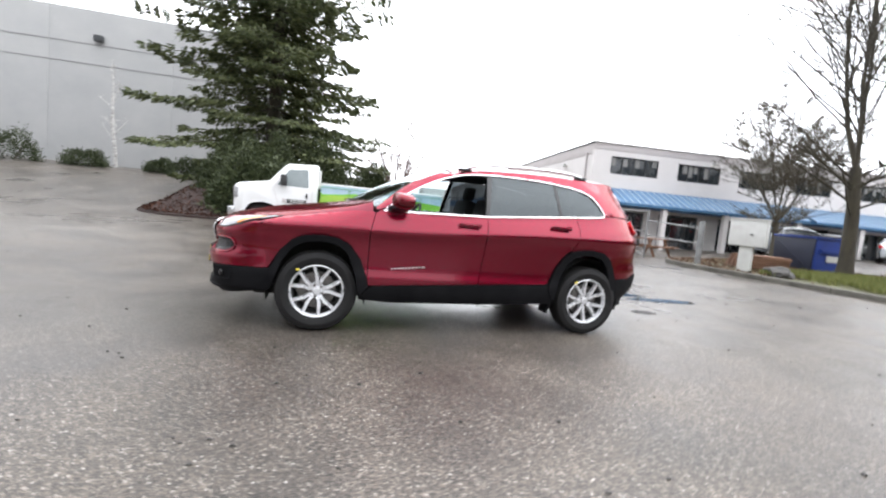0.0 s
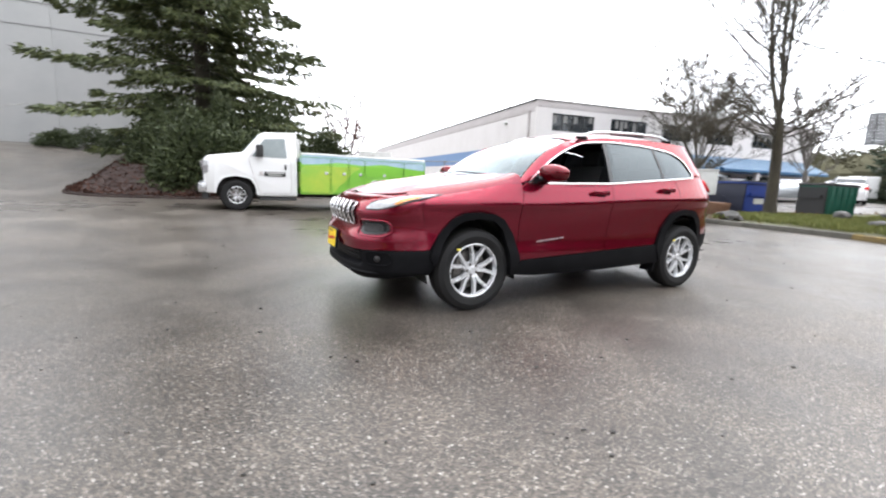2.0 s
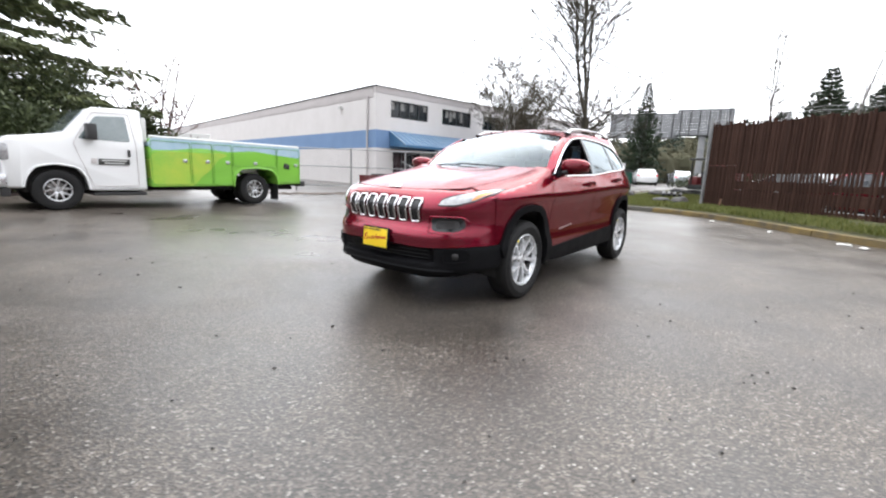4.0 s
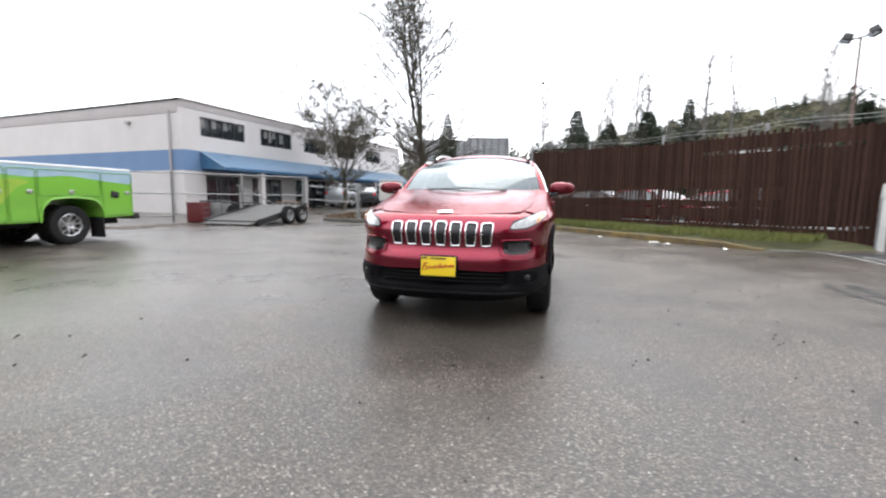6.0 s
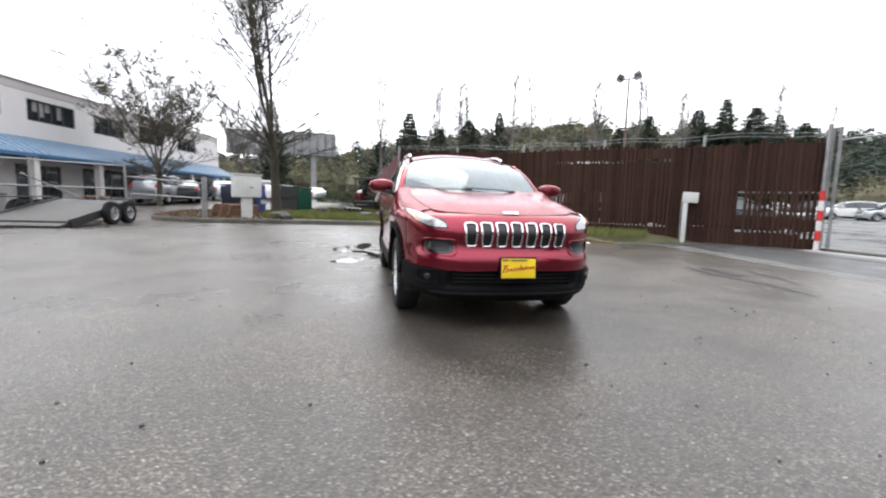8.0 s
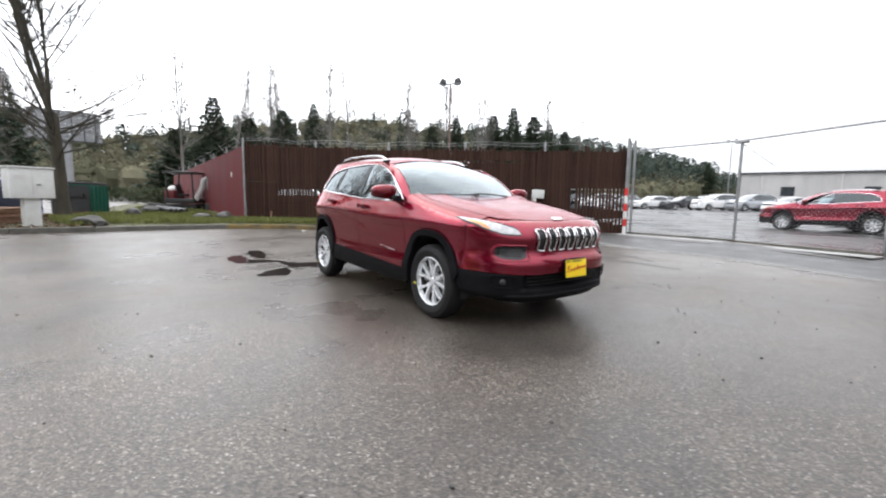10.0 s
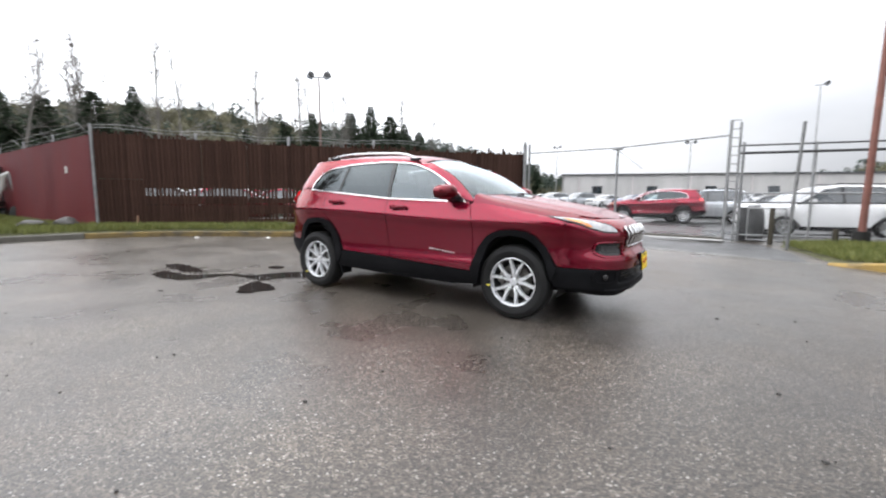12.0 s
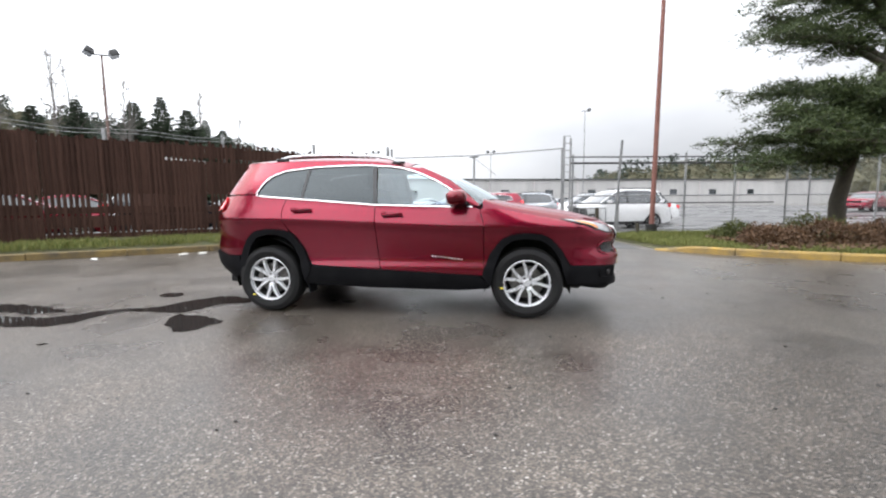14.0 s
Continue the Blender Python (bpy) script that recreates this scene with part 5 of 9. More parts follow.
fasc = [(0, 0.525), (0.44, 0.512), (0.62, 0.520), flank(-1.80, 0.535), flank(-1.775, 0.54), flank(-1.812, 0.70), flank(-1.835, 0.86), flank(-1.84, 0.915), (0.70, 0.948), (0.50, 0.955), (0.30, 0.953), (0, 0.952)]
fo = rounded(fasc + [(-y, z) for y, z in fasc[-2:0:-1]], 0.015, 0.035)


def fascia(y, z):
    p = front(0.0)(y, z)
    crease = 0.016 * math.exp(-((z - 0.60) / 0.035)**2) * float(smooth01(0.85, 0.6, abs(y)))
    p.x -= crease
    return p


skin("front_bumper", fo, fascia, RED, suv, "red upper bumper and nose", step=0.035, depth=0.02, inward=(1, 0, 0))
low = [(0, 0.518), (0.44, 0.505), (0.62, 0.513), flank(-1.80, 0.528), flank(-1.765, 0.525), flank(-1.755, 0.42), flank(-1.77, 0.34), (0.66, 0.285), (0.45, 0.262), (0, 0.258)]
lo_out = rounded(low + [(-y, z) for y, z in low[-2:0:-1]], 0.02, 0.035)


def chin(y, z):
    p = front(0.004)(y, z)
    scoop = float(smooth01(0.56, 0.48, abs(y)) * smooth01(0.385, 0.41, z) * smooth01(0.53, 0.50, z))
    lip = 0.02 * math.exp(-((z - 0.345) / 0.03)**2)
    p.x += 0.07 * scoop - lip
    return p


skin("lower_bumper", lo_out, chin, CLADDING, suv, "black plastic lower bumper with wide intake", step=0.025, depth=0.06, inward=(1, 0, 0))
for z in (0.425, 0.455, 0.485):
    pts = [chin(y, z) + Vector((-0.035, 0, 0)) for y in np.linspace(-0.5, 0.5, 20)]
    gv, gf = sweep_tube(pts, 0.004, 5)
    raw("intake_bar", gv, gf, GLOSS_BLACK, suv)
pts = [front(0.008)(y, 0.335) + Vector((-0.012, 0, 0)) for y in np.linspace(-0.66, 0.66, 30)]
gv, gf = sweep_tube(pts, [0.006] + [0.016] * 28 + [0.006], 6)
raw("chin_strip", gv, gf, CLADDING, suv)

# seven upright grille openings with bright surrounds
band = [(y, z) for y, z in ((-0.450, 0.694), (-0.450, 0.880), (-0.2, 0.890), (0.2, 0.890), (0.450, 0.880), (0.450, 0.694), (0.0, 0.686))]
skin("grille_backing", rounded(band, 0.03, 0.03), front(0.001), RED, suv, step=0.04, depth=0.01, inward=(1, 0, 0))
for i in range(7):
    yc = (i - 3) * 0.1225
    lean = 0.05 * (i - 3) / 3
    w, zb, zt = 0.0440, 0.702 + 0.004 * abs(i - 3) / 3, 0.882 - 0.006 * abs(i - 3) / 3
    slot = [(yc - w * 0.80 - lean * 0.2, zb), (yc - w, zt), (yc + w, zt), (yc + w * 0.80 - lean * 0.2, zb)]
    ring = [front(0.016)(*p) for p in rounded(slot, 0.022, 0.02)]
    rv, rf = sweep_tube(ring, 0.0072, 8, closed=True)
    surround = raw("grille_surround", rv, rf, CHROME, suv, "bright grille slot surround")
    sl2 = [(yc + (y - yc) * 0.95, z) for y, z in slot]
    skin("grille_opening", rounded(sl2, 0.02, 0.02), front(0.008), GLOSS_BLACK, surround, step=0.03, depth=0.008, inward=(1, 0, 0))
part("hood_emblem", boxed((-2.118, 0, hood_z(-2.118, 0) + 0.008), (0.035, 0.125, 0.008), (0, -28, 0), 0.004), CHROME, suv, "small bright nose badge")

# yellow card in the plate holder: lettering as plain bars
pc = Vector((-2.348, 0, 0.548))
plate = part("plate_holder", boxed((pc.x + 0.012, 0, pc.z), (0.022, 0.296, 0.172), (0, 4, 0), 0.006), GLOSS_BLACK, suv, "black plate holder")
part("yellow_card", boxed((pc.x, 0, pc.z - 0.002), (0.006, 0.278, 0.150), (0, 4, 0), 0.002), YELLOW, plate, "yellow dealer card with red script strokes")
marks = [(0.118, -0.006, 0.010, 0.062, 14), (0.100, 0.018, 0.034, 0.010, -20), (0.096, -0.004, 0.030, 0.009, 25), (0.090, -0.022, 0.034, 0.009, -38),
         (0.064, -0.012, 0.012, 0.026, 16), (0.050, -0.014, 0.016, 0.010, 0), (0.034, -0.008, 0.010, 0.030, 16), (0.016, -0.008, 0.011, 0.030, 16), (0.002, -0.004, 0.018, 0.009, 0),
         (-0.012, 0.002, 0.010, 0.046, 16), (-0.030, -0.002, 0.020, 0.024, 16), (-0.052, 0.000, 0.010, 0.028, 16), (-0.064, 0.004, 0.012, 0.022, 16), (-0.084, 0.002, 0.014, 0.020, 16), (-0.100, 0.004, 0.014, 0.020, 16), (-0.120, 0.006, 0.022, 0.018, 16)]
for y, z, w, h, a in marks:
    part("script_stroke", boxed((pc.x - 0.004, y, pc.z + z), (0.003, w, h), (a, 4, 0), 0.001), RED_INK, plate, "red script stroke")
for y, z, w in ((0.0, 0.062, 0.13), (0.02, -0.064, 0.09), (0.112, 0.062, 0.05), (-0.112, -0.062, 0.05)):
    part("small_print", boxed((pc.x - 0.004, y, pc.z + z), (0.003, w, 0.010), (0, 4, 0), 0.001), BLACK_INK, plate)

# tail and floor
tg = [(0.0, 0.60), (0.62, 0.60), (0.70, 0.80), (0.70, 1.05), (0.66, 1.22), (0.0, 1.25)]
skin("tailgate", rounded(tg + [(-y, z) for y, z in tg[-2:0:-1]], 0.02), lambda y, z: (float(tail_x(y, z)) - 0.01, y, z), RED, suv, step=0.08, depth=0.02, inward=(-1, 0, 0))
rb = [(0.0, 0.41), (0.66, 0.42), (0.70, 0.62), (0.0, 0.60)]
skin("rear_bumper", rounded(rb + [(-0.70, 0.62), (-0.66, 0.42)], 0.02), lambda y, z: (float(tail_x(y, z)) + 0.012, y, z), CLADDING, suv, step=0.08, depth=0.03, inward=(-1, 0, 0))


def back_glass(s, k):
    w0, w1 = cabin_y(2.04, 1.27), cabin_y(1.775, 1.55)
    x = 2.15 - 0.11 * k * k + (1.88 - 0.105 * k * k - 2.15 + 0.11 * k * k) * s
    return Vector((x, (w0 + (w1 - w0) * s) * k, 1.245 + (roof_z(1.8, w1 * k) - 0.03 - 1.245) * s))


raw("rear_screen", *strip_mesh(back_glass, 8, 13), TINTED, suv, "dark tinted rear screen", angle=60)
for sgn in (-1, 1):
    vv = []
    for s in np.linspace(0, 1, 10):
        a = back_glass(s, sgn)
        z = a.z
        xx = 2.038 - 0.263 * s - 0.004
        vv += [a, Vector((xx, sgn * cabin_y(xx, z), z))]
    raw("rear_pillar", vv, [(2 * i, 2 * i + 1, 2 * i + 3, 2 * i + 2) for i in range(9)], RED, suv, angle=60)
bm = boxed((0.05, 0, 0.31), (3.9, 1.18, 0.10), (0, 0, 0), 0.03)
box(bm, (0.0, 0, 0.345), (1.75, 1.70, 0.06), (0, 0, 0), 0.02)
box(bm, (-1.55, 0, 0.55), (0.9, 0.95, 0.50), (0, 0, 0), 0.05)
box(bm, (1.55, 0, 0.50), (0.8, 0.95, 0.36), (0, 0, 0), 0.05)
part("floor_pan", bm, UNDER, suv, "black floor pan")
for ax in (-1.35, 1.35):
    part("axle", rodded(((ax, -0.7, 0.34), (ax, 0.7, 0.34), 0.045)), UNDER, suv)
part("silencer", rodded(((0.9, 0.35, 0.26), (1.95, 0.45, 0.27), 0.07)), UNDER, suv)
for sgn in (-1, 1):
    part("mud_flap", boxed((0.90, sgn * 0.80, 0.275), (0.02, 0.16, 0.12), (0, 12, 0), 0.005), CLADDING, suv)

# cabin fittings
part("dashboard", boxed((-0.80, 0, 1.035), (0.42, 1.46, 0.20), (0, -8, 0), 0.06), INTERIOR, suv, "charcoal dashboard")
for sx, sy in ((0.02, -0.37), (0.02, 0.37), (0.88, -0.40), (0.88, 0.40), (0.88, 0.0)):
    w = 0.50 if sx < 0.5 else 0.42
    bm = boxed((sx - 0.02, sy, 0.72), (0.52, w, 0.16), (0, -4, 0), 0.05)
    seat = part("seat", bm, INTERIOR, suv, "charcoal cloth seat")
    part("backrest", boxed((sx + 0.26, sy, 1.00), (0.14, w - 0.02, 0.62), (0, 16, 0), 0.05), INTERIOR, seat)
    part("headrest", boxed((sx + 0.36, sy, 1.385), (0.09, 0.25, 0.16), (0, 10, 0), 0.04), INTERIOR, seat)
wv, wf = sweep_tube([Vector((-0.47, -0.37, 1.02)) + Vector((0.07 * math.sin(a), 0.185 * math.cos(a), 0.17 * math.sin(a))) for a in np.linspace(0, 2 * math.pi, 28)[:-1]], 0.015, 8, closed=True)
wheel = raw("steering_wheel", wv, wf, INTERIOR, suv, "black steering wheel")
part("wheel_hub", boxed((-0.47, -0.37, 1.02), (0.05, 0.34, 0.07), (0, -22, 0), 0.02), INTERIOR, wheel)
part("headlining", boxed((0.78, 0, 1.545), (1.7, 1.02, 0.02), (0, -1, 0), 0.008), INTERIOR, suv)
part("inner_mirror", boxed((-0.36, 0, 1.44), (0.03, 0.24, 0.07), (0, -10, 0), 0.015), GLOSS_BLACK, suv)
part("load_cover", boxed((1.50, 0, 1.08), (0.75, 1.40, 0.03), (0, 0, 0), 0.01), INTERIOR, suv)


# ---- wheels ----
def spoke(bm, a0, a1, r0, r1, w0, w1, y0, y1, thick):
    """A tapered bar from angle a0 at r0 to a1 at r1 in the wheel's plane."""
    p0 = Vector((r0 * math.cos(a0), 0, r0 * math.sin(a0)))
    p1 = Vector((r1 * math.cos(a1), 0, r1 * math.sin(a1)))
    d = (p1 - p0).normalized()
    n = Vector((-d.z, 0, d.x))
    vs = []
    for p, w, y in ((p0, w0, y0), ((p0 + p1) / 2, (w0 + w1) / 2 * 0.92, (y0 + y1) / 2 + 0.006), (p1, w1, y1)):
        for sx, dy in ((-1, -thick), (-0.72, 0), (0.72, 0), (1, -thick)):
            vs.append(bm.verts.new(p + n * (w * sx) + Vector((0, y + dy, 0))))
    for i in range(2):
        for j in range(3):
            bm.faces.new((vs[i * 4 + j], vs[i * 4 + j + 1], vs[i * 4 + j + 5], vs[i * 4 + j + 4]))
    bm.faces.new((vs[3], vs[2], vs[1], vs[0]))
    bm.faces.new((vs[8], vs[9], vs[10], vs[11]))


def car_wheel(owner, at, sgn, phase=0.0, r=WHEEL_R, rim=0.234, width=0.215, rim_mat=None, pairs=5, tag=0.0):
    """Tyre and open-spoked alloy rim; y points outwards for sgn > 0."""
    h = width / 2
    k = r / 0.353
    prof = [(rim - 0.012, -h * 0.86), (rim + 0.02, -h * 0.98), (r - 0.06 * k, -h * 1.04), (r - 0.018 * k, -h * 0.90), (r - 0.004 * k, -h * 0.66), (r, -h * 0.3), (r, h * 0.3),
            (r - 0.004 * k, h * 0.66), (r - 0.018 * k, h * 0.90), (r - 0.06 * k, h * 1.04), (rim + 0.02, h * 0.98), (rim - 0.004, h * 0.86), (rim - 0.012, h * 0.80)]
    base = new("wheel")
    base.parent = owner
    base.matrix_local = pose(*at, 0, 0, 0 if sgn > 0 else 180)
    raw("tyre", *lathe(prof, sides=56), RUBBER, base, "black road tyre", angle=28)
    rimp = [(rim * 0.90, h * 0.50), (rim * 0.93, h * 0.66), (rim * 0.955, h * 0.80), (rim, h * 0.84), (rim + 0.003, h * 0.80), (rim, h * 0.6), (rim * 0.96, -h * 0.9)]
    rimo = raw("rim", *lathe(rimp, sides=56), rim_mat or ALLOY, base, "bright silver alloy rim", angle=40)
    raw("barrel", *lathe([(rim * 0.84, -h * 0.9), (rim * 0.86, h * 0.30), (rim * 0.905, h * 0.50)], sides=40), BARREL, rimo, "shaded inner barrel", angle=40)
    if pairs:
        bm = bmesh.new()
        yo, yi = h * 0.72, h * 0.56
        for i in range(pairs):
            a = phase + 2 * math.pi * i / pairs
            for s in (-1, 1):
                da = math.pi / pairs * 0.52
                spoke(bm, a + s * 0.20, a + s * da * 0.62, rim * 0.20, rim * 0.52, 0.021 * k, 0.0175 * k, yi, (yi + yo) / 2 + 0.004, 0.034)
                spoke(bm, a + s * da * 0.58, a + s * da, rim * 0.48, rim * 0.95, 0.0185 * k, 0.0165 * k, (yi + yo) / 2 + 0.004, yo, 0.034)
        part("spokes", bm, rim_mat or ALLOY, rimo, "paired alloy spokes")
        hub = [(0.0, h * 0.62), (rim * 0.13, h * 0.62), (rim * 0.15, h * 0.57), (rim * 0.27, h * 0.55), (rim * 0.30, h * 0.45), (rim * 0.30, h * 0.1)]
        raw("hub_cap", *lathe(hub, sides=30), rim_mat or ALLOY, rimo)
        for i in range(5 if tag else 0):
            a = phase + math.pi / 5 + 2 * math.pi * i / 5
            c = (rim * 0.21 * math.cos(a), h * 0.58, rim * 0.21 * math.sin(a))
            part("lug_nut", rodded(((c[0], h * 0.50, c[2]), (c[0], h * 0.585, c[2]), 0.013 * k), sides=10), DISC, rimo)
        disc = [(0.05, 0.012), (rim * 0.68, 0.012), (rim * 0.70, 0.0), (rim * 0.68, -0.012), (0.05, -0.012)]
        raw("brake_disc", *lathe(disc, sides=40), DISC, base, "bare steel brake disc")
        part("brake_caliper", boxed((rim * 0.52, 0.012, rim * 0.18), (0.07 * k, 0.07, 0.14 * k), (0, -18, 0), 0.015), DISC, base)
        raw("back_plate", *lathe([(rim * 0.85, -h * 0.55), (0.02, -h * 0.55)], sides=30), UNDER, base)
    if pairs:
        lv, lf = sweep_tube([(rim * 0.965 * math.cos(t), h * 0.80, rim * 0.965 * math.sin(t)) for t in np.linspace(0, 2 * math.pi, 49)[:-1]], 0.010 * k, 6, closed=True)
        raw("rim_lip", lv, lf, rim_mat or ALLOY, rimo)
    if tag:
        a = tag
        part("wheel_tag", boxed((rim * 1.06 * math.cos(a), h * 1.0, rim * 1.06 * math.sin(a)), (0.030, 0.004, 0.016), (0, 0, 0), 0.001), YELLOW_TAG, base, "small yellow wheel tag")
    return base


for i, (wx, sgn) in enumerate(((-WHEEL_X, -1), (WHEEL_X, -1), (-WHEEL_X, 1), (WHEEL_X, 1))):
    car_wheel(suv, (wx, sgn * WHEEL_Y, WHEEL_R), sgn, (0.5, 1.2, 1.73, 0.9)[i], tag=(0.85, 0.9, -0.2, -0.75)[i])


# ---- numeric mesh builders for plants ----
def raw_np(name, verts, quads, material, parent=None, label="", smooth=False, tris=None):
    me = bpy.data.meshes.new(name)
    nq = len(quads)
    nt = 0 if tris is None else len(tris)
    me.vertices.add(len(verts))
    me.vertices.foreach_set("co", np.asarray(verts, np.float32).ravel())
    loops = np.asarray(quads, np.int32).ravel()
    if nt:
        loops = np.concatenate([loops, np.asarray(tris, np.int32).ravel()])
    me.loops.add(len(loops))
    me.loops.foreach_set("vertex_index", loops)
    me.polygons.add(nq + nt)
    starts = np.concatenate([np.arange(nq) * 4, nq * 4 + np.arange(nt) * 3]).astype(np.int32)
    me.polygons.foreach_set("loop_start", starts)
    me.update(calc_edges=True)
    me.validate()
    me.materials.append(material)
    me.polygons.foreach_set("use_smooth", [smooth] * (nq + nt))
    ob = new(name, me)
    if parent is not None:
        ob.parent = parent
    if label:
        ob["label"] = label
    return ob


def unit(v):
    return v / np.maximum(np.linalg.norm(v, axis=-1, keepdims=True), 1e-9)


def blades(base, along, length, width, rng):
    """Flat pointed leaves or needle sprays: four corners each."""
    base, along = np.asarray(base), unit(np.asarray(along))
    n = len(base)
    side_ = unit(np.cross(along, rng.normal(size=(n, 3))))
    length, width = np.broadcast_to(length, n)[:, None], np.broadcast_to(width, n)[:, None]
    v = np.stack([base, base + along * length * 0.45 + side_ * width / 2, base + along * length, base + along * length * 0.45 - side_ * width / 2], 1)
    return v.reshape(-1, 3), np.arange(4 * n).reshape(-1, 4)


class Limbs:
    """Collects tapered tubes into one mesh."""

    def __init__(self):
        self.v, self.f, self.n = [], [], 0

    def tube(self, pts, radii, sides=5):
        v, f = sweep_tube(pts, radii, sides)
        self.v += [tuple(p) for p in v]
        self.f += [tuple(i + self.n for i in q) for q in f]
        self.n += len(v)

    def done(self, name, material, parent, label=""):
        return raw(name, self.v, self.f, material, parent, label, angle=70)


def conifer(name, label, at, height, spread_, seed, material, trunk_r=0.2, whorls=30, per=7, clumps=16, sprays=5, blade=0.42, first=0.06, droop=0.25, skip=0.0, lean=0.0, taper=0.78):
    """A spruce or fir: whorls of drooping boughs hung with needle sprays."""
    rng = np.random.default_rng(seed)
    owner = thing(name, label, "tree", at=at)
    lm = Limbs()
    top = np.array([lean * height, 0, height])
    lm.tube([(top[0] * t, 0, height * t - 0.1) for t in np.linspace(0, 1, 9)], [trunk_r * (1 - t) + 0.015 for t in np.linspace(0, 1, 9)], 9)
    B, A, Ln, Wd = [], [], [], []
    for i in range(whorls):
        t = first + (1 - first) * (i / whorls)**0.9
        z = height * t
        reach0 = spread_ * (1 - t)**taper * (0.55 + 0.45 * min(1, (t - first) / 0.10 + 0.55))
        for k in range(per):
            if rng.random() < skip:
                continue
            a = 2 * math.pi * (k + rng.uniform(-0.35, 0.35)) / per + i * 1.1
            reach = reach0 * rng.uniform(0.50, 1.26) + 0.25 * (1 - t) + 0.06
            d = np.array([math.cos(a), math.sin(a), 0.0])
            up = 0.12 + 0.55 * t
            ss = np.linspace(0, 1, 7)
            pts = [np.array([top[0] * t, 0, z]) + d * reach * s + np.array([0, 0, reach * (up * s * 0.5 - droop * 1.6 * s * s + 0.22 * s**4)]) for s in ss]
            lm.tube(pts, [0.035 * (1 - s) * (1.2 - t) + 0.006 for s in ss], 4)
            m = max(3, int(clumps * reach / spread_ + 3))
            for s in rng.uniform(0.12, 1.0, m):
                j = min(5, int(s * 6))
                p = pts[j] + (pts[j + 1] - pts[j]) * (s * 6 - j)
                tang = unit(pts[j + 1] - pts[j])
                latv = np.array([-d[1], d[0], 0])
                wide = 0.30 * reach * (1 - 0.6 * s) + 0.12
                for _ in range(sprays):
                    o = rng.uniform(-1, 1)
                    B.append(p + latv * o * wide * 0.7 + np.array([0, 0, rng.uniform(-0.10, 0.05)]))
                    A.append(tang * 0.7 + latv * o * 0.9 + np.array([0, 0, rng.uniform(-0.75, 0.12)]))
                    Ln.append(blade * rng.uniform(0.6, 1.3) * (0.45 + 0.55 * min(1, 1.6 * (1 - t))))
                    Wd.append(blade * rng.uniform(0.20, 0.36) * (0.5 + 0.5 * min(1, 1.6 * (1 - t))))
    lm.done("trunk", BARK, owner, "rough brown trunk and boughs")
    v, q = blades(B, A, np.array(Ln), np.array(Wd), rng)
    raw_np("crown", v, q, material, owner, "dark green needle boughs")
    return owner


def bare_tree(name, label, at, height, seed, trunk_r=0.18, leaders=3, fork=0.28, spread_=0.35, depth=4, material=None, kids=(4, 6), lean=(0, 0), twig=0.006, side_limbs=0, curve=0.12, counts=None, short=1.0, taper=0.75, thick=1.0, lead=1.0, reach=1.0):
    """A leafless winter tree: tapered trunk, limbs and twigs."""
    rng = random.Random(seed)
    owner = thing(name, label, "tree", at=at)
    lm = Limbs()
    twigs = Limbs()

    def limb(p, d, length, r, level):
        n = 6 if level < 2 else 4
        pts, rad = [p.copy()], [r]
        cur, dd = p.copy(), d.normalized()
        for i in range(n):
            dd = (dd + Vector((rng.uniform(-1, 1), rng.uniform(-1, 1), rng.uniform(-0.4, 0.8))) * curve).normalized()
            cur = cur + dd * length / n
            pts.append(cur.copy())
            rad.append(r * (1 - taper * (i + 1) / n) + twig * 0.5)
        (lm if level < 2 else twigs).tube(pts, rad, 8 if level == 0 else 6 if level == 1 else 3)
        if level >= depth:
            return
        for _ in range(rng.randint(*kids) + (6, 0, -3)[min(level, 2)] if counts is None else counts[level]):
            s = rng.uniform(0.10, 0.98) if level == 0 else rng.uniform(0.2, 1.0)
            j = min(n - 1, int(s * n))
            q = pts[j].lerp(pts[j + 1], s * n - j)
            out = Vector((rng.uniform(-1, 1), rng.uniform(-1, 1), rng.uniform(-0.15, 0.5))).normalized()
            nd = (dd * rng.uniform(0.35, 0.9) + out * rng.uniform(0.6, 1.0)).normalized()
            limb(q, nd, length * (short if level == 0 else 1.0) * rng.uniform(0.22, 0.40) * ((1.15 - 0.75 * s) if level == 0 else (1.3 - 0.5 * s)), max(twig, thick * rad[j] * rng.uniform(0.22, 0.42)), level + 1)
    base = Vector((0, 0, -0.15))
    knee = Vector((lean[0] * fork * height, lean[1] * fork * height, fork * height))
    pts = [base.lerp(knee, t) + Vector((0.04 * math.sin(5 * t), 0.04 * math.cos(4 * t), 0)) for t in np.linspace(0, 1, 6)]
    lm.tube(pts, [trunk_r * 1.35] + [trunk_r * (1.05 - 0.2 * t) for t in np.linspace(0.2, 1, 5)], 10)
    for i in range(leaders):
        a = 2 * math.pi * i / leaders + rng.uniform(-0.4, 0.4)
        k = spread_ * rng.uniform(0.5, 1.1)
        limb(knee, Vector((math.cos(a) * k + lean[0], math.sin(a) * k + lean[1], 1)), height * (1 - fork) * rng.uniform(0.82, 1.02), trunk_r * lead * rng.uniform(0.36, 0.50), 0)
    for i in range(side_limbs):
        s = rng.uniform(0.55, 1.0)
        a = rng.uniform(0, 6.28)
        limb(base.lerp(knee, s), Vector((math.cos(a), math.sin(a), rng.uniform(0.2, 0.8))), height * reach * rng.uniform(0.18, 0.36), trunk_r * 0.19 * reach, 1)
    lm.done("trunk", material or BARK, owner, "bare trunk and limbs")
    if twigs.v:
        tw = twigs.done("twig_growth", material or BARK, owner, "fine leafless twigs")
        tw["kind"] = "stuff"
    return owner


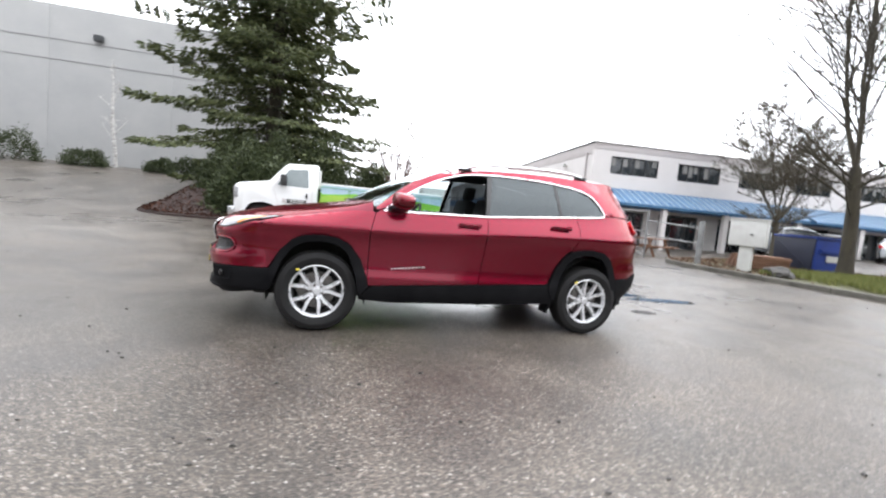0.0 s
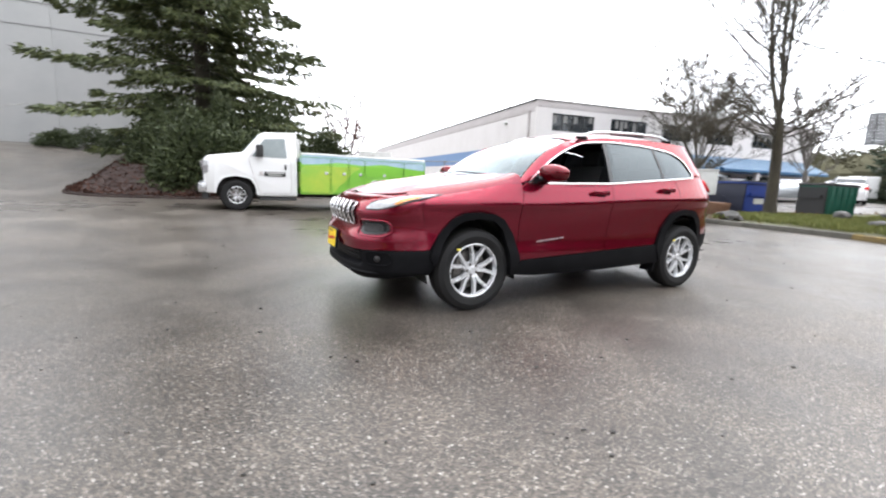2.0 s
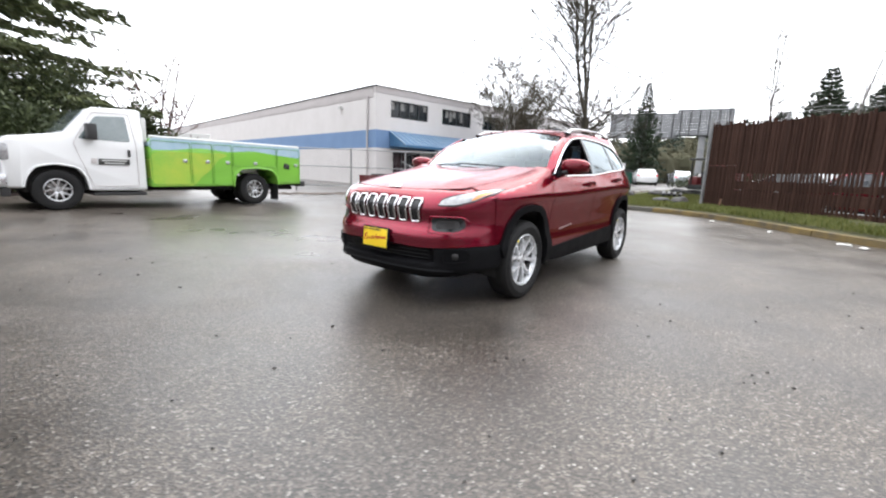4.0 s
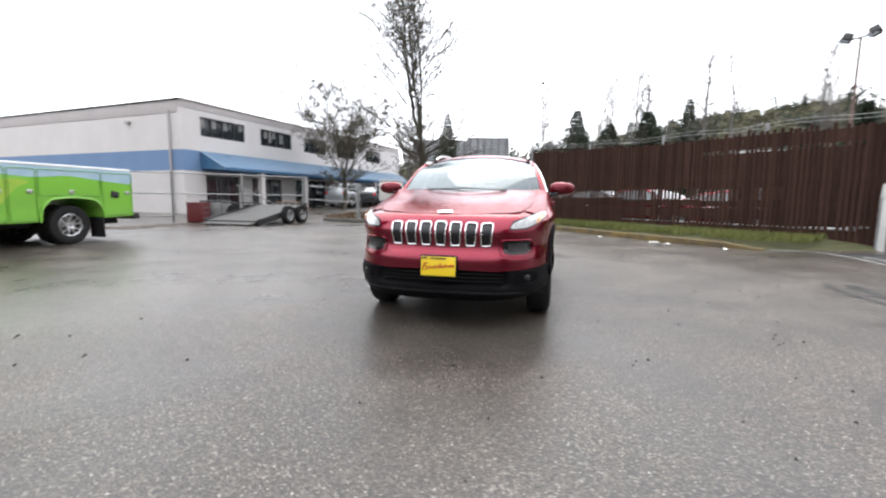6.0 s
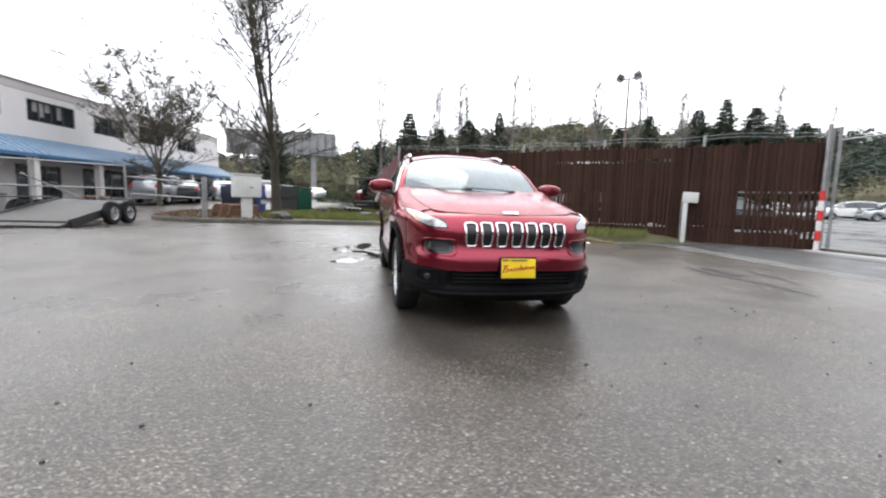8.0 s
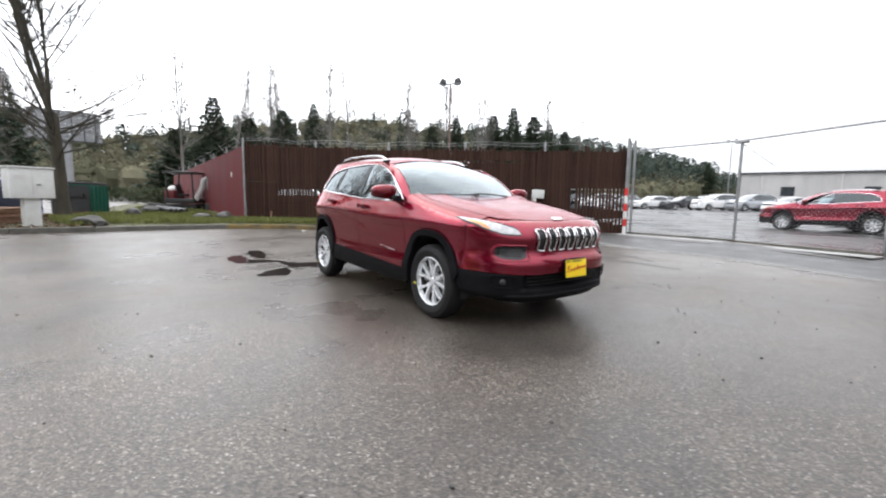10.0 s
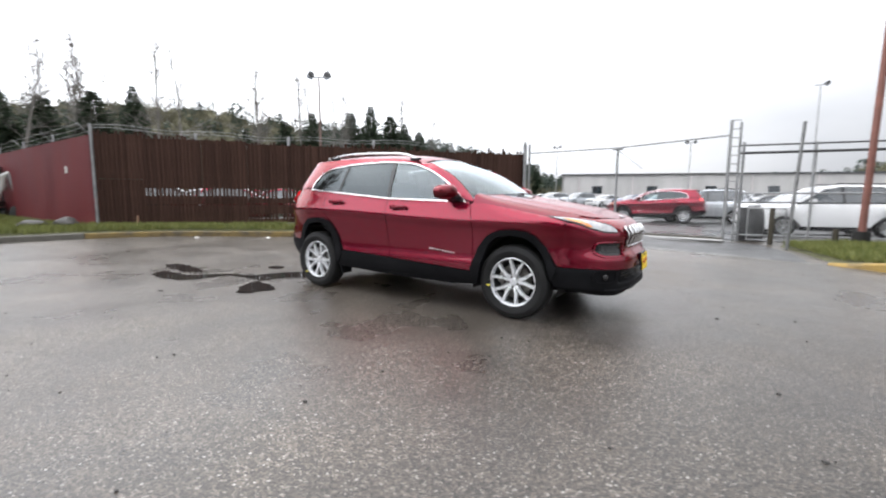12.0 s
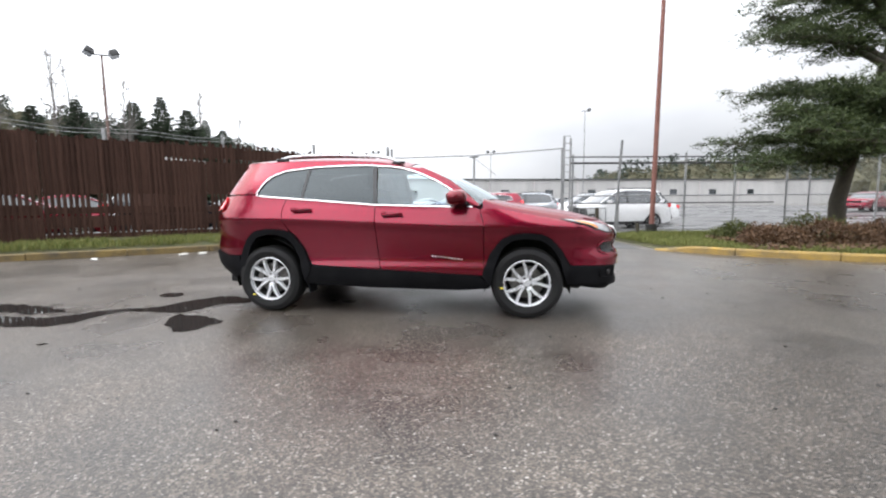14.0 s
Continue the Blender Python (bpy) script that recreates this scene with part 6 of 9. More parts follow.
def bush(name, label, at, size, seed, material, count=900, leafs=0.10, cat="bush", stems=8, turn=0.0):
    """A rounded uneven shrub of many small leaves on stems."""
    rng = np.random.default_rng(seed)
    owner = thing(name, label, cat, at=at, turn=turn)
    lm = Limbs()
    for i in range(stems):
        a = rng.uniform(0, 6.28)
        e = np.array([math.cos(a) * size[0] * 0.33, math.sin(a) * size[1] * 0.33, size[2] * rng.uniform(0.5, 0.8)])
        lm.tube([np.array([0, 0, -0.05]) + e * [0.25, 0.25, 0] * 1.0 + e * t * [0.75, 0.75, 1] for t in (0, 0.5, 1)], [0.02, 0.014, 0.005], 4)
    lm.done("stems", BARK, owner)
    u = unit(rng.normal(size=(count, 3)))
    u[:, 2] = np.abs(u[:, 2])
    lump = 1 + 0.22 * np.sin(u[:, 0] * 5 + seed) * np.cos(u[:, 1] * 4 + seed * 0.7) + rng.normal(0, 0.07, count)
    p = u * np.array([size[0] / 2, size[1] / 2, size[2]]) * (lump * rng.uniform(0.72, 1.0, count))[:, None]
    d = u * 0.8 + rng.normal(size=(count, 3)) * 0.6
    v, q = blades(p, d, leafs * rng.uniform(0.7, 1.5, count), leafs * rng.uniform(0.35, 0.6, count), rng)
    raw_np("foliage", v, q, material, owner)
    return owner


# ---- slatted fence ----
fence = thing("slat_fence", "tall brown slatted fence with uneven tops and gaps", "fence", kind="structure")
fdir = (FENCE_B - FENCE_A).normalized()
fnor = Vector((-fdir.y, fdir.x, 0)) * -1
flen = (FENCE_B - FENCE_A).length
fang = math.degrees(math.atan2(fdir.y, fdir.x))


def fence_at(s, off=0.0):
    p = FENCE_A + fdir * s + fnor * off
    return p.x, p.y


slat_meshes = []
for k in range(5):
    bm = bmesh.new()
    w, t = 0.076 - 0.003 * (k % 3), 0.010
    h = 1.0
    vs = [bm.verts.new((x, y, z)) for z in (0, h - 0.008 * k, ) for x, y in ((-w / 2, 0), (-w / 4, -t), (w / 4, -t), (w / 2, 0), (w / 4, t * 0.3), (-w / 4, t * 0.3))]
    for j in range(6):
        bm.faces.new((vs[j], vs[(j + 1) % 6], vs[6 + (j + 1) % 6], vs[6 + j]))
    bm.faces.new(vs[6:])
    me = bpy.data.meshes.new("slat")
    bm.to_mesh(me)
    bm.free()
    me.materials.append(RUST_SLAT)
    slat_meshes.append(me)


def slats(owner, rng):
    s = 0.06
    i = 0
    while s < flen - 0.05:
        x, y = fence_at(s, 0.0)
        top = float(np.interp(s, [0, 1.5, 3.0, 4.6, 8.0, 13.2], [3.02, 2.98, 2.90, 2.83, 2.83, 2.80])) + 0.015 * math.sin(s * 1.7) + rng.uniform(-0.05, 0.03) * (1.0 if s < 7 else 1.8)
        bot = float(np.interp(s, [0, 4, 10, 13.2], [0.30, 0.28, 0.14, 0.03])) + rng.uniform(-0.02, 0.03)
        if rng.random() > 0.025:
            ob = bpy.data.objects.new("slat", slat_meshes[i % 5])
            scene.collection.objects.link(ob)
            ob.parent = owner
            ob.matrix_local = pose(x, y, bot, rng.uniform(-0.6, 0.6), rng.uniform(-0.5, 0.5), fang + rng.uniform(-1.5, 1.5)) @ Matrix.Diagonal((1, 1, top - bot, 1))
        s += 0.1045 + rng.uniform(-0.004, 0.006)
        i += 1


slats(fence, random.Random(4))
# backing boards behind the slats leave broken bands of open gaps at car height
rng = random.Random(11)
s = 0.0
while s < flen - 0.2:
    e = min(s + rng.uniform(0.9, 1.6), flen)
    j = rng.uniform(-0.035, 0.035)
    if s < 0.85:
        spans = ((0.25, 1.63), (1.66, 2.9))
    elif s < 3.1:
        spans = ((0.25, 0.90 + j), (0.93 + j, 1.18 + j), (1.40 + j, 2.82))
    elif s < 7.9:
        spans = ((0.25, 0.50), (0.64 + j, 0.92), (0.97, 1.13 + j), (1.43 + j, 2.325 if s > 5.6 else 2.74), (2.42, 2.74))
    elif s < 10.2:
        spans = ((0.12, 0.52 + j), (0.60, 2.325 if s < 8.4 else 2.70), (2.42, 2.70))
    else:
        spans = ((0.08, 0.45 + 2 * j), (0.60, 0.88 + j), (1.40 + j if s < 10.6 else 1.55, 2.70))
    mx = fence_at((s + e) / 2, -0.022)
    for zl, zh in spans:
        if zl > 2.4 and not 5.6 < s < 8.4 and s > 0.85:
            continue
        part("backing_board", boxed((mx[0], mx[1], (zl + zh) / 2), (e - s - 0.01, 0.012, zh - zl), (0, 0, fang)), RUST_SLAT, fence)
    s = e
for i in range(6):
    x, y = fence_at(0.0 + i * flen / 5, -0.10 if 0 < i < 5 else 0.06)
    part("post", rodded(((x, y, 0), (x, y, 3.16 if i == 0 else 3.02), 0.038)), GALV, fence, "galvanised fence post")
for z in (0.5, 1.5, 2.62):
    a, b = fence_at(0, -0.075), fence_at(flen, -0.075)
    part("rail", rodded(((*a, z), (*b, z), 0.022)), GALV, fence)
for z, o in ((2.90, -0.02), (3.0, -0.10)):
    pts = [(*fence_at(s, o), z + 0.16 * max(0.0, 1 - s / 4.5) + 0.035 * math.sin(s * 2.4)) for s in np.linspace(0, flen, 30)]
    v, f = sweep_tube(pts, 0.0055, 4)
    raw("wire", v, f, GALV, fence, "slack fence wire")

# maroon sheet fence running away from the corner
sheet_fence = thing("sheet_fence", "weathered maroon corrugated sheet-metal fence", "fence", kind="structure")
MA, MB = Vector((12.16, -0.30, 0)), Vector((35.9, -0.10, 0))
msd = (MB - MA).normalized()
for i in range(22):
    a0, a1 = 23.7 * i / 22, 23.7 * (i + 1) / 22
    vv, ff = [], []
    cols = 13
    for j in range(cols):
        s = a0 + (a1 - a0) * j / (cols - 1) - (0.004 if j == cols - 1 else 0)
        p = MA + msd * s
        w = 0.014 * (1 if j % 2 else -1)
        zb = 0.30 - 0.012 * s
        zt = 2.87 - 0.012 * s
        vv += [(p.x, p.y + w, zb), (p.x, p.y + w, zt), (p.x, p.y + w - 0.012, zb), (p.x, p.y + w - 0.012, zt)]
    for j in range(cols - 1):
        q = 4 * j
        ff += [(q, q + 1, q + 5, q + 4), (q + 2, q + 6, q + 7, q + 3), (q + 1, q + 3, q + 7, q + 5)]
    raw("sheet", vv, ff, MAROON, sheet_fence, angle=20)
for i in range(9):
    p = MA + msd * (23.7 * i / 8)
    part("post", rodded(((p.x, p.y - 0.06, 0), (p.x, p.y - 0.06, 3.12 - 0.03 * i), 0.03)), GALV, sheet_fence)
    part("wire_arm", rodded(((p.x, p.y - 0.06, 2.86 - 0.03 * i), (p.x, p.y + 0.24, 3.17 - 0.03 * i), 0.012)), GALV, sheet_fence)
for k in range(3):
    pts = [(MA.x + msd.x * s, MA.y + 0.02 + 0.1 * k, 2.94 + 0.10 * k - 0.0105 * s - 0.02 * abs(math.sin(s * 1.06))) for s in np.linspace(0, 23.7, 52)]
    v, f = sweep_tube(pts, 0.005, 4)
    raw("wire", v, f, GALV, sheet_fence)
part("tag", boxed((14.0, -0.28, 1.95), (0.12, 0.03, 0.20)), LITTER, sheet_fence, "small pale notice")


def chain_link(owner, a, b, z0, z1, pitch=0.075, r=0.0017):
    """Woven wire between two posts, as crossing diagonals."""
    a, b = Vector(a), Vector(b)
    run = (b - a).length
    d = (b - a) / run
    V, Q = [], []
    h = z1 - z0
    for sgn in (-1, 1):
        c = -h if sgn > 0 else 0.0
        end = run if sgn > 0 else run + h
        while c < end:
            s0, s1 = c, c + sgn * h
            t0, t1 = 0.0, 1.0
            lo, hi = min(s0, s1), max(s0, s1)
            if hi > 0 and lo < run:
                def clip(s):
                    return (s - s0) / (s1 - s0)
                ts = sorted((clip(0), clip(run)))
                t0, t1 = max(0, ts[0]), min(1, ts[1])
                if t1 > t0:
                    p = a + d * (s0 + (s1 - s0) * t0) + Vector((0, 0, z0 + h * t0))
                    q = a + d * (s0 + (s1 - s0) * t1) + Vector((0, 0, z0 + h * t1))
                    n = Vector((-d.y, d.x, 0)) * r
                    u = ((q - p).normalized().cross(n.normalized())) * r
                    i = len(V)
                    V += [p + u, p - u * 0.5 + n, p - u * 0.5 - n, q + u, q - u * 0.5 + n, q - u * 0.5 - n]
                    Q += [(i, i + 1, i + 4, i + 3), (i + 1, i + 2, i + 5, i + 4), (i + 2, i, i + 3, i + 5)]
            c += pitch * 1.414
    ob = raw_np("wire_mesh", np.array([tuple(v) for v in V]), np.array(Q), GALV, owner, "woven chain-link wire")
    ob["kind"] = "stuff"
    return ob


# ---- yard gate and lot fence to the south ----
gate = thing("lot_gate", "galvanised chain-link gate and frame of the car lot", "gate", kind="structure")
R0, P0, P1 = Vector((3.0, -9.86, 0)), Vector((0.02, -10.02, 0)), Vector((-2.93, -9.55, 0))
for p, h, r in ((R0 + Vector((-0.10, 0, 0)), 3.05, 0.038), (P0, 2.72, 0.034), (P1, 3.28, 0.038), (P1 + Vector((-0.22, -0.1, 0)), 3.22, 0.032), (P1 + Vector((0.02, -0.35, 0)), 2.95, 0.028)):
    part("post", rodded((tuple(p), (p.x, p.y, h), r)), GALV, gate, "galvanised gate post")
part("cap", boxed((P0.x, P0.y, 2.74), (0.30, 0.14, 0.06), (0, 0, 5), 0.01), GALV, gate)
part("top_rail", rodded(((R0.x - 0.1, R0.y, 2.74), (P0.x, P0.y, 2.78), 0.024), ((P0.x, P0.y, 2.78), (P1.x, P1.y, 2.89), 0.024)), GALV, gate)
part("brace_wire", rodded(((P0.x, P0.y, 2.7), (P0.x - 0.75, P0.y + 0.05, 2.1), 0.008)), GALV, gate)
chain_link(gate, (R0.x - 0.1, R0.y, 0), P0, 0.12, 1.15)
chain_link(gate, P0, P1, 0.12, 1.15)
for k in range(12):
    z = 0.45 + k * 0.23
    part("lattice_rung", rodded(((P1.x, P1.y, z + 0.3), (P1.x - 0.22, P1.y - 0.1, z + 0.3), 0.012)), GALV, gate)
band_post = thing("marker_post", "steel gate post with red and white bands", "post", at=(R0.x - 0.02, R0.y + 0.22, 0))
part("tube", rodded(((0, 0, 0), (0, 0, 3.1), 0.046)), GALV, band_post)
for k in range(6):
    part("band", rodded(((0, 0, 0.12 + k * 0.24), (0, 0, 0.355 + k * 0.24), 0.056), sides=16), RED_BAND if k % 2 else ORANGE_STRIPE, band_post, "painted band")
sill = thing("gate_sill", "damp concrete sill and drain strip along the gate", "kerb", kind="structure")
for a, b, off, w, h, m in ((R0, P0, 0.0, 0.16, 0.06, KERB_GREY), (P0, P1, 0.0, 0.16, 0.06, KERB_GREY), (R0, P0, 0.55, 0.55, 0.012, CONCRETE), (P0, P1, 0.55, 0.55, 0.012, CONCRETE),
                           (R0, P0, 1.35, 0.07, 0.014, KERB_GREY), (P0, P1, 1.35, 0.07, 0.014, KERB_GREY)):
    d = (b - a)
    c = (a + b) / 2 + Vector((0, off, 0))
    part("strip", boxed((c.x, c.y, float(ground_z(c.x, c.y)) + h / 2), (d.length, w, h), (0, 0, math.degrees(math.atan2(d.y, d.x))), 0.004), m, sill)
# sliding gate frame and fence beyond it
lot_fence = thing("lot_fence", "galvanised pipe and chain-link fence of the car lot", "fence", kind="structure")
L0, L1 = Vector((-3.15, -9.75, 0)), Vector((-16.5, -12.3, 0))
ldir = (L1 - L0).normalized()


def lot_at(s, z, off=0.0):
    p = L0 + ldir * s + Vector((-ldir.y, ldir.x, 0)) * off
    return (p.x, p.y, z)


for s, h, r, m in ((0.1, 2.7, 0.035, GALV), (1.66, 2.66, 0.028, GALV), (3.9, 2.75, 0.034, GALV), (5.6, 2.65, 0.03, GALV), (7.4, 2.75, 0.036, GALV), (8.2, 2.75, 0.03, GALV), (10.6, 2.7, 0.03, GALV), (13.2, 2.7, 0.03, GALV)):
    part("post", rodded((lot_at(s, 0), lot_at(s, h), r)), m, lot_fence)
for z, r, m, e in ((2.62, 0.022, BLACK_STEEL, 7.0), (2.42, 0.034, BLACK_STEEL, 7.0), (1.35, 0.024, GALV, 13.2), (1.10, 0.02, BLACK_STEEL, 7.0), (0.22, 0.024, GALV, 13.2), (2.68, 0.02, GALV, 13.2)):
    part("rail", rodded((lot_at(0.0 if e < 8 else 6.5 if z > 2 else 0.1, z), lot_at(e, z), r)), m, lot_fence)
chain_link(lot_fence, L0 + ldir * 0.1, L0 + ldir * 7.0, 0.2, 1.3)
chain_link(lot_fence, L0 + ldir * 7.0, L0 + ldir * 13.0, 0.2, 2.6)
lean_post = thing("leaning_post", "slightly leaning galvanised post at the grass edge", "post", at=(-4.20, -7.85, 0.1))
part("tube", rodded(((0.03, -0.04, -0.1), (-0.05, 0.22, 2.74), 0.034)), GALV, lean_post)
small_gate = thing("hand_gate", "small low galvanised chain-link hand gate", "gate", at=(-3.5, -9.5, 0.0), turn=-10)
part("gate_frame", rodded(((-0.75, 0, 0.12), (0.05, 0, 0.12), 0.018), ((-0.75, 0, 0.95), (0.05, 0, 0.95), 0.018), ((-0.75, 0, 0.12), (-0.75, 0, 0.95), 0.018), ((0.05, 0, 0.12), (0.05, 0, 0.95), 0.018)), GALV, small_gate)
chain_link(small_gate, (-0.75, 0, 0), (0.05, 0, 0), 0.12, 0.95, 0.06)
for x, y, h in ((-5.20, -9.30, 0.36), (-3.95, -9.25, 0.85)):
    b = thing("bollard", "short weathered timber post", "post", at=(x, y, 0.1), group="bollards by the gate")
    part("shaft", rodded(((0, 0, -0.1), (0, 0, h), 0.06)), BARK, b)
    part("top", rodded(((0, 0, h), (0, 0, h + 0.02), 0.05)), BARK, b)
bin_ = thing("waste_barrel", "dark plastic barrel by the gate", "barrel", at=(-3.55, -10.4, 0.0))
raw("shell", *[(v, f) for v, f in [sweep_tube([(0, 0, z) for z in (0.0, 0.1, 0.45, 0.8, 0.92)], [0.27, 0.31, 0.33, 0.31, 0.27], 20)]][0], BLACK_STEEL, bin_)
part("lid", rodded(((0, 0, 0.92), (0, 0, 0.96), 0.29), sides=20), BLACK_STEEL, bin_)

# rust-red pole and light masts
pole = thing("utility_pole", "tall slim rust-red steel pole in the grass", "pole", at=(-5.72, -9.65, 0.08))
part("shaft", rodded(((0, 0, -0.3), (-0.12, 0.02, 10.5), 0.078, 0.058), sides=14), RUSTY, pole)
part("collar", rodded(((0, 0, -0.1), (0, 0, 0.35), 0.17), sides=14), UNDER, pole)


def light_mast(at, h, label, arms=2, s=1.0):
    m = thing("light_mast", label, "street lamp", at=at, group="light masts of the lot")
    part("shaft", rodded(((0, 0, -0.5), (0, 0, h), 0.085 * s, 0.055 * s)), GALV if s < 0.95 else MAST_RUST, m)
    part("cross_arm", rodded(((-0.5 * s, 0, h), (0.5 * s, 0, h), 0.04 * s)), BLACK_STEEL, m)
    for k in range(arms):
        x = (-0.55 if k == 0 else 0.55) * s
        lamp = part("lamp_head", boxed((x, 0.0, h + 0.12 * s), (0.42 * s, 0.46 * s, 0.34 * s), (18, 28 if x < 0 else -28, 20), 0.06), BLACK_STEEL, m, "boxy dark flood lamp")
        part("lens", boxed((x, 0.22 * s, h - 0.02 * s), (0.4 * s, 0.03, 0.3 * s), (18, 28 if x < 0 else -28, 20)), OFFICE_GLASS, lamp)
    return m


light_mast((19.74, -15.25, 0), 8.95, "tall rusty mast with two dark flood lamps", 2, 0.97).rotation_euler[2] = radians(35)
light_mast((-7.8, -35.6, 0), 9.2, "slim grey lot light mast", 1, 0.62)
light_mast((19.8, -62.4, 0), 9.3, "slim grey lot light mast", 2, 0.85)
light_mast((1.5, -60.0, 0), 8.6, "slim grey lot light mast", 2, 0.85)
meter = thing("meter_pedestal", "weathered white meter pedestal before the fence", "utility box", at=(4.93, -7.57, 0.1), turn=fang)
part("stand", boxed((0, 0, 0.54), (0.115, 0.12, 1.28), (0, 0, 0), 0.012), WHITE_METAL, meter)
part("cabinet", boxed((0.11, 0.02, 1.24), (0.38, 0.20, 0.28), (0, 3, 0), 0.02), WHITE_METAL, meter)
part("label_plate", boxed((0.13, 0.123, 1.27), (0.15, 0.006, 0.12)), DARK_FRAME, meter)
part("conduit", rodded(((-0.09, 0.02, 0.0), (-0.09, 0.02, 1.15), 0.02)), GALV, meter)


# ---- service truck ----
def slab(name, outline, y0, y1, material, parent, label="", bevel=0.0, r=0.03, taper=None):
    """A side-view outline (x, z) carried across from y0 to y1 and rounded."""
    o = rounded(outline, r, 0.3)
    bm = bmesh.new()
    a = [bm.verts.new((p[0], y0, p[1])) for p in o]
    b = [bm.verts.new((p[0], y1, p[1])) for p in o]
    n = len(o)
    for i in range(n):
        bm.faces.new((a[i], a[(i + 1) % n], b[(i + 1) % n], b[i]))
    f0, f1 = bm.faces.new(a[::-1]), bm.faces.new(b)
    bmesh.ops.recalc_face_normals(bm, faces=bm.faces)
    sides = [f0, f1]
    if taper:
        for at, no in (((0, 0, 1.25), (0, 0, 1)), ((-2.35, 0, 0), (1, 0, 0))):
            bmesh.ops.bisect_plane(bm, geom=list(bm.verts) + list(bm.edges) + list(bm.faces), plane_co=at, plane_no=no)
        bm.normal_update()
        sides = [f for f in bm.faces if abs(f.normal.y) > 0.9]
        for v in bm.verts:
            v.co.y = taper(v.co.x, v.co.y, v.co.z)
    if bevel:
        chosen = set(sides)
        rim = [e for e in bm.edges if sum(f in chosen for f in e.link_faces) == 1]
        bmesh.ops.bevel(bm, geom=rim, offset=bevel, segments=3, affect="EDGES", profile=0.5)
    return part(name, bm, material, parent, label)


truck = thing("service_truck", "white cab service truck with lime-green utility body, parked", "truck", at=(-1.0, 9.02, 0.10))


def cab_taper(x, y, z):
    k = 1 - 0.13 * max(0, (z - 1.25) / 0.8) - 0.10 * max(0, (-2.35 - x) / 0.4)
    return y * k


HALFW = 0.93
cab_o = [(-2.61, 0.42), (-2.63, 1.20), (-2.54, 1.33), (-1.74, 1.45), (-1.34, 1.93), (-1.24, 1.98), (-0.50, 2.02), (-0.44, 1.98), (-0.44, 0.36), (-1.42, 0.36), (-1.46, 0.62), (-1.58, 0.80), (-1.90, 0.86), (-2.20, 0.80), (-2.32, 0.62), (-2.36, 0.42)]
cab = slab("cab", cab_o, -HALFW, HALFW, WHITE_PAINT, truck, "white van-type cab", 0.06, 0.06, cab_taper)
for sg in (-1, 1):
    def sidep(off):
        return lambda x, z: (x, sg * (abs(cab_taper(x, HALFW, z)) + off), z)
    win = [(-1.54, 1.36), (-1.23, 1.81), (-0.74, 1.85), (-0.70, 1.35)]
    skin("door_window", rounded(win, 0.04, 0.06), sidep(0.006), CAB_GLASS, cab, "door window with daylight painted into its grey", step=0.1, depth=0.01, inward=(0, -sg, 0))
    ring = [sidep(0.008)(*p) for p in rounded([(-1.62, 1.28), (-1.28, 1.88), (-0.68, 1.91), (-0.60, 1.28), (-0.60, 0.46), (-1.36, 0.46)], 0.05, 0.08)]
    v, f = sweep_tube(ring, 0.006, 4, closed=True)
    raw("door_seam", v, f, GREY_BAND, cab)
    part("door_handle", boxed((-0.74, sg * 0.945, 1.12), (0.05, 0.02, 0.14), (0, 0, 0), 0.008), BLACK_STEEL, cab)
    part("door_sign", boxed((-1.00, sg * 0.946, 0.94), (0.52, 0.006, 0.115), (0, 0, 0), 0.002), BLACK_INK, cab, "dark printed sign bar")
    part("door_sign", boxed((-1.33, sg * 0.946, 0.95), (0.09, 0.006, 0.10), (0, 0, 0), 0.002), GREY_BAND, cab, "small printed emblem block")
    for k, w in enumerate((0.42, 0.34)):
        part("sign_line", boxed((-1.00, sg * 0.950, 0.965 - 0.05 * k), (w, 0.004, 0.022)), WHITE_METAL, cab)
    part("mirror", boxed((-1.36, sg * 1.06, 1.50), (0.16, 0.22, 0.30), (0, 0, 0), 0.03), BLACK_STEEL, cab, "black towing mirror")
    part("mirror_arm", rodded(((-1.46, sg * 0.88, 1.38), (-1.38, sg * 1.05, 1.42), 0.02)), BLACK_STEEL, cab)
    part("headlamp", boxed((-2.58, sg * 0.70, 1.06), (0.14, 0.26, 0.32), (0, -10, -sg * 18), 0.03), LAMP_LENS, cab, "clear square headlamp")
    part("turn_lamp", boxed((-2.53, sg * 0.815, 1.06), (0.20, 0.14, 0.30), (0, 0, -sg * 6), 0.03), LAMP_LENS, cab)
    arch = [(-1.42, 0.40), (-1.46, 0.64), (-1.58, 0.82), (-1.90, 0.88), (-2.20, 0.82), (-2.33, 0.64), (-2.38, 0.44)]
    v, f = sweep_tube([sidep(0.004)(*p) for p in rounded(arch, 0.08, 0.06, closed=False)], 0.02, 6)
    raw("arch_lip", v, f, WHITE_PAINT, cab)
screen = [(-0.70, 0.02), (0.70, 0.02), (0.60, 0.60), (-0.60, 0.60)]
skin("windscreen", rounded(screen, 0.06, 0.1), lambda y, s: (-1.725 + 0.65 * s - 0.014, y, 1.465 + 0.78 * s + 0.012), CAB_GLASS, cab, "cab windscreen with daylight painted into its grey", step=0.15, depth=0.01, inward=(1, 0, -1))
part("grille", boxed((-2.62, 0, 1.03), (0.05, 1.10, 0.40), (0, -6, 0), 0.02), DARK_FRAME, cab, "dark slatted grille")
for k in range(4):
    part("grille_bar", boxed((-2.655, 0, 0.90 + 0.085 * k), (0.02, 1.04, 0.022), (0, 0, 0)), GALV, cab)
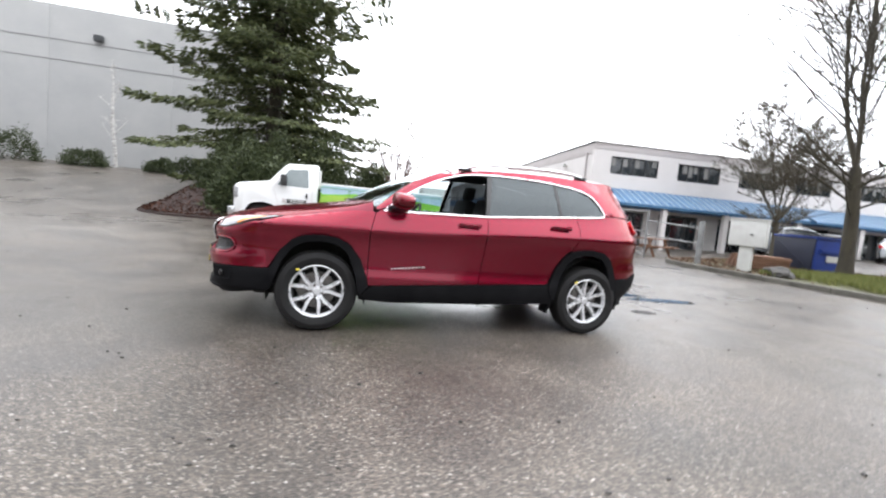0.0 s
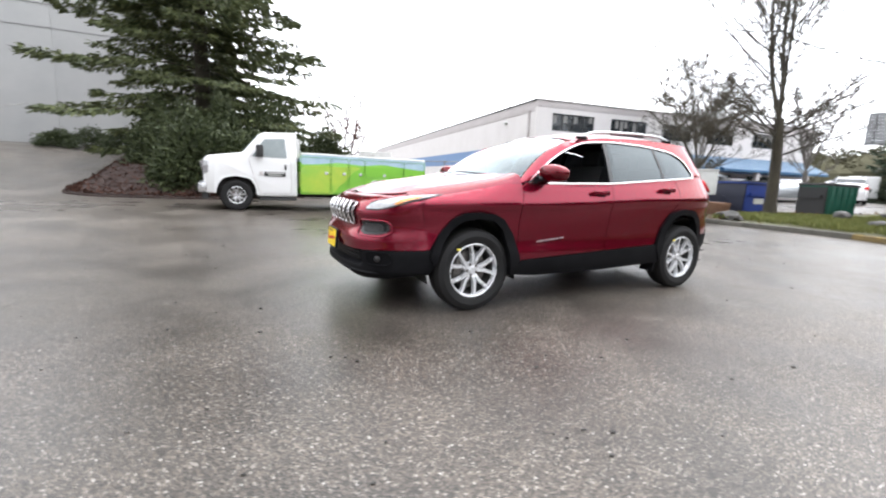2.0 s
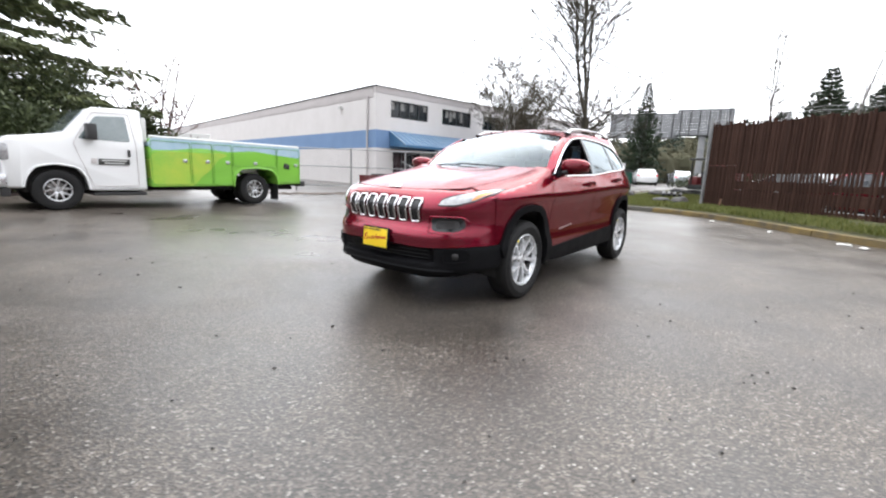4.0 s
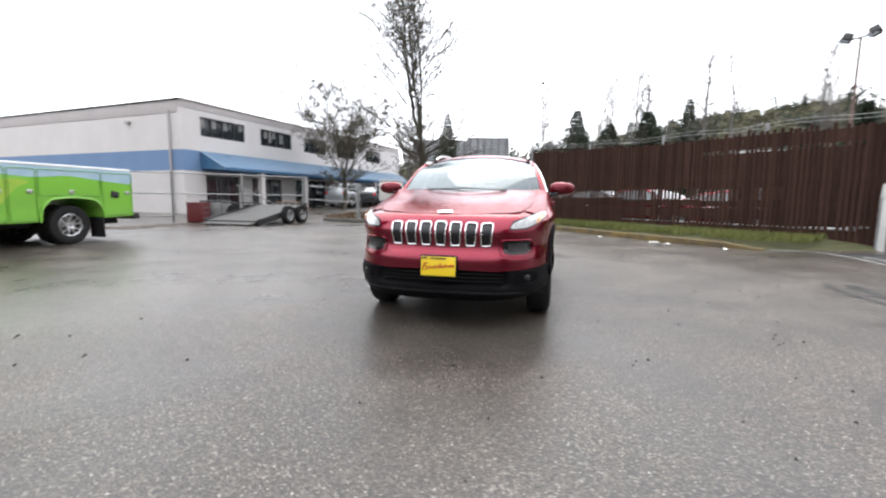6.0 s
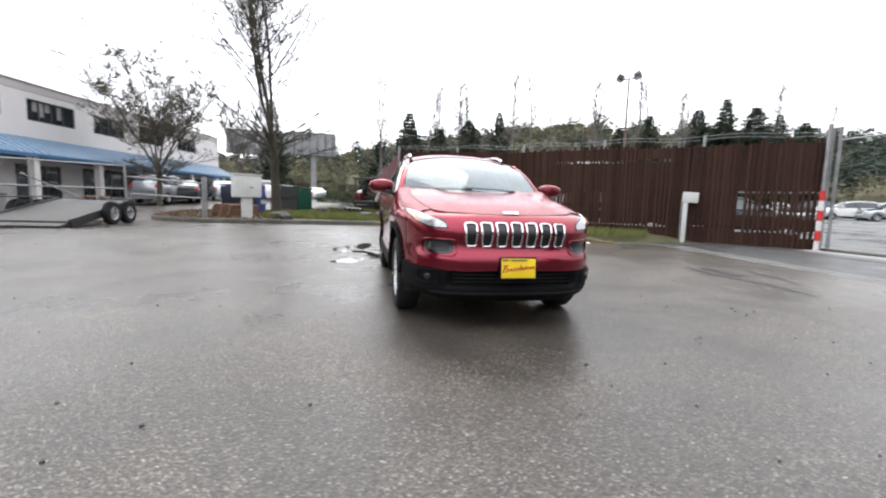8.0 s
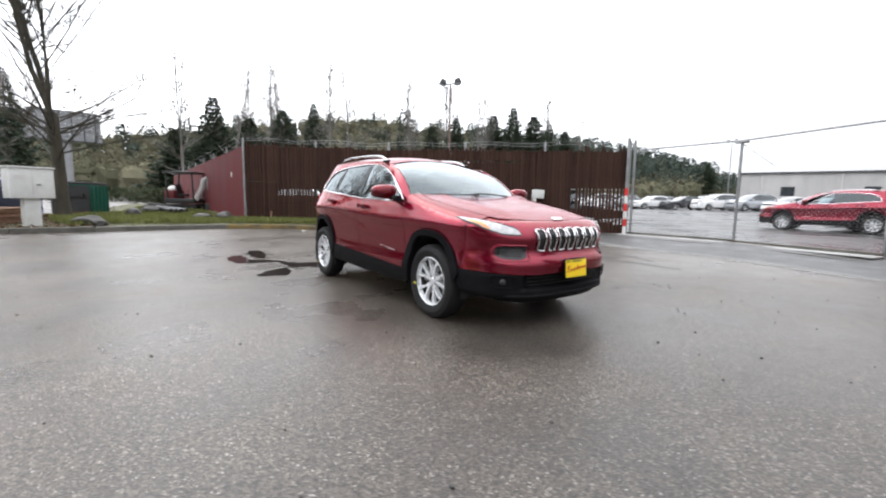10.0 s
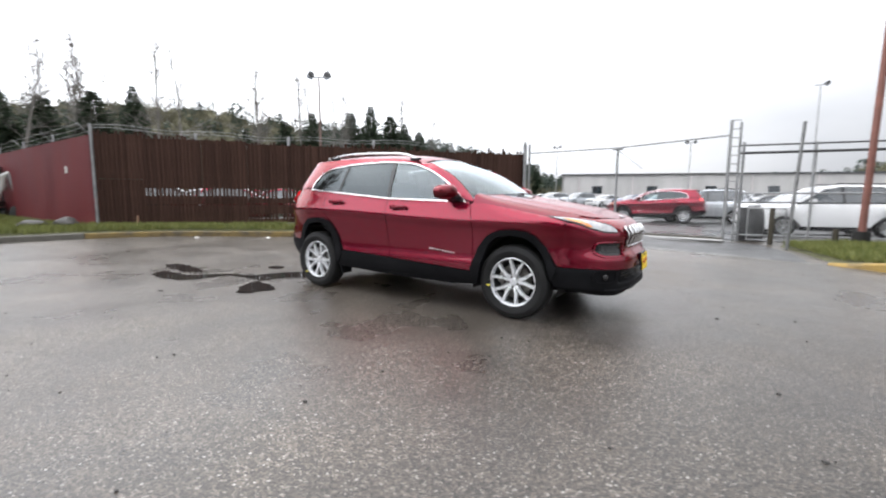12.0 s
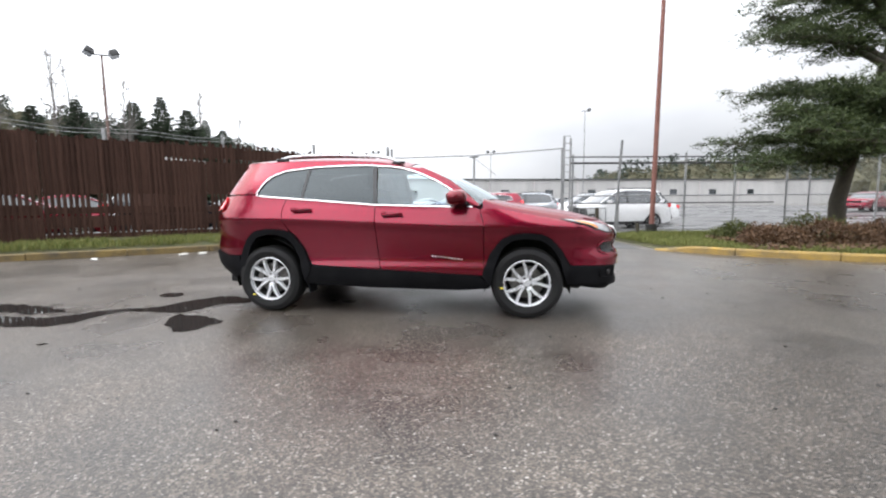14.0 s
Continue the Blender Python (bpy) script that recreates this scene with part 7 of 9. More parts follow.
part("front_bumper", boxed((-2.66, 0, 0.56), (0.18, 1.86, 0.24), (0, 0, 0), 0.05), SATIN, truck, "bright steel bumper")
part("bumper_valance", boxed((-2.60, 0, 0.36), (0.14, 1.70, 0.18), (0, 0, 0), 0.03), BLACK_STEEL, truck)
part("front_wheel_well", boxed((-1.90, 0, 0.60), (0.92, 1.40, 0.52), (0, 0, 0), 0.02), UNDER, truck)
part("chassis", boxed((0.5, 0, 0.42), (5.6, 0.85, 0.16), (0, 0, 0), 0.02), UNDER, truck)
part("fuel_step", boxed((-0.92, 0, 0.30), (0.9, 1.86, 0.06), (0, 0, 0), 0.02), BLACK_STEEL, truck)
# utility body
ub_o = [(-0.38, 0.44), (-0.38, 1.46), (3.22, 1.46), (3.22, 0.52), (2.56, 0.50), (2.52, 0.72), (2.36, 0.87), (1.95, 0.90), (1.55, 0.87), (1.40, 0.72), (1.36, 0.46)]
body = slab("utility_body", ub_o, -0.98, 0.98, GREEN_PAINT, truck, "lime-green steel utility body", 0.025, 0.04)
top_o = [(-0.385, 1.22), (-0.385, 1.475), (3.225, 1.475), (3.225, 1.20), (2.6, 1.25), (1.9, 1.33), (1.3, 1.27), (0.6, 1.32), (0.1, 1.25)]
slab("printed_sky_band", top_o, -0.984, 0.984, BLUE_INK, body, "pale sky print along the body top", 0.0, 0.15)
sun_o = [(-0.386, 0.47), (-0.386, 1.19), (0.2, 1.22), (0.62, 1.20), (0.98, 1.24), (1.30, 1.20), (1.02, 1.08), (0.86, 0.84), (0.62, 0.66), (0.50, 0.47)]
slab("printed_field", sun_o, -0.985, 0.985, surface("yellow_green_print", (0.23, 0.47, 0.055), (0.42, 0.52, 0.06), 2.2, (0.3, 0.45), bump=0.0, coat=0.5), body, "yellow-green printed field", 0.0, 0.2)
for sg in (-1, 1):
    for x0, x1, z0, z1 in ((-0.36, 0.40, 0.50, 1.42), (0.44, 0.88, 0.50, 1.42), (0.92, 1.34, 0.50, 1.42), (1.38, 2.50, 0.95, 1.42), (2.54, 3.18, 0.56, 1.42)):
        ring = [(p[0], sg * 0.990, p[1]) for p in rounded([(x0, z0), (x0, z1), (x1, z1), (x1, z0)], 0.03, 0.2)]
        v, f = sweep_tube(ring, 0.006, 4, closed=True)
        door = raw("locker_seam", v, f, LIME_SEAM, body)
        part("latch", boxed(((x0 + x1) / 2 if x1 - x0 > 0.9 else x1 - 0.10, sg * 0.990, 1.02), (0.09, 0.02, 0.07), (0, 0, 0), 0.01), SATIN, door, "paddle latch")
    arch = [(1.37, 0.46), (1.41, 0.72), (1.56, 0.88), (1.95, 0.92), (2.36, 0.88), (2.52, 0.73), (2.57, 0.50)]
    v, f = sweep_tube([(p[0], sg * 0.985, p[1]) for p in rounded(arch, 0.08, 0.06, closed=False)], 0.022, 6)
    raw("arch_lip", v, f, GREEN_PAINT, body)
    part("filler_cap", boxed((2.80, sg * 0.99, 0.98), (0.16, 0.02, 0.13), (0, 12, 0), 0.02), BLACK_STEEL, body)
    part("tail_lamp", boxed((3.235, sg * 0.84, 0.82), (0.03, 0.14, 0.26), (0, 0, 0), 0.01), TAIL_RED, body)
    part("top_rail", rodded(((-0.36, sg * 0.93, 1.50), (3.2, sg * 0.93, 1.50), 0.03)), WHITE_METAL, body)
part("rear_bumper", boxed((3.30, 0, 0.52), (0.16, 1.9, 0.14), (0, 0, 0), 0.02), BLACK_STEEL, truck)
part("head_board", boxed((-0.42, 0, 1.62), (0.10, 1.7, 0.5), (0, 0, 0), 0.02), WHITE_METAL, truck)
for wx, ys in ((-1.90, (0.80,)), (1.95, (0.80, 0.56))):
    for sg in (-1, 1):
        for k, y in enumerate(ys):
            w = car_wheel(truck, (wx, sg * y, 0.385), sg, 0.2, r=0.385, rim=0.215, width=0.20, rim_mat=SATIN, pairs=5 if k == 0 else 0, tag=0.0)
part("mud_flap", boxed((2.52, -0.82, 0.30), (0.02, 0.36, 0.40)), BLACK_STEEL, truck)
part("mud_flap", boxed((2.52, 0.82, 0.30), (0.02, 0.36, 0.40)), BLACK_STEEL, truck)

# ---- car hauling trailer ----
trailer = thing("flatbed_trailer", "empty steel flatbed car trailer with a ramp tail", "trailer", at=(7.85, 9.25, 0.10), turn=178)
part("deck", boxed((-0.40, 0, 0.395), (2.86, 2.0, 0.07), (0, 10.0, 0), 0.01), WET_DECK, trailer, "worn wet grey plank deck")
for sg in (-1, 1):
    part("side_rail", boxed((-0.40, sg * 1.02, 0.375), (2.91, 0.07, 0.22), (0, 10.0, 0), 0.01), BLACK_STEEL, trailer)
    part("fender", boxed((-0.85, sg * 1.16, 0.74), (1.65, 0.24, 0.04), (0, 0, 0), 0.02), BLACK_STEEL, trailer)
    for wx in (-1.25, -0.45):
        car_wheel(trailer, (wx, sg * 1.16, 0.34), sg, 0.0, r=0.33, rim=0.19, width=0.19, rim_mat=SATIN, pairs=5, tag=0.0)
part("ramp", boxed((1.14, 0, 0.09), (0.36, 1.9, 0.05), (0, 10, 0), 0.01), WET_DECK, trailer, "lowered loading ramp")
part("drawbar", rodded(((-1.7, -0.5, 0.6), (-2.5, 0, 0.55), 0.05), ((-1.7, 0.5, 0.6), (-2.5, 0, 0.55), 0.05)), BLACK_STEEL, trailer)
part("jack", rodded(((-2.4, 0, 0.05), (-2.4, 0, 0.8), 0.035)), GALV, trailer)

chest = thing("tool_chest", "dull red steel tool chest behind the trailer", "tool box", at=(7.55, 11.2, 0.12), turn=20)
part("body", boxed((0, 0, 0.36), (0.75, 0.5, 0.66), (0, 0, 0), 0.02), MAROON, chest)
part("lid", boxed((0, 0, 0.71), (0.78, 0.53, 0.05), (0, 0, 0), 0.015), MAROON, chest)
for k in range(3):
    part("drawer_pull", boxed((0, -0.26, 0.18 + 0.18 * k), (0.5, 0.02, 0.025)), GALV, chest)
bin2 = thing("steel_bin", "blue-grey open steel bin behind the trailer", "bin", at=(8.65, 11.4, 0.12), turn=24)
part("body", boxed((0, 0, 0.40), (1.25, 0.7, 0.72), (0, 0, 0), 0.02), GALV, bin2)
part("rim", boxed((0, 0, 0.77), (1.30, 0.75, 0.05), (0, 0, 0), 0.01), BLACK_STEEL, bin2)
for sx in (-0.5, 0.5):
    part("foot", boxed((sx, 0, 0.02), (0.1, 0.6, 0.06)), BLACK_STEEL, bin2)

# ---- chain-link fence before the office ----
n_fence = thing("office_fence", "grey pipe-rail chain-link fence before the office", "fence", kind="structure")
NA, NB = Vector((4.2, 15.4, 0)), Vector((10.4, 8.7, 0))
for i in range(5):
    p = NA.lerp(NB, i / 4)
    part("post", rodded(((p.x, p.y, 0), (p.x, p.y, 1.95), 0.035)), GALV, n_fence)
for z in (0.35, 1.15, 1.88):
    part("rail", rodded(((NA.x, NA.y, z), (NB.x, NB.y, z), 0.022)), GALV, n_fence)
chain_link(n_fence, NA, NB, 0.2, 1.85, 0.09, 0.0014)
p = NB
part("brace", rodded(((p.x, p.y, 0.2), (p.x - 1.7, p.y + 1.8, 1.5), 0.02)), GALV, n_fence)
part("end_post", rodded(((10.45, 6.35, 0.1), (10.45, 6.35, 1.62), 0.085), sides=14), GALV, n_fence, "stout grey end post")
part("rail", rodded(((10.45, 6.35, 1.4), (NB.x, NB.y, 1.55), 0.022)), GALV, n_fence)
part("rail", rodded(((10.45, 6.35, 0.9), (NB.x, NB.y, 1.0), 0.022)), GALV, n_fence)

# ---- verge clutter ----
ubox = thing("utility_cabinet", "off-white electrical cabinet on a post", "utility box", at=(10.93, 5.14, 0.25), turn=-62)
part("post", boxed((0, 0, 0.38), (0.34, 0.24, 0.80), (0, 0, 0), 0.02), WHITE_METAL, ubox)
cabn = part("cabinet", boxed((0, 0, 1.12), (0.92, 0.42, 0.78), (0, 0, 0), 0.02), WHITE_METAL, ubox)
part("lid", boxed((0, 0, 1.525), (0.98, 0.48, 0.04), (0, 0, 0), 0.01), WHITE_METAL, cabn)
part("door_seam", boxed((0.0, -0.214, 1.12), (0.008, 0.006, 0.70)), GREY_BAND, cabn)
part("vent", boxed((-0.25, -0.216, 1.30), (0.26, 0.008, 0.02)), GREY_BAND, cabn)
part("vent", boxed((-0.25, -0.216, 1.24), (0.26, 0.008, 0.02)), GREY_BAND, cabn)
part("hasp", boxed((0.12, -0.22, 1.08), (0.10, 0.02, 0.03)), DARK_FRAME, cabn)


def skip_bin(name, label, at, turn, size, m1, m2, lid):
    b = thing(name, label, "dumpster", at=at, turn=turn)
    L_, W_, H_ = size
    slab("body", [(-L_ / 2 + 0.06, 0.05), (-L_ / 2, H_), (L_ / 2, H_ * 0.94), (L_ / 2 - 0.06, 0.05)], -W_ / 2, W_ / 2, m1, b, "", 0.02, 0.02)
    for k in range(5):
        x = -L_ / 2 + L_ * (k + 0.5) / 5
        part("rib", boxed((x, -W_ / 2 - 0.02, H_ * 0.5), (0.06, 0.05, H_ * 0.86)), m1, b)
    part("rim", boxed((0, 0, H_ * 0.985), (L_ + 0.06, W_ + 0.06, 0.06), (0, 2 if m1 is DUMP_GREEN else 0, 0), 0.015), m2, b)
    part("lid", boxed((0, 0, H_ * 1.02), (L_, W_ + 0.02, 0.05), (0, 2, 0), 0.02), lid, b, "dark plastic lid")
    for sx in (-1, 1):
        part("lift_pocket", boxed((sx * (L_ / 2 + 0.04), 0, H_ * 0.62), (0.08, W_ * 0.7, 0.12)), m2, b)
    part("side_panel", boxed((0.014 - L_ / 2, 0, H_ * 0.48), (0.05, W_ * 0.94, H_ * 0.88)), m2, b)
    return b


skip_bin("green_dumpster", "dark green steel dumpster with dark lid", (18.14, 4.58, 0.30), -28, (1.15, 1.45, 1.22), DUMP_GREEN, BLACK_STEEL, BLACK_STEEL)
skip_bin("blue_dumpster", "blue and black steel dumpster", (15.08, 6.25, 0.28), 84, (1.5, 1.2, 1.2), NAVY, DUMP_BLUE, BLACK_STEEL)
part("sign_patch", boxed((-0.775, -0.15, 0.50), (0.02, 0.55, 0.20)), WHITE_METAL, bpy.data.objects["blue_dumpster"], "worn pale sticker")
stack = thing("pallet_stack", "low stack of weathered timber and pallets", "pallets", at=(12.4, 5.95, 0.25), turn=-30)
for k in range(6):
    part("plank", boxed((0.03 * k, 0.02 * (k % 2), 0.06 + 0.075 * k), (1.5 - 0.05 * k, 0.95, 0.03), (0, 0, 3 * (k % 3 - 1)), 0.006), PALLET, stack)
    for yy in (-0.4, 0, 0.4):
        if k < 5:
            part("runner", boxed((0.03 * k, yy, 0.0975 + 0.075 * k), (1.4, 0.09, 0.045), (0, 0, 0), 0.004), PALLET, stack)


def boulder(at, size, seed, label, group="boulders on the verge"):
    bm = bmesh.new()
    bmesh.ops.create_icosphere(bm, subdivisions=3, radius=1)
    for v in bm.verts:
        n1 = noise.noise(v.co * 1.3 + Vector((seed, 0, 0)))
        n2 = noise.noise(v.co * 3.1 + Vector((0, seed, 0)))
        v.co *= 1 + 0.35 * n1 + 0.12 * n2
        v.co.z = max(v.co.z, -0.35)
        v.co = Vector((v.co.x * size[0], v.co.y * size[1], v.co.z * size[2]))
    ob = part("boulder", bm, STONE)
    ob.matrix_world = pose(*at, 0, 0, seed * 47)
    return tagged(ob, label, "rock", group)


boulder((10.72, 3.94, 0.33), (0.42, 0.30, 0.20), 1.3, "low wet dark boulder at the kerb")
boulder((12.4, 0.95, 0.36), (0.34, 0.24, 0.17), 2.1, "small dark wet rock on the grass")
boulder((12.2, 0.36, 0.37), (0.42, 0.28, 0.20), 3.7, "small dark wet rock on the grass")
boulder((15.2, 2.9, 0.42), (0.28, 0.24, 0.20), 4.4, "dark lump of rock on the grass")
boulder((13.1, 6.3, 0.30), (0.36, 0.25, 0.18), 5.2, "grey boulder beside the tree")
boulder((17.4, 2.0, 0.5), (0.6, 0.25, 0.14), 6.1, "dark fallen log-like rock on the grass")
for i, (x, y) in enumerate(((7.25, -2.55), (5.9, -3.95), (6.2, -3.7), (8.4, -1.3), (5.1, -4.9))):
    bm = bmesh.new()
    bmesh.ops.create_icosphere(bm, subdivisions=2, radius=1)
    for v in bm.verts:
        v.co *= 1 + 0.4 * noise.noise(v.co * 2 + Vector((i * 3.1, 0, 0)))
        v.co = Vector((v.co.x * (0.07 + 0.03 * (i % 3)), v.co.y * 0.05, max(v.co.z, -0.2) * 0.035))
    ob = part("litter", bm, LITTER)
    ob.matrix_world = pose(x - 0.16, y + 0.16, float(ground_z(x, y)) + 0.008, 0, 0, 40 * i)
    tagged(ob, "crumpled scrap of white litter by the kerb", "litter", "litter along the kerb")
stub = thing("marker_stake", "short leaning pale timber stake", "stake", at=(11.06, -0.95, 0.25))
part("shaft", boxed((0, 0, 0.16), (0.05, 0.04, 0.42), (8, 12, 0), 0.006), PALLET, stub)
def picnic_table(at, turn):
    """Plank table with two benches on crossed legs."""
    t = thing("picnic_table", "dark weathered plank picnic table by the office", "table", at=at, turn=turn)
    for k in range(4):
        part("tabletop_plank", boxed((0, -0.27 + 0.18 * k, 0.73), (1.8, 0.165, 0.04), (0, 0, 0), 0.006), PALLET, t)
    for sg in (-1, 1):
        for k in range(2):
            part("bench_plank", boxed((0, sg * (0.62 + 0.15 * k), 0.44), (1.8, 0.13, 0.04), (0, 0, 0), 0.006), PALLET, t)
    for sx in (-0.65, 0.65):
        part("cross_beam", boxed((sx, 0, 0.40), (0.05, 1.5, 0.09)), PALLET, t)
        for sg in (-1, 1):
            part("leg", boxed((sx + 0.03, sg * 0.42, 0.36), (0.045, 0.09, 0.80), (sg * 24, 0, 0)), PALLET, t)
    return t


picnic_table((12.3, 10.6, 0.12), 20)
ribbon("dirt_strip", [(3.4, 11.8), (4.85, 11.1), (6.4, 11.15), (8.3, 10.95), (9.5, 9.9), (10.0, 8.7)], 0.9, DIRT, "damp brown dirt and leaves along the fence", "ground", 0.012, wander=0.3)
# small digger under a canopy and a tank by the sheet fence
digger = thing("mini_excavator", "small dark excavator with a canopy parked by the maroon fence", "excavator", at=(20.75, 0.62, 0.28), turn=58)
for sy in (-0.52, 0.52):
    track = slab("track", [(-0.80, 0.10), (-0.70, 0.0), (0.70, 0.0), (0.80, 0.10), (0.80, 0.30), (0.68, 0.40), (-0.68, 0.40), (-0.80, 0.30)], sy - 0.14, sy + 0.14, RUBBER, digger, "black rubber track", 0.02, 0.05)
    for k in range(5):
        part("roller", rodded(((-0.56 + 0.28 * k, sy - 0.15, 0.2), (-0.56 + 0.28 * k, sy + 0.15, 0.2), 0.09), sides=12), BLACK_STEEL, track)
part("slew_deck", boxed((0.05, 0, 0.56), (1.45, 1.15, 0.24), (0, 0, 0), 0.06), BLACK_STEEL, digger)
part("engine_cover", boxed((0.55, 0, 0.88), (0.50, 1.05, 0.46), (0, 0, 0), 0.10), MAROON, digger, "dull red engine cover")
part("seat", boxed((0.15, 0, 0.84), (0.42, 0.46, 0.12), (0, 0, 0), 0.04), INTERIOR, digger)
part("seat_back", boxed((0.34, 0, 1.12), (0.10, 0.44, 0.50), (0, 10, 0), 0.04), INTERIOR, digger)
for sy in (-0.28, 0.28):
    part("control_lever", rodded(((-0.22, sy, 0.66), (-0.26, sy, 1.12), 0.018)), BLACK_STEEL, digger)
for sx in (-0.62, 0.62):
    for sy in (-0.60, 0.60):
        part("canopy_post", rodded(((sx, sy * 0.92, 0.66), (sx * 0.98, sy, 1.92), 0.04)), BLACK_STEEL, digger)
part("canopy_roof", boxed((0, 0, 1.95), (1.50, 1.40, 0.09), (0, 0, 0), 0.035), BLACK_STEEL, digger, "flat dark canopy roof")
v, f = sweep_tube([(-0.62, 0.30, 0.62), (-0.95, 0.32, 1.25), (-1.02, 0.33, 1.62), (-1.22, 0.35, 1.72)], [0.13, 0.12, 0.10, 0.08], 8)
raw("boom", v, f, WHITE_METAL, digger, "scuffed pale boom")
part("ram", rodded(((-0.72, 0.18, 0.66), (-1.05, 0.24, 1.30), 0.035)), SATIN, digger)
part("dipper", rodded(((-1.20, 0.35, 1.72), (-1.42, 0.38, 0.50), 0.08, 0.06)), GALV, digger)
slab("bucket", [(-1.62, 0.0), (-1.30, 0.0), (-1.18, 0.20), (-1.26, 0.46), (-1.46, 0.50), (-1.52, 0.24)], 0.05, 0.65, BLACK_STEEL, digger, "black digging bucket", 0.02, 0.05)
part("dozer_blade", boxed((-0.98, -0.1, 0.16), (0.08, 1.25, 0.30), (0, 0, 0), 0.02), BLACK_STEEL, digger)
heap = thing("scrap_heap", "black heap of wet scrap and hoses on the grass", "scrap", at=(20.5, 1.75, 0.30), turn=75)
v, f = sweep_tube([(-0.75, 0.1, 0.05), (-0.45, -0.05, 0.16), (0.0, 0.05, 0.20), (0.4, -0.02, 0.22), (0.8, 0.06, 0.10)], [0.05, 0.14, 0.20, 0.22, 0.10], 12)
raw("bundle", v, f, UNDER, heap)
for k in range(4):
    v, f = sweep_tube([(-0.9 + 0.1 * k, -0.25 + 0.15 * k, 0.05), (-0.2, -0.2 + 0.16 * k, 0.20 + 0.04 * k), (0.6, -0.25 + 0.14 * k, 0.12), (0.95, -0.1 + 0.1 * k, 0.05)], 0.04, 8)
    raw("hose", v, f, BLACK_STEEL, heap)
tank = thing("white_tank", "white upright plastic tank on a low timber block", "tank", at=(22.1, 1.05, 0.36))
part("block", boxed((0, 0, 0.10), (0.62, 0.62, 0.22), (0, 0, 12), 0.015), PALLET, tank, "low timber block")
raw("shell", *sweep_tube([(0, 0, z) for z in (0.21, 0.27, 0.5, 0.95, 1.14, 1.21)], [0.28, 0.33, 0.34, 0.34, 0.30, 0.16], 20), WHITE_METAL, tank)
part("cap", rodded(((0, 0, 1.21), (0, 0, 1.26), 0.10)), WHITE_METAL, tank)
drain = thing("pipe_heap", "dark heap of scrap pipes on the grass", "scrap", at=(16.8, 1.5, 0.42), turn=10)
for k in range(4):
    part("pipe", rodded(((-0.7, -0.3 + 0.2 * k, 0.08), (0.9, -0.35 + 0.24 * k, 0.10 + 0.03 * k), 0.07)), BLACK_STEEL, drain)

# dark shed behind the slats, its pale roof edge shows between them
crate = thing("storage_container", "dark brown steel container with a pale roof edge behind the fence", "container", at=(9.65, -7.5, 0.1), turn=80)
part("body", boxed((0, 0, 1.23), (1.7, 1.2, 2.42), (0, 0, 0), 0.02), RUST_SLAT, crate)
for k in range(6):
    part("rib", boxed((-0.75 + 0.3 * k, 0.61, 1.23), (0.06, 0.04, 2.3)), RUST_SLAT, crate)
part("roof_edge", boxed((0, 0, 2.48), (1.74, 1.24, 0.07)), WHITE_METAL, crate, "pale roof edging")


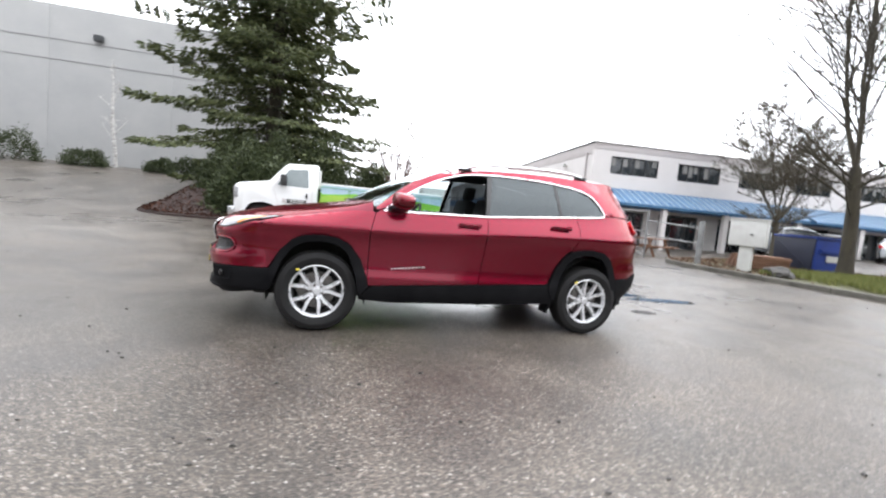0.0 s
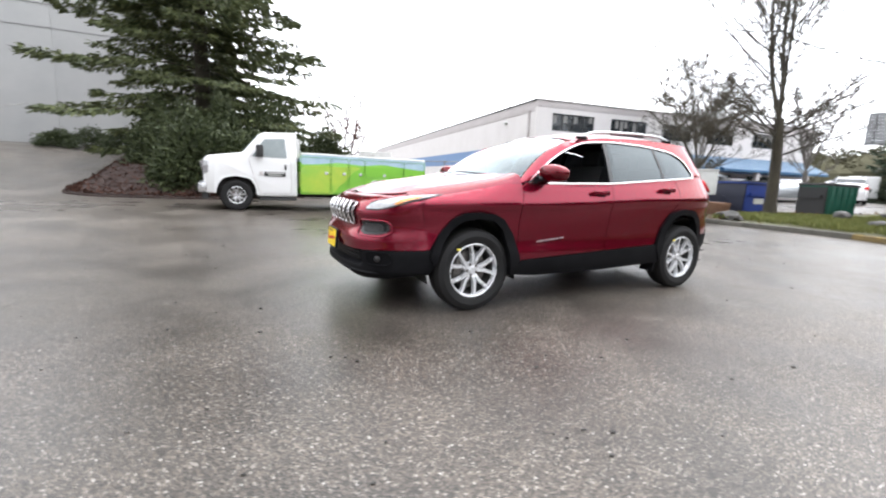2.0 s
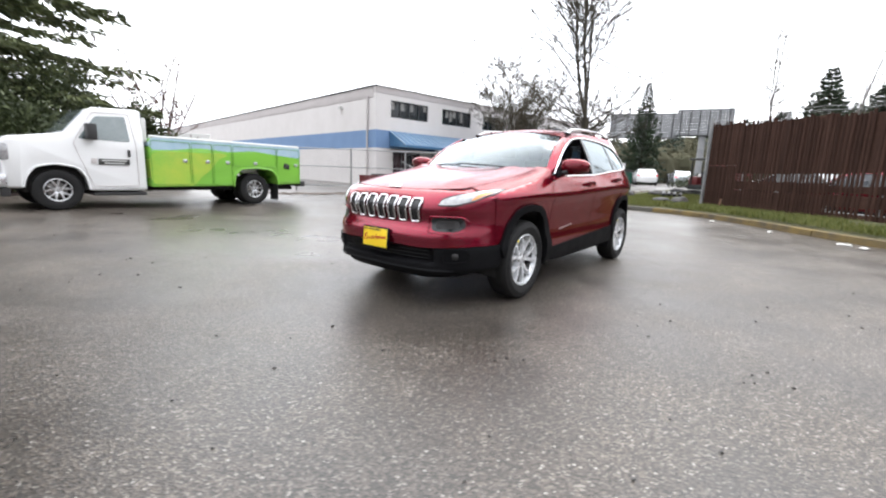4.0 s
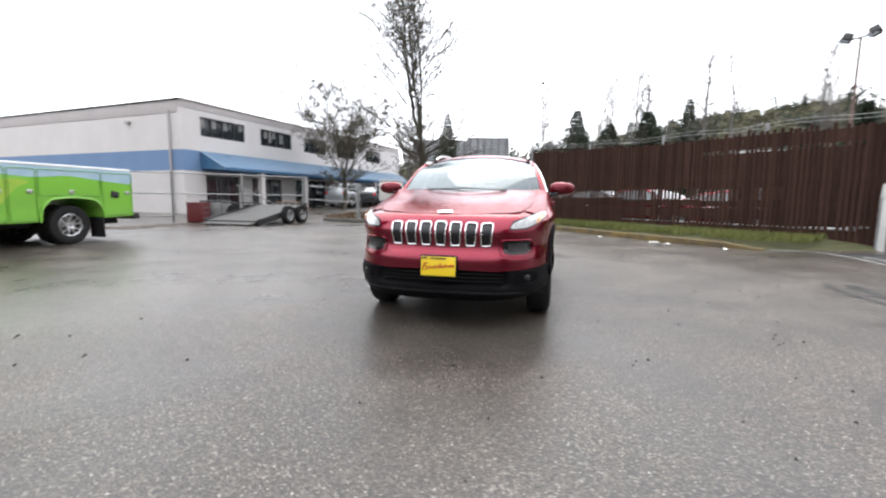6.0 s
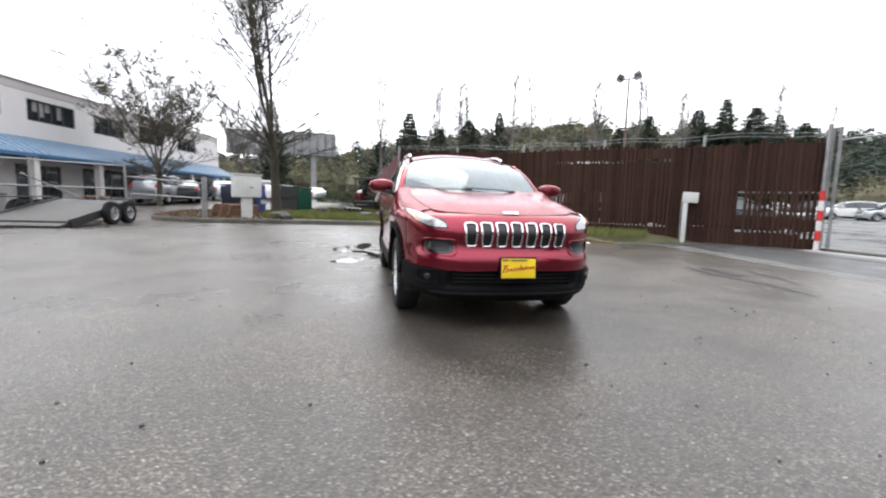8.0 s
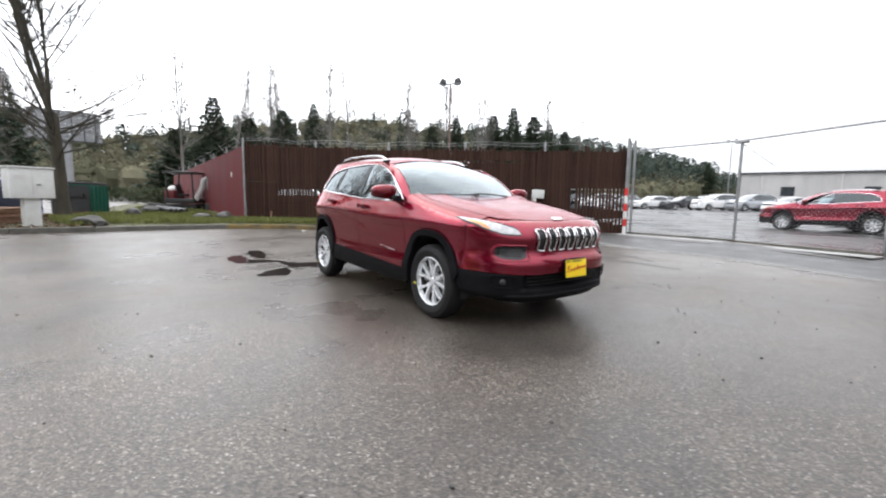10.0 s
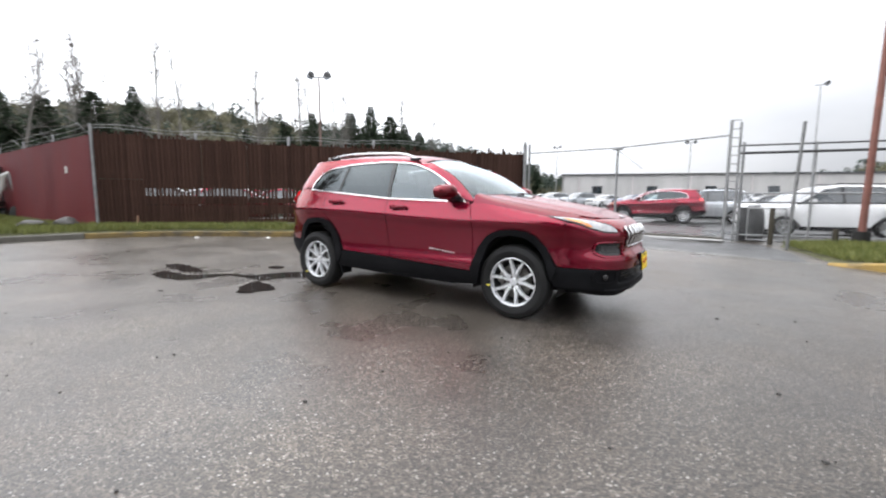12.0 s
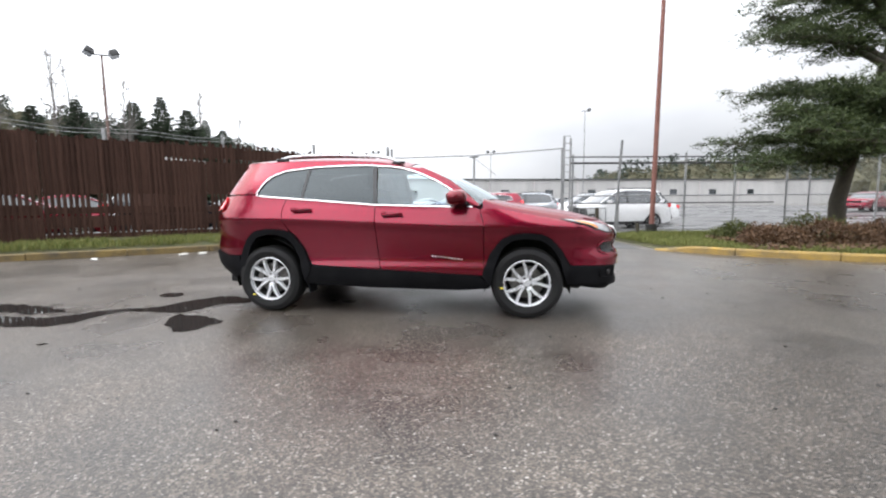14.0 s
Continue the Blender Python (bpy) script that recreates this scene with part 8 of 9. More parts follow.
# ---- parked cars ----
def parked_car(name, label, at, turn, paint, kind="suv", seed=0, group="cars in the lot", rims=None):
    """A whole car in fewer parts: lofted body, cabin glass, roof, lamps and wheels. Nose at -x."""
    H = {"suv": 1.70, "sedan": 1.45, "van": 1.95}[kind]
    belt_ = {"suv": 1.08, "sedan": 0.95, "van": 1.15}[kind]
    Lh = 2.32
    owner = thing(name, label, "car", at=at, turn=turn, group=group)
    top_line = {"suv": [(-2.32, 0.62), (-2.27, 0.86), (-1.9, 1.0), (-1.0, 1.08), (0, 1.1), (1.5, 1.12), (2.15, 1.10), (2.28, 0.8)],
                "sedan": [(-2.32, 0.55), (-2.25, 0.74), (-1.8, 0.86), (-0.95, 0.95), (0, 0.97), (1.3, 1.0), (2.1, 0.98), (2.3, 0.75)],
                "van": [(-2.32, 0.62), (-2.25, 0.95), (-1.9, 1.08), (-1.3, 1.15), (0, 1.18), (1.5, 1.2), (2.2, 1.2), (2.3, 0.8)]}[kind]
    tl = curve1d(top_line)
    xs = np.concatenate([np.linspace(-2.32, -1.8, 7), np.linspace(-1.6, 1.6, 17), np.linspace(1.8, 2.3, 6)])
    vv, ff = [], []
    for x in xs:
        e = abs(x) / Lh
        w = 0.91 * (1 - max(0, e - 0.55)**2.2 * 1.4)
        t = float(tl(x))
        arch = 0.0
        for wx in (-1.38, 1.38):
            d = abs(x - wx)
            if d < 0.40:
                arch = max(arch, 0.36 + math.sqrt(0.40**2 - d * d) * 0.95 - 0.02)
        zb = max(0.24 + 0.10 * max(0, e - 0.8) * 4, arch)
        ring = [(-w * 0.55, 0.26), (-w * 0.97, zb), (-w, zb + (t - zb) * 0.35), (-w * 1.0, zb + (t - zb) * 0.72), (-w * 0.93, t - 0.03), (-w * 0.80, t)]
        ring += [(0, t + 0.02)] + [(-y, z) for y, z in ring[::-1]]
        vv += [(x, y, z) for y, z in ring]
    m = 13
    for i in range(len(xs) - 1):
        for j in range(m - 1):
            ff.append((i * m + j, i * m + j + 1, (i + 1) * m + j + 1, (i + 1) * m + j))
    ff += [tuple(range(m))[::-1], tuple((len(xs) - 1) * m + j for j in range(m))]
    raw("body", vv, ff, paint, owner, angle=40)
    prof = {"suv": [(-1.10, belt_), (-0.25, H - 0.10), (0.2, H - 0.02), (1.2, H - 0.03), (1.75, H - 0.12), (2.10, belt_ + 0.02)],
            "sedan": [(-0.95, belt_), (-0.15, H - 0.06), (0.3, H), (0.8, H - 0.03), (1.2, H - 0.14), (1.75, belt_ + 0.03)],
            "van": [(-1.5, belt_), (-0.75, H - 0.12), (-0.2, H), (1.6, H), (2.0, H - 0.12), (2.25, belt_)]}[kind]

    def tuck(x, y, z):
        return y * (1 - 0.34 * max(0, (z - belt_) / (H - belt_))**1.2 * 0.85)
    slab("cabin_glass", prof, -0.83, 0.83, OFFICE_GLASS, owner, "dark car windows", 0.03, 0.10, tuck)
    rp = [(p[0], p[1] + 0.006) for p in prof[1:-1]] + [(prof[-2][0] - 0.04, prof[-2][1] - 0.075)] + [(p[0], p[1] - 0.07) for p in prof[-3:0:-1]]
    slab("roof", rp, -0.838, 0.838, paint, owner, "", 0.02, 0.03, tuck)
    for sg in (-1, 1):
        for x0, x1 in ((prof[0][0] + 0.02, prof[1][0] + 0.02), (0.22, 0.20), (prof[-1][0] - 0.28, prof[-2][0] - 0.12)):
            z1 = H - 0.12
            a = Vector((x0, sg * 0.838, belt_))
            b = Vector((x1, sg * abs(tuck(0, 0.838, z1)), z1))
            part("pillar", rodded((tuple(a), tuple(b), 0.03), sides=6), paint if abs(x0) > 0.5 else GLOSS_BLACK, owner)
        part("headlamp", boxed((-2.16, sg * 0.62, float(tl(-2.2)) - 0.09), (0.22, 0.36, 0.12), (0, -10, -sg * 24), 0.03), LAMP_LENS, owner)
        part("tail_lamp", boxed((2.14, sg * 0.70, belt_ - 0.08), (0.18, 0.20, 0.16), (0, 0, sg * 20), 0.03), TAIL_RED, owner)
        part("side_mirror", boxed((prof[0][0] + 0.40, sg * 0.98, belt_ + 0.08), (0.16, 0.20, 0.13), (0, 0, 0), 0.04), paint, owner)
        part("sill", boxed((0, sg * 0.88, 0.29), (1.95, 0.06, 0.12), (0, 0, 0), 0.02), CLADDING, owner)
        if kind != "sedan":
            part("roof_rail", rodded(((prof[1][0] + 0.3, sg * 0.56, H + 0.02), (prof[-2][0] - 0.2, sg * 0.56, H + 0.01), 0.018), sides=6), GLOSS_BLACK, owner)
    part("grille", boxed((-2.285, 0, 0.72), (0.06, 1.0, 0.16), (0, -6, 0), 0.02), GLOSS_BLACK, owner)
    part("lower_grille", boxed((-2.28, 0, 0.40), (0.08, 1.3, 0.16), (0, 0, 0), 0.03), CLADDING, owner)
    part("underbody", boxed((0, 0, 0.42), (4.1, 1.2, 0.3), (0, 0, 0), 0.03), UNDER, owner)
    for wx in (-1.38, 1.38):
        for sg in (-1, 1):
            car_wheel(owner, (wx, sg * 0.79, 0.34), sg, seed * 0.3, r=0.34, rim=0.225, width=0.21, rim_mat=rims or SATIN, pairs=5, tag=0.0)
    return owner


def on_ground(x, y, dz=0.0):
    return (x, y, float(ground_z(x, y)) + dz)


lot_red = copy_thing(suv, pose(*on_ground(0.13, -19.76), 0, 0, 183))
tagged(lot_red, "red mid-size SUV with black cladding parked behind the lot gate", "car", "cars in the lot")
white_suv = parked_car("suv_car", "white SUV parked behind the lot fence", on_ground(-5.60, -14.5, -0.02), 198, WHITE_PAINT, "suv", 1)
silver_suv = parked_car("suv_car", "silver SUV parked in the wet lot", on_ground(-1.9, -21.6), 181, SILVER_PAINT, "suv", 2)
white_sedan = parked_car("sedan_car", "white sedan parked in the wet lot", on_ground(-7.6, -19.0), 200, WHITE_PAINT, "sedan", 3)
dark_sedan = parked_car("sedan_car", "dark grey sedan parked in the wet lot", on_ground(-4.6, -26.5), 200, DARK_PAINT, "sedan", 4)
dark_suv = parked_car("suv_car", "black SUV parked in the wet lot", on_ground(24.0, -43.5), 240, DARK_PAINT, "suv", 5)
silver_sedan = parked_car("sedan_car", "silver sedan parked in the wet lot", on_ground(20.5, -46.0), 240, SILVER_PAINT, "sedan", 6)
blue_sedan = parked_car("sedan_car", "dark blue sedan parked in the wet lot", on_ground(13.2, -50.2), 240, BLUE_PAINT, "sedan", 7)
red_sedan = parked_car("sedan_car", "red sedan parked behind the slatted fence", on_ground(14.6, -9.0), 47, RED, "sedan", 8, "cars behind the fence")
far_row = (white_sedan, dark_suv, white_suv, silver_sedan, white_sedan, dark_sedan, white_suv, silver_suv, white_sedan, blue_sedan, white_sedan, dark_suv, silver_suv, white_suv)
for i, src in enumerate(far_row):
    x = 31.0 - 2.75 * i
    y = -39.5 - 1.02 * i
    copy_thing(src, pose(*on_ground(x, y), 0, 0, 232 + (i * 37) % 9))
for i, src in enumerate((white_sedan, silver_suv, white_suv, white_sedan, dark_suv, silver_sedan, white_suv, red_sedan, white_sedan, dark_sedan)):
    copy_thing(src, pose(*on_ground(40.0 - 3.2 * i, -54.0 - 0.6 * i), 0, 0, 232))
for i, (src, x, y) in enumerate(((silver_suv, -5.9, -23.8), (white_sedan, -0.6, -26.5), (white_suv, -9.5, -28.5), (dark_sedan, -30.5, -34.0), (red_sedan, -27.6, -31.6))):
    copy_thing(src, pose(*on_ground(x, y), 0, 0, 195 + 5 * i))
for i, (src, x, y) in enumerate(((red_sedan, 12.4, -5.0), (white_sedan, 16.5, -6.5), (dark_suv, 11.3, -9.6), (dark_sedan, 14.2, -3.4), (red_sedan, 18.0, -9.5), (dark_sedan, 8.2, -12.4))):
    c = copy_thing(src, pose(*on_ground(x, y), 0, 0, 46 + 3 * i))
    c["group"] = "cars behind the fence"
for i, (src, x, y, a) in enumerate(((white_suv, 33.0, 9.5, 205), (silver_sedan, 30.5, 11.6, 205), (white_sedan, 38.0, 8.0, 200), (silver_suv, 36.0, 25.0, 190), (dark_sedan, 26.0, 12.6, 200), (silver_sedan, 43.0, 6.0, 200), (white_suv, 40.0, 12.5, 30))):
    c = copy_thing(src, pose(*on_ground(x, y), 0, 0, a))
    c["group"] = "cars on the far street"
c = copy_thing(silver_suv, pose(*on_ground(24.4, 13.0), 0, 0, 171))
c["group"] = "cars on the far street"
box_truck = thing("box_truck", "white box truck parked beside the office", "truck", at=on_ground(6.8, 27.0), turn=80)
part("cargo_box", boxed((0.8, 0, 1.75), (3.4, 2.0, 1.9), (0, 0, 0), 0.03), WHITE_METAL, box_truck)
slab("cab", [(-2.4, 0.5), (-2.4, 1.1), (-1.9, 1.25), (-1.5, 1.95), (-0.95, 2.0), (-0.95, 0.5)], -0.9, 0.9, WHITE_PAINT, box_truck, "", 0.05, 0.06)
part("windscreen", boxed((-1.74, 0, 1.6), (0.03, 1.5, 0.62), (0, 30, 0)), OFFICE_GLASS, box_truck)
for wx in (-1.7, 1.5):
    for sg in (-1, 1):
        car_wheel(box_truck, (wx, sg * 0.85, 0.38), sg, 0, r=0.38, rim=0.21, width=0.2, rim_mat=SATIN, pairs=5, tag=0.0)

# ---- trees and shrubs ----
gz = lambda x, y: float(ground_z(x, y))
conifer("spruce_tree", "huge dark green spruce over the mulch bed", (-3.85, 18.78, gz(-3.99, 18.78) + 0.2), 24.0, 5.3, 3, SPRUCE, 0.34, 46, 10, 40, 12, 0.30, 0.05, 0.27, 0.22, taper=0.46)
for i, (x, y, sx, sz) in enumerate(((-4.1, 13.0, 2.5, 2.2), (-2.7, 12.9, 2.4, 2.0), (-4.7, 14.9, 2.6, 2.6), (-3.2, 14.7, 2.6, 2.9), (-5.2, 16.8, 2.6, 2.6), (-1.4, 15.6, 3.0, 3.3), (1.0, 16.8, 2.8, 2.5))):
    bush("juniper_bush", "dense dark green juniper shrub on the mulch", (x, y, gz(x, y) + 0.1), (sx, sx * 0.9, sz), 20 + i, JUNIPER, 12000, 0.14, "bush", 10)
bare_tree("bare_shrub_tree", "leafless multi-stem reddish-twigged small tree", (2.6, 19.5, gz(2.6, 19.5)), 6.5, 31, 0.10, 7, 0.06, 0.75, 3, RED_TWIG, (4, 6), twig=0.009)
for i, (x, y, sx, sz) in enumerate(((-14.9, 26.2, 2.4, 0.95), (-10.9, 26.1, 1.6, 0.8), (-9.3, 25.4, 2.3, 1.0), (-7.6, 24.4, 2.2, 1.0), (-18.6, 26.2, 3.4, 1.7), (-21.0, 26.0, 4.0, 2.3))):
    bush("hedge_bush", "clipped dark green evergreen bush on the bank", (x, y, gz(x, y)), (sx, 1.6, sz), 40 + i, HEDGE, 3500, 0.12)
bare_tree("birch_tree", "slim leafless white-barked birch before the wall", (-13.8, 27.2, gz(-13.8, 27.2)), 6.4, 12, 0.115, 1, 0.50, 0.1, 3, BIRCH, (3, 5), side_limbs=7, lead=1.9, reach=0.75, twig=0.010, lean=(-0.05, 0))
bare_tree("maple_tree", "tall leafless mossy street tree with upright leaders", (14.72, 4.78, 0.35), 12.5, 5, 0.19, 3, 0.27, 0.19, 4, BARK, side_limbs=18, curve=0.09, counts=(34, 8, 3, 2), short=1.65, lean=(-0.03, 0.05), twig=0.007, thick=0.9, taper=0.74, reach=0.85, lead=0.9)
bare_tree("maple_tree", "leafless rounded street tree by the canopy", (21.65, 12.3, gz(21.65, 12.3)), 8.9, 9, 0.15, 8, 0.22, 0.62, 4, OLIVE_TWIG, side_limbs=12, curve=0.06, counts=(20, 9, 5, 2), twig=0.0075, thick=0.62, lead=0.70, short=1.35)
bare_tree("maple_tree", "leafless rounded street tree by the canopy", (27.5, 9.5, gz(27.5, 9.5)), 7.5, 19, 0.15, 5, 0.26, 0.55, 3, PALE_BARK, side_limbs=4, curve=0.15, counts=(16, 8, 3), twig=0.012, thick=1.0, lead=0.8)
conifer("cypress_tree", "narrow dark conifer beside the billboards", (46.5, 10.7, 0.5), 11.0, 2.6, 14, FIR, 0.2, 34, 7, 13, 5, 0.42, 0.03, 0.12, taper=1.0)

# Scots-type pine on the south verge: bent trunk, flat layered pads
pine = thing("pine_tree", "leaning pine with layered dark green needle pads", "tree", at=(-9.6, -7.5, 0.2))
lm = Limbs()
trunk_pts = [(0, 0, -0.2), (0.05, 0.0, 0.9), (-0.15, 0.02, 2.0), (-0.55, 0.05, 3.3), (-0.8, 0.1, 4.8), (-0.9, 0.1, 6.5), (-0.8, 0.0, 8.5)]
lm.tube(trunk_pts, [0.21, 0.175, 0.155, 0.14, 0.12, 0.09, 0.04], 12)
prng = np.random.default_rng(77)
PB, PA, PL, PWd = [], [], [], []
limbs_ = [(2.1, (2.9, 0.9, -0.15)), (2.4, (3.0, -0.3, 0.2)), (2.5, (2.4, 2.1, 0.1)), (2.2, (1.2, 2.4, 0.1)), (2.8, (2.6, 0.9, 0.45)), (3.1, (1.9, 1.6, 0.5)), (3.6, (2.5, -0.5, 0.3)), (2.5, (-1.2, 2.3, 0.2)), (3.3, (0.2, 2.2, 0.4)), (4.3, (2.9, 1.0, 0.25)), (5.0, (2.7, 1.2, 0.6)), (2.6, (2.2, 1.5, 0.25)), (2.9, (1.1, 2.0, 0.4)), (3.0, (-2.2, -0.8, 0.4)),
          (4.4, (2.6, 0.4, 0.75)), (4.8, (1.9, 1.4, 0.9)), (5.2, (-1.8, 1.0, 0.7)), (5.6, (1.5, -1.2, 0.8)), (6.2, (2.0, 0.6, 0.9)), (6.6, (-1.6, -0.6, 0.9)), (7.2, (1.2, 0.9, 0.8)), (7.8, (0.6, -0.8, 0.6)), (2.4, (-1.0, -2.2, 0.3)),]
tz = [p[2] for p in trunk_pts]
for z, off in limbs_:
    o = np.array([np.interp(z, tz, [p[0] for p in trunk_pts]), np.interp(z, tz, [p[1] for p in trunk_pts]), z])
    off = np.array(off) * (0.86 if z < 4 else 1.0)
    o[2] -= 0.35 if z < 4 else 0.1
    pts = [o + off * s + np.array([0, 0, 0.35 * math.sin(math.pi * s * 0.8)]) for s in np.linspace(0, 1, 6)]
    lm.tube(pts, [0.075 * (1 - 0.8 * s) + 0.01 for s in np.linspace(0, 1, 6)], 6)
    reach = np.linalg.norm(off)
    for s in np.linspace(0.28, 1.08, 9):
        c = o + off * s + np.array([0, 0, 0.35 * math.sin(math.pi * min(s, 1) * 0.8)])
        for _ in range(10):
            q = c + prng.normal(size=3) * np.array([0.30, 0.30, 0.10]) * (0.6 + 0.25 * reach)
            lm.tube([c, (c + q) / 2 + np.array([0, 0, 0.03]), q], [0.014, 0.01, 0.005], 3)
            n = 60
            d = prng.normal(size=(n, 3)) * np.array([1, 1, 0.55]) + np.array([0, 0, 0.42])
            PB.append(np.repeat(q[None], n, 0) + prng.normal(size=(n, 3)) * np.array([0.12, 0.12, 0.045]))
            PA.append(d)
            PL.append(prng.uniform(0.08, 0.17, n))
            PWd.append(prng.uniform(0.014, 0.026, n))
lm.done("trunk", BARK, pine, "dark ridged leaning trunk and limbs")
v, q = blades(np.concatenate(PB), np.concatenate(PA), np.concatenate(PL), np.concatenate(PWd), prng)
raw_np("crown", v, q, PINE, pine, "layered green needle pads")
# low shrubs under the pine
for i, (x, y, sx, sz, m) in enumerate(((-7.4, -6.2, 1.7, 0.42, SHRUB), (-7.0, -5.35, 1.25, 0.40, SHRUB), (-8.3, -5.6, 1.9, 0.55, SHRUB), (-9.6, -5.6, 1.9, 0.5, SHRUB), (-8.6, -6.8, 2.0, 0.62, SHRUB_GREEN), (-10.9, -5.6, 2.2, 0.55, SHRUB), (-12.4, -5.4, 2.4, 0.6, SHRUB), (-7.0, -7.0, 1.3, 0.45, SHRUB_GREEN), (-10.2, -6.9, 1.8, 0.5, SHRUB), (-11.6, -7.2, 2.2, 0.6, SHRUB_GREEN))):
    bush("low_shrub", "low russet and olive shrub over leaf litter", (x, y, gz(x, y) + 0.09), (sx, sx * 0.8, sz), 60 + i, m, 3000, 0.07)

# firs and poplars behind the fence
fir_a = conifer("fir_tree", "dark fir behind the fence", (37.1, -38.9, 0.2), 13.2, 3.3, 41, FIR, 0.18, 36, 10, 20, 9, 0.42, 0.03, 0.22, skip=0.14, taper=0.80)
fir_b = conifer("fir_tree", "broad dark fir behind the fence", (40.9, -3.9, 0.3), 10.0, 3.2, 43, FIR, 0.2, 27, 9, 17, 7, 0.48, 0.03, 0.18, skip=0.1, taper=0.88)
pop_a = bare_tree("poplar_tree", "tall thin leafless poplar behind the fence", (51.0, -21.6, 0.2), 19.0, 51, 0.17, 1, 0.50, 0.06, 3, PALE_BARK, side_limbs=10, curve=0.05, twig=0.010, counts=(40, 6, 2), short=0.70, lead=1.2, thick=0.7)
pop_b = bare_tree("poplar_tree", "tall thin leafless poplar behind the fence", (43.0, -26.5, 0.2), 15.5, 52, 0.15, 2, 0.40, 0.10, 3, PALE_BARK, side_limbs=6, curve=0.05, twig=0.010, counts=(34, 6, 2), short=0.70, lead=1.2, thick=0.7)
for i, (x, y, z) in enumerate(((42.8, -7.3, 9.0), (45.8, -11.6, 10.7), (52.2, -17.4, 13.3), (41.5, -28.9, 10.3), (38.8, -30.7, 11.2), (38.0, -36.2, 12.1), (37.0, -42.7, 12.6), (38.0, -47.1, 12.3), (38.7, -51.7, 11.8), (47.2, -27.5, 9.6), (41.0, -107.4, 10.7), (44.6, -1.2, 7.5))):
    src, h0 = (fir_a, 13.2) if i not in (0, 11) else (fir_b, 10.0)
    k = z / h0
    w = (1.35, 1.5, 0.95, 1.35, 1.1)[i % 5]
    copy_thing(src, pose(x, y, 0.1, 0, 0, 67 * i) @ Matrix.Diagonal((k * w, k * w, k, 1)))
for i, (x, y, z, lean_) in enumerate(((35.9, -0.7, 12.1, 6), (39.4, -4.3, 12.7, 12), (44.8, -7.6, 15.0, 5), (46.1, -10.4, 16.5, 0), (53.6, -13.5, 15.6, 4), (52.9, -15.4, 14.9, 0), (46.8, -17.4, 17.4, 0), (44.7, -27.8, 18.0, 2), (43.6, -32.8, 17.1, 0), (44.9, -39.0, 16.2, 3), (40.9, -49.9, 17.0, 0), (39.9, -57.0, 15.4, 0), (55.0, -13.3, 18.0, 0), (39.9, -31.2, 16.0, 0), (33.9, -30.9, 13.0, 0))):
    src, h0 = (pop_a, 19.0) if i % 2 else (pop_b, 15.5)
    k = z / h0
    copy_thing(src, pose(x, y, 0.1, 0, -lean_, 83 * i) @ Matrix.Diagonal((k, k, k, 1)))


# ---- distance: wooded hill, street hedges, billboards ----
RIDGE = curve1d([(-150, 13), (-125, 15), (-110, 16), (-100, 12), (-84, 10), (-70, 12), (-64, 17), (-58, 23), (-46, 29), (-34, 35), (-26, 37), (-18, 35), (-8, 29), (0, 24), (8, 20), (20, 14), (34, 10), (48, 8)])


def hill_z(a, r):
    """Ground of the hill by bearing in degrees and distance."""
    return (float(RIDGE(a)) - 6.0) * float(smooth01(105, 205, r)) * (1.0 if r < 215 else 1.0)


hv, hf = [], []
bear = np.linspace(-150, 48, 100)
rads = np.array([95, 110, 125, 140, 155, 170, 185, 200, 215, 240])
for a in bear:
    for r in rads:
        hv.append((r * math.cos(radians(a)), r * math.sin(radians(a)), hill_z(a, r) - 0.2 + 0.6 * noise.noise((a * 0.2, r * 0.05, 0))))
m = len(rads)
for i in range(len(bear) - 1):
    for j in range(m - 1):
        hf.append((i * m + j, i * m + j + 1, (i + 1) * m + j + 1, (i + 1) * m + j))
tagged(raw("hillside", hv, hf, HILL_GROUND, angle=80), "dark wooded hillside beyond the lots", "hill", kind="structure")


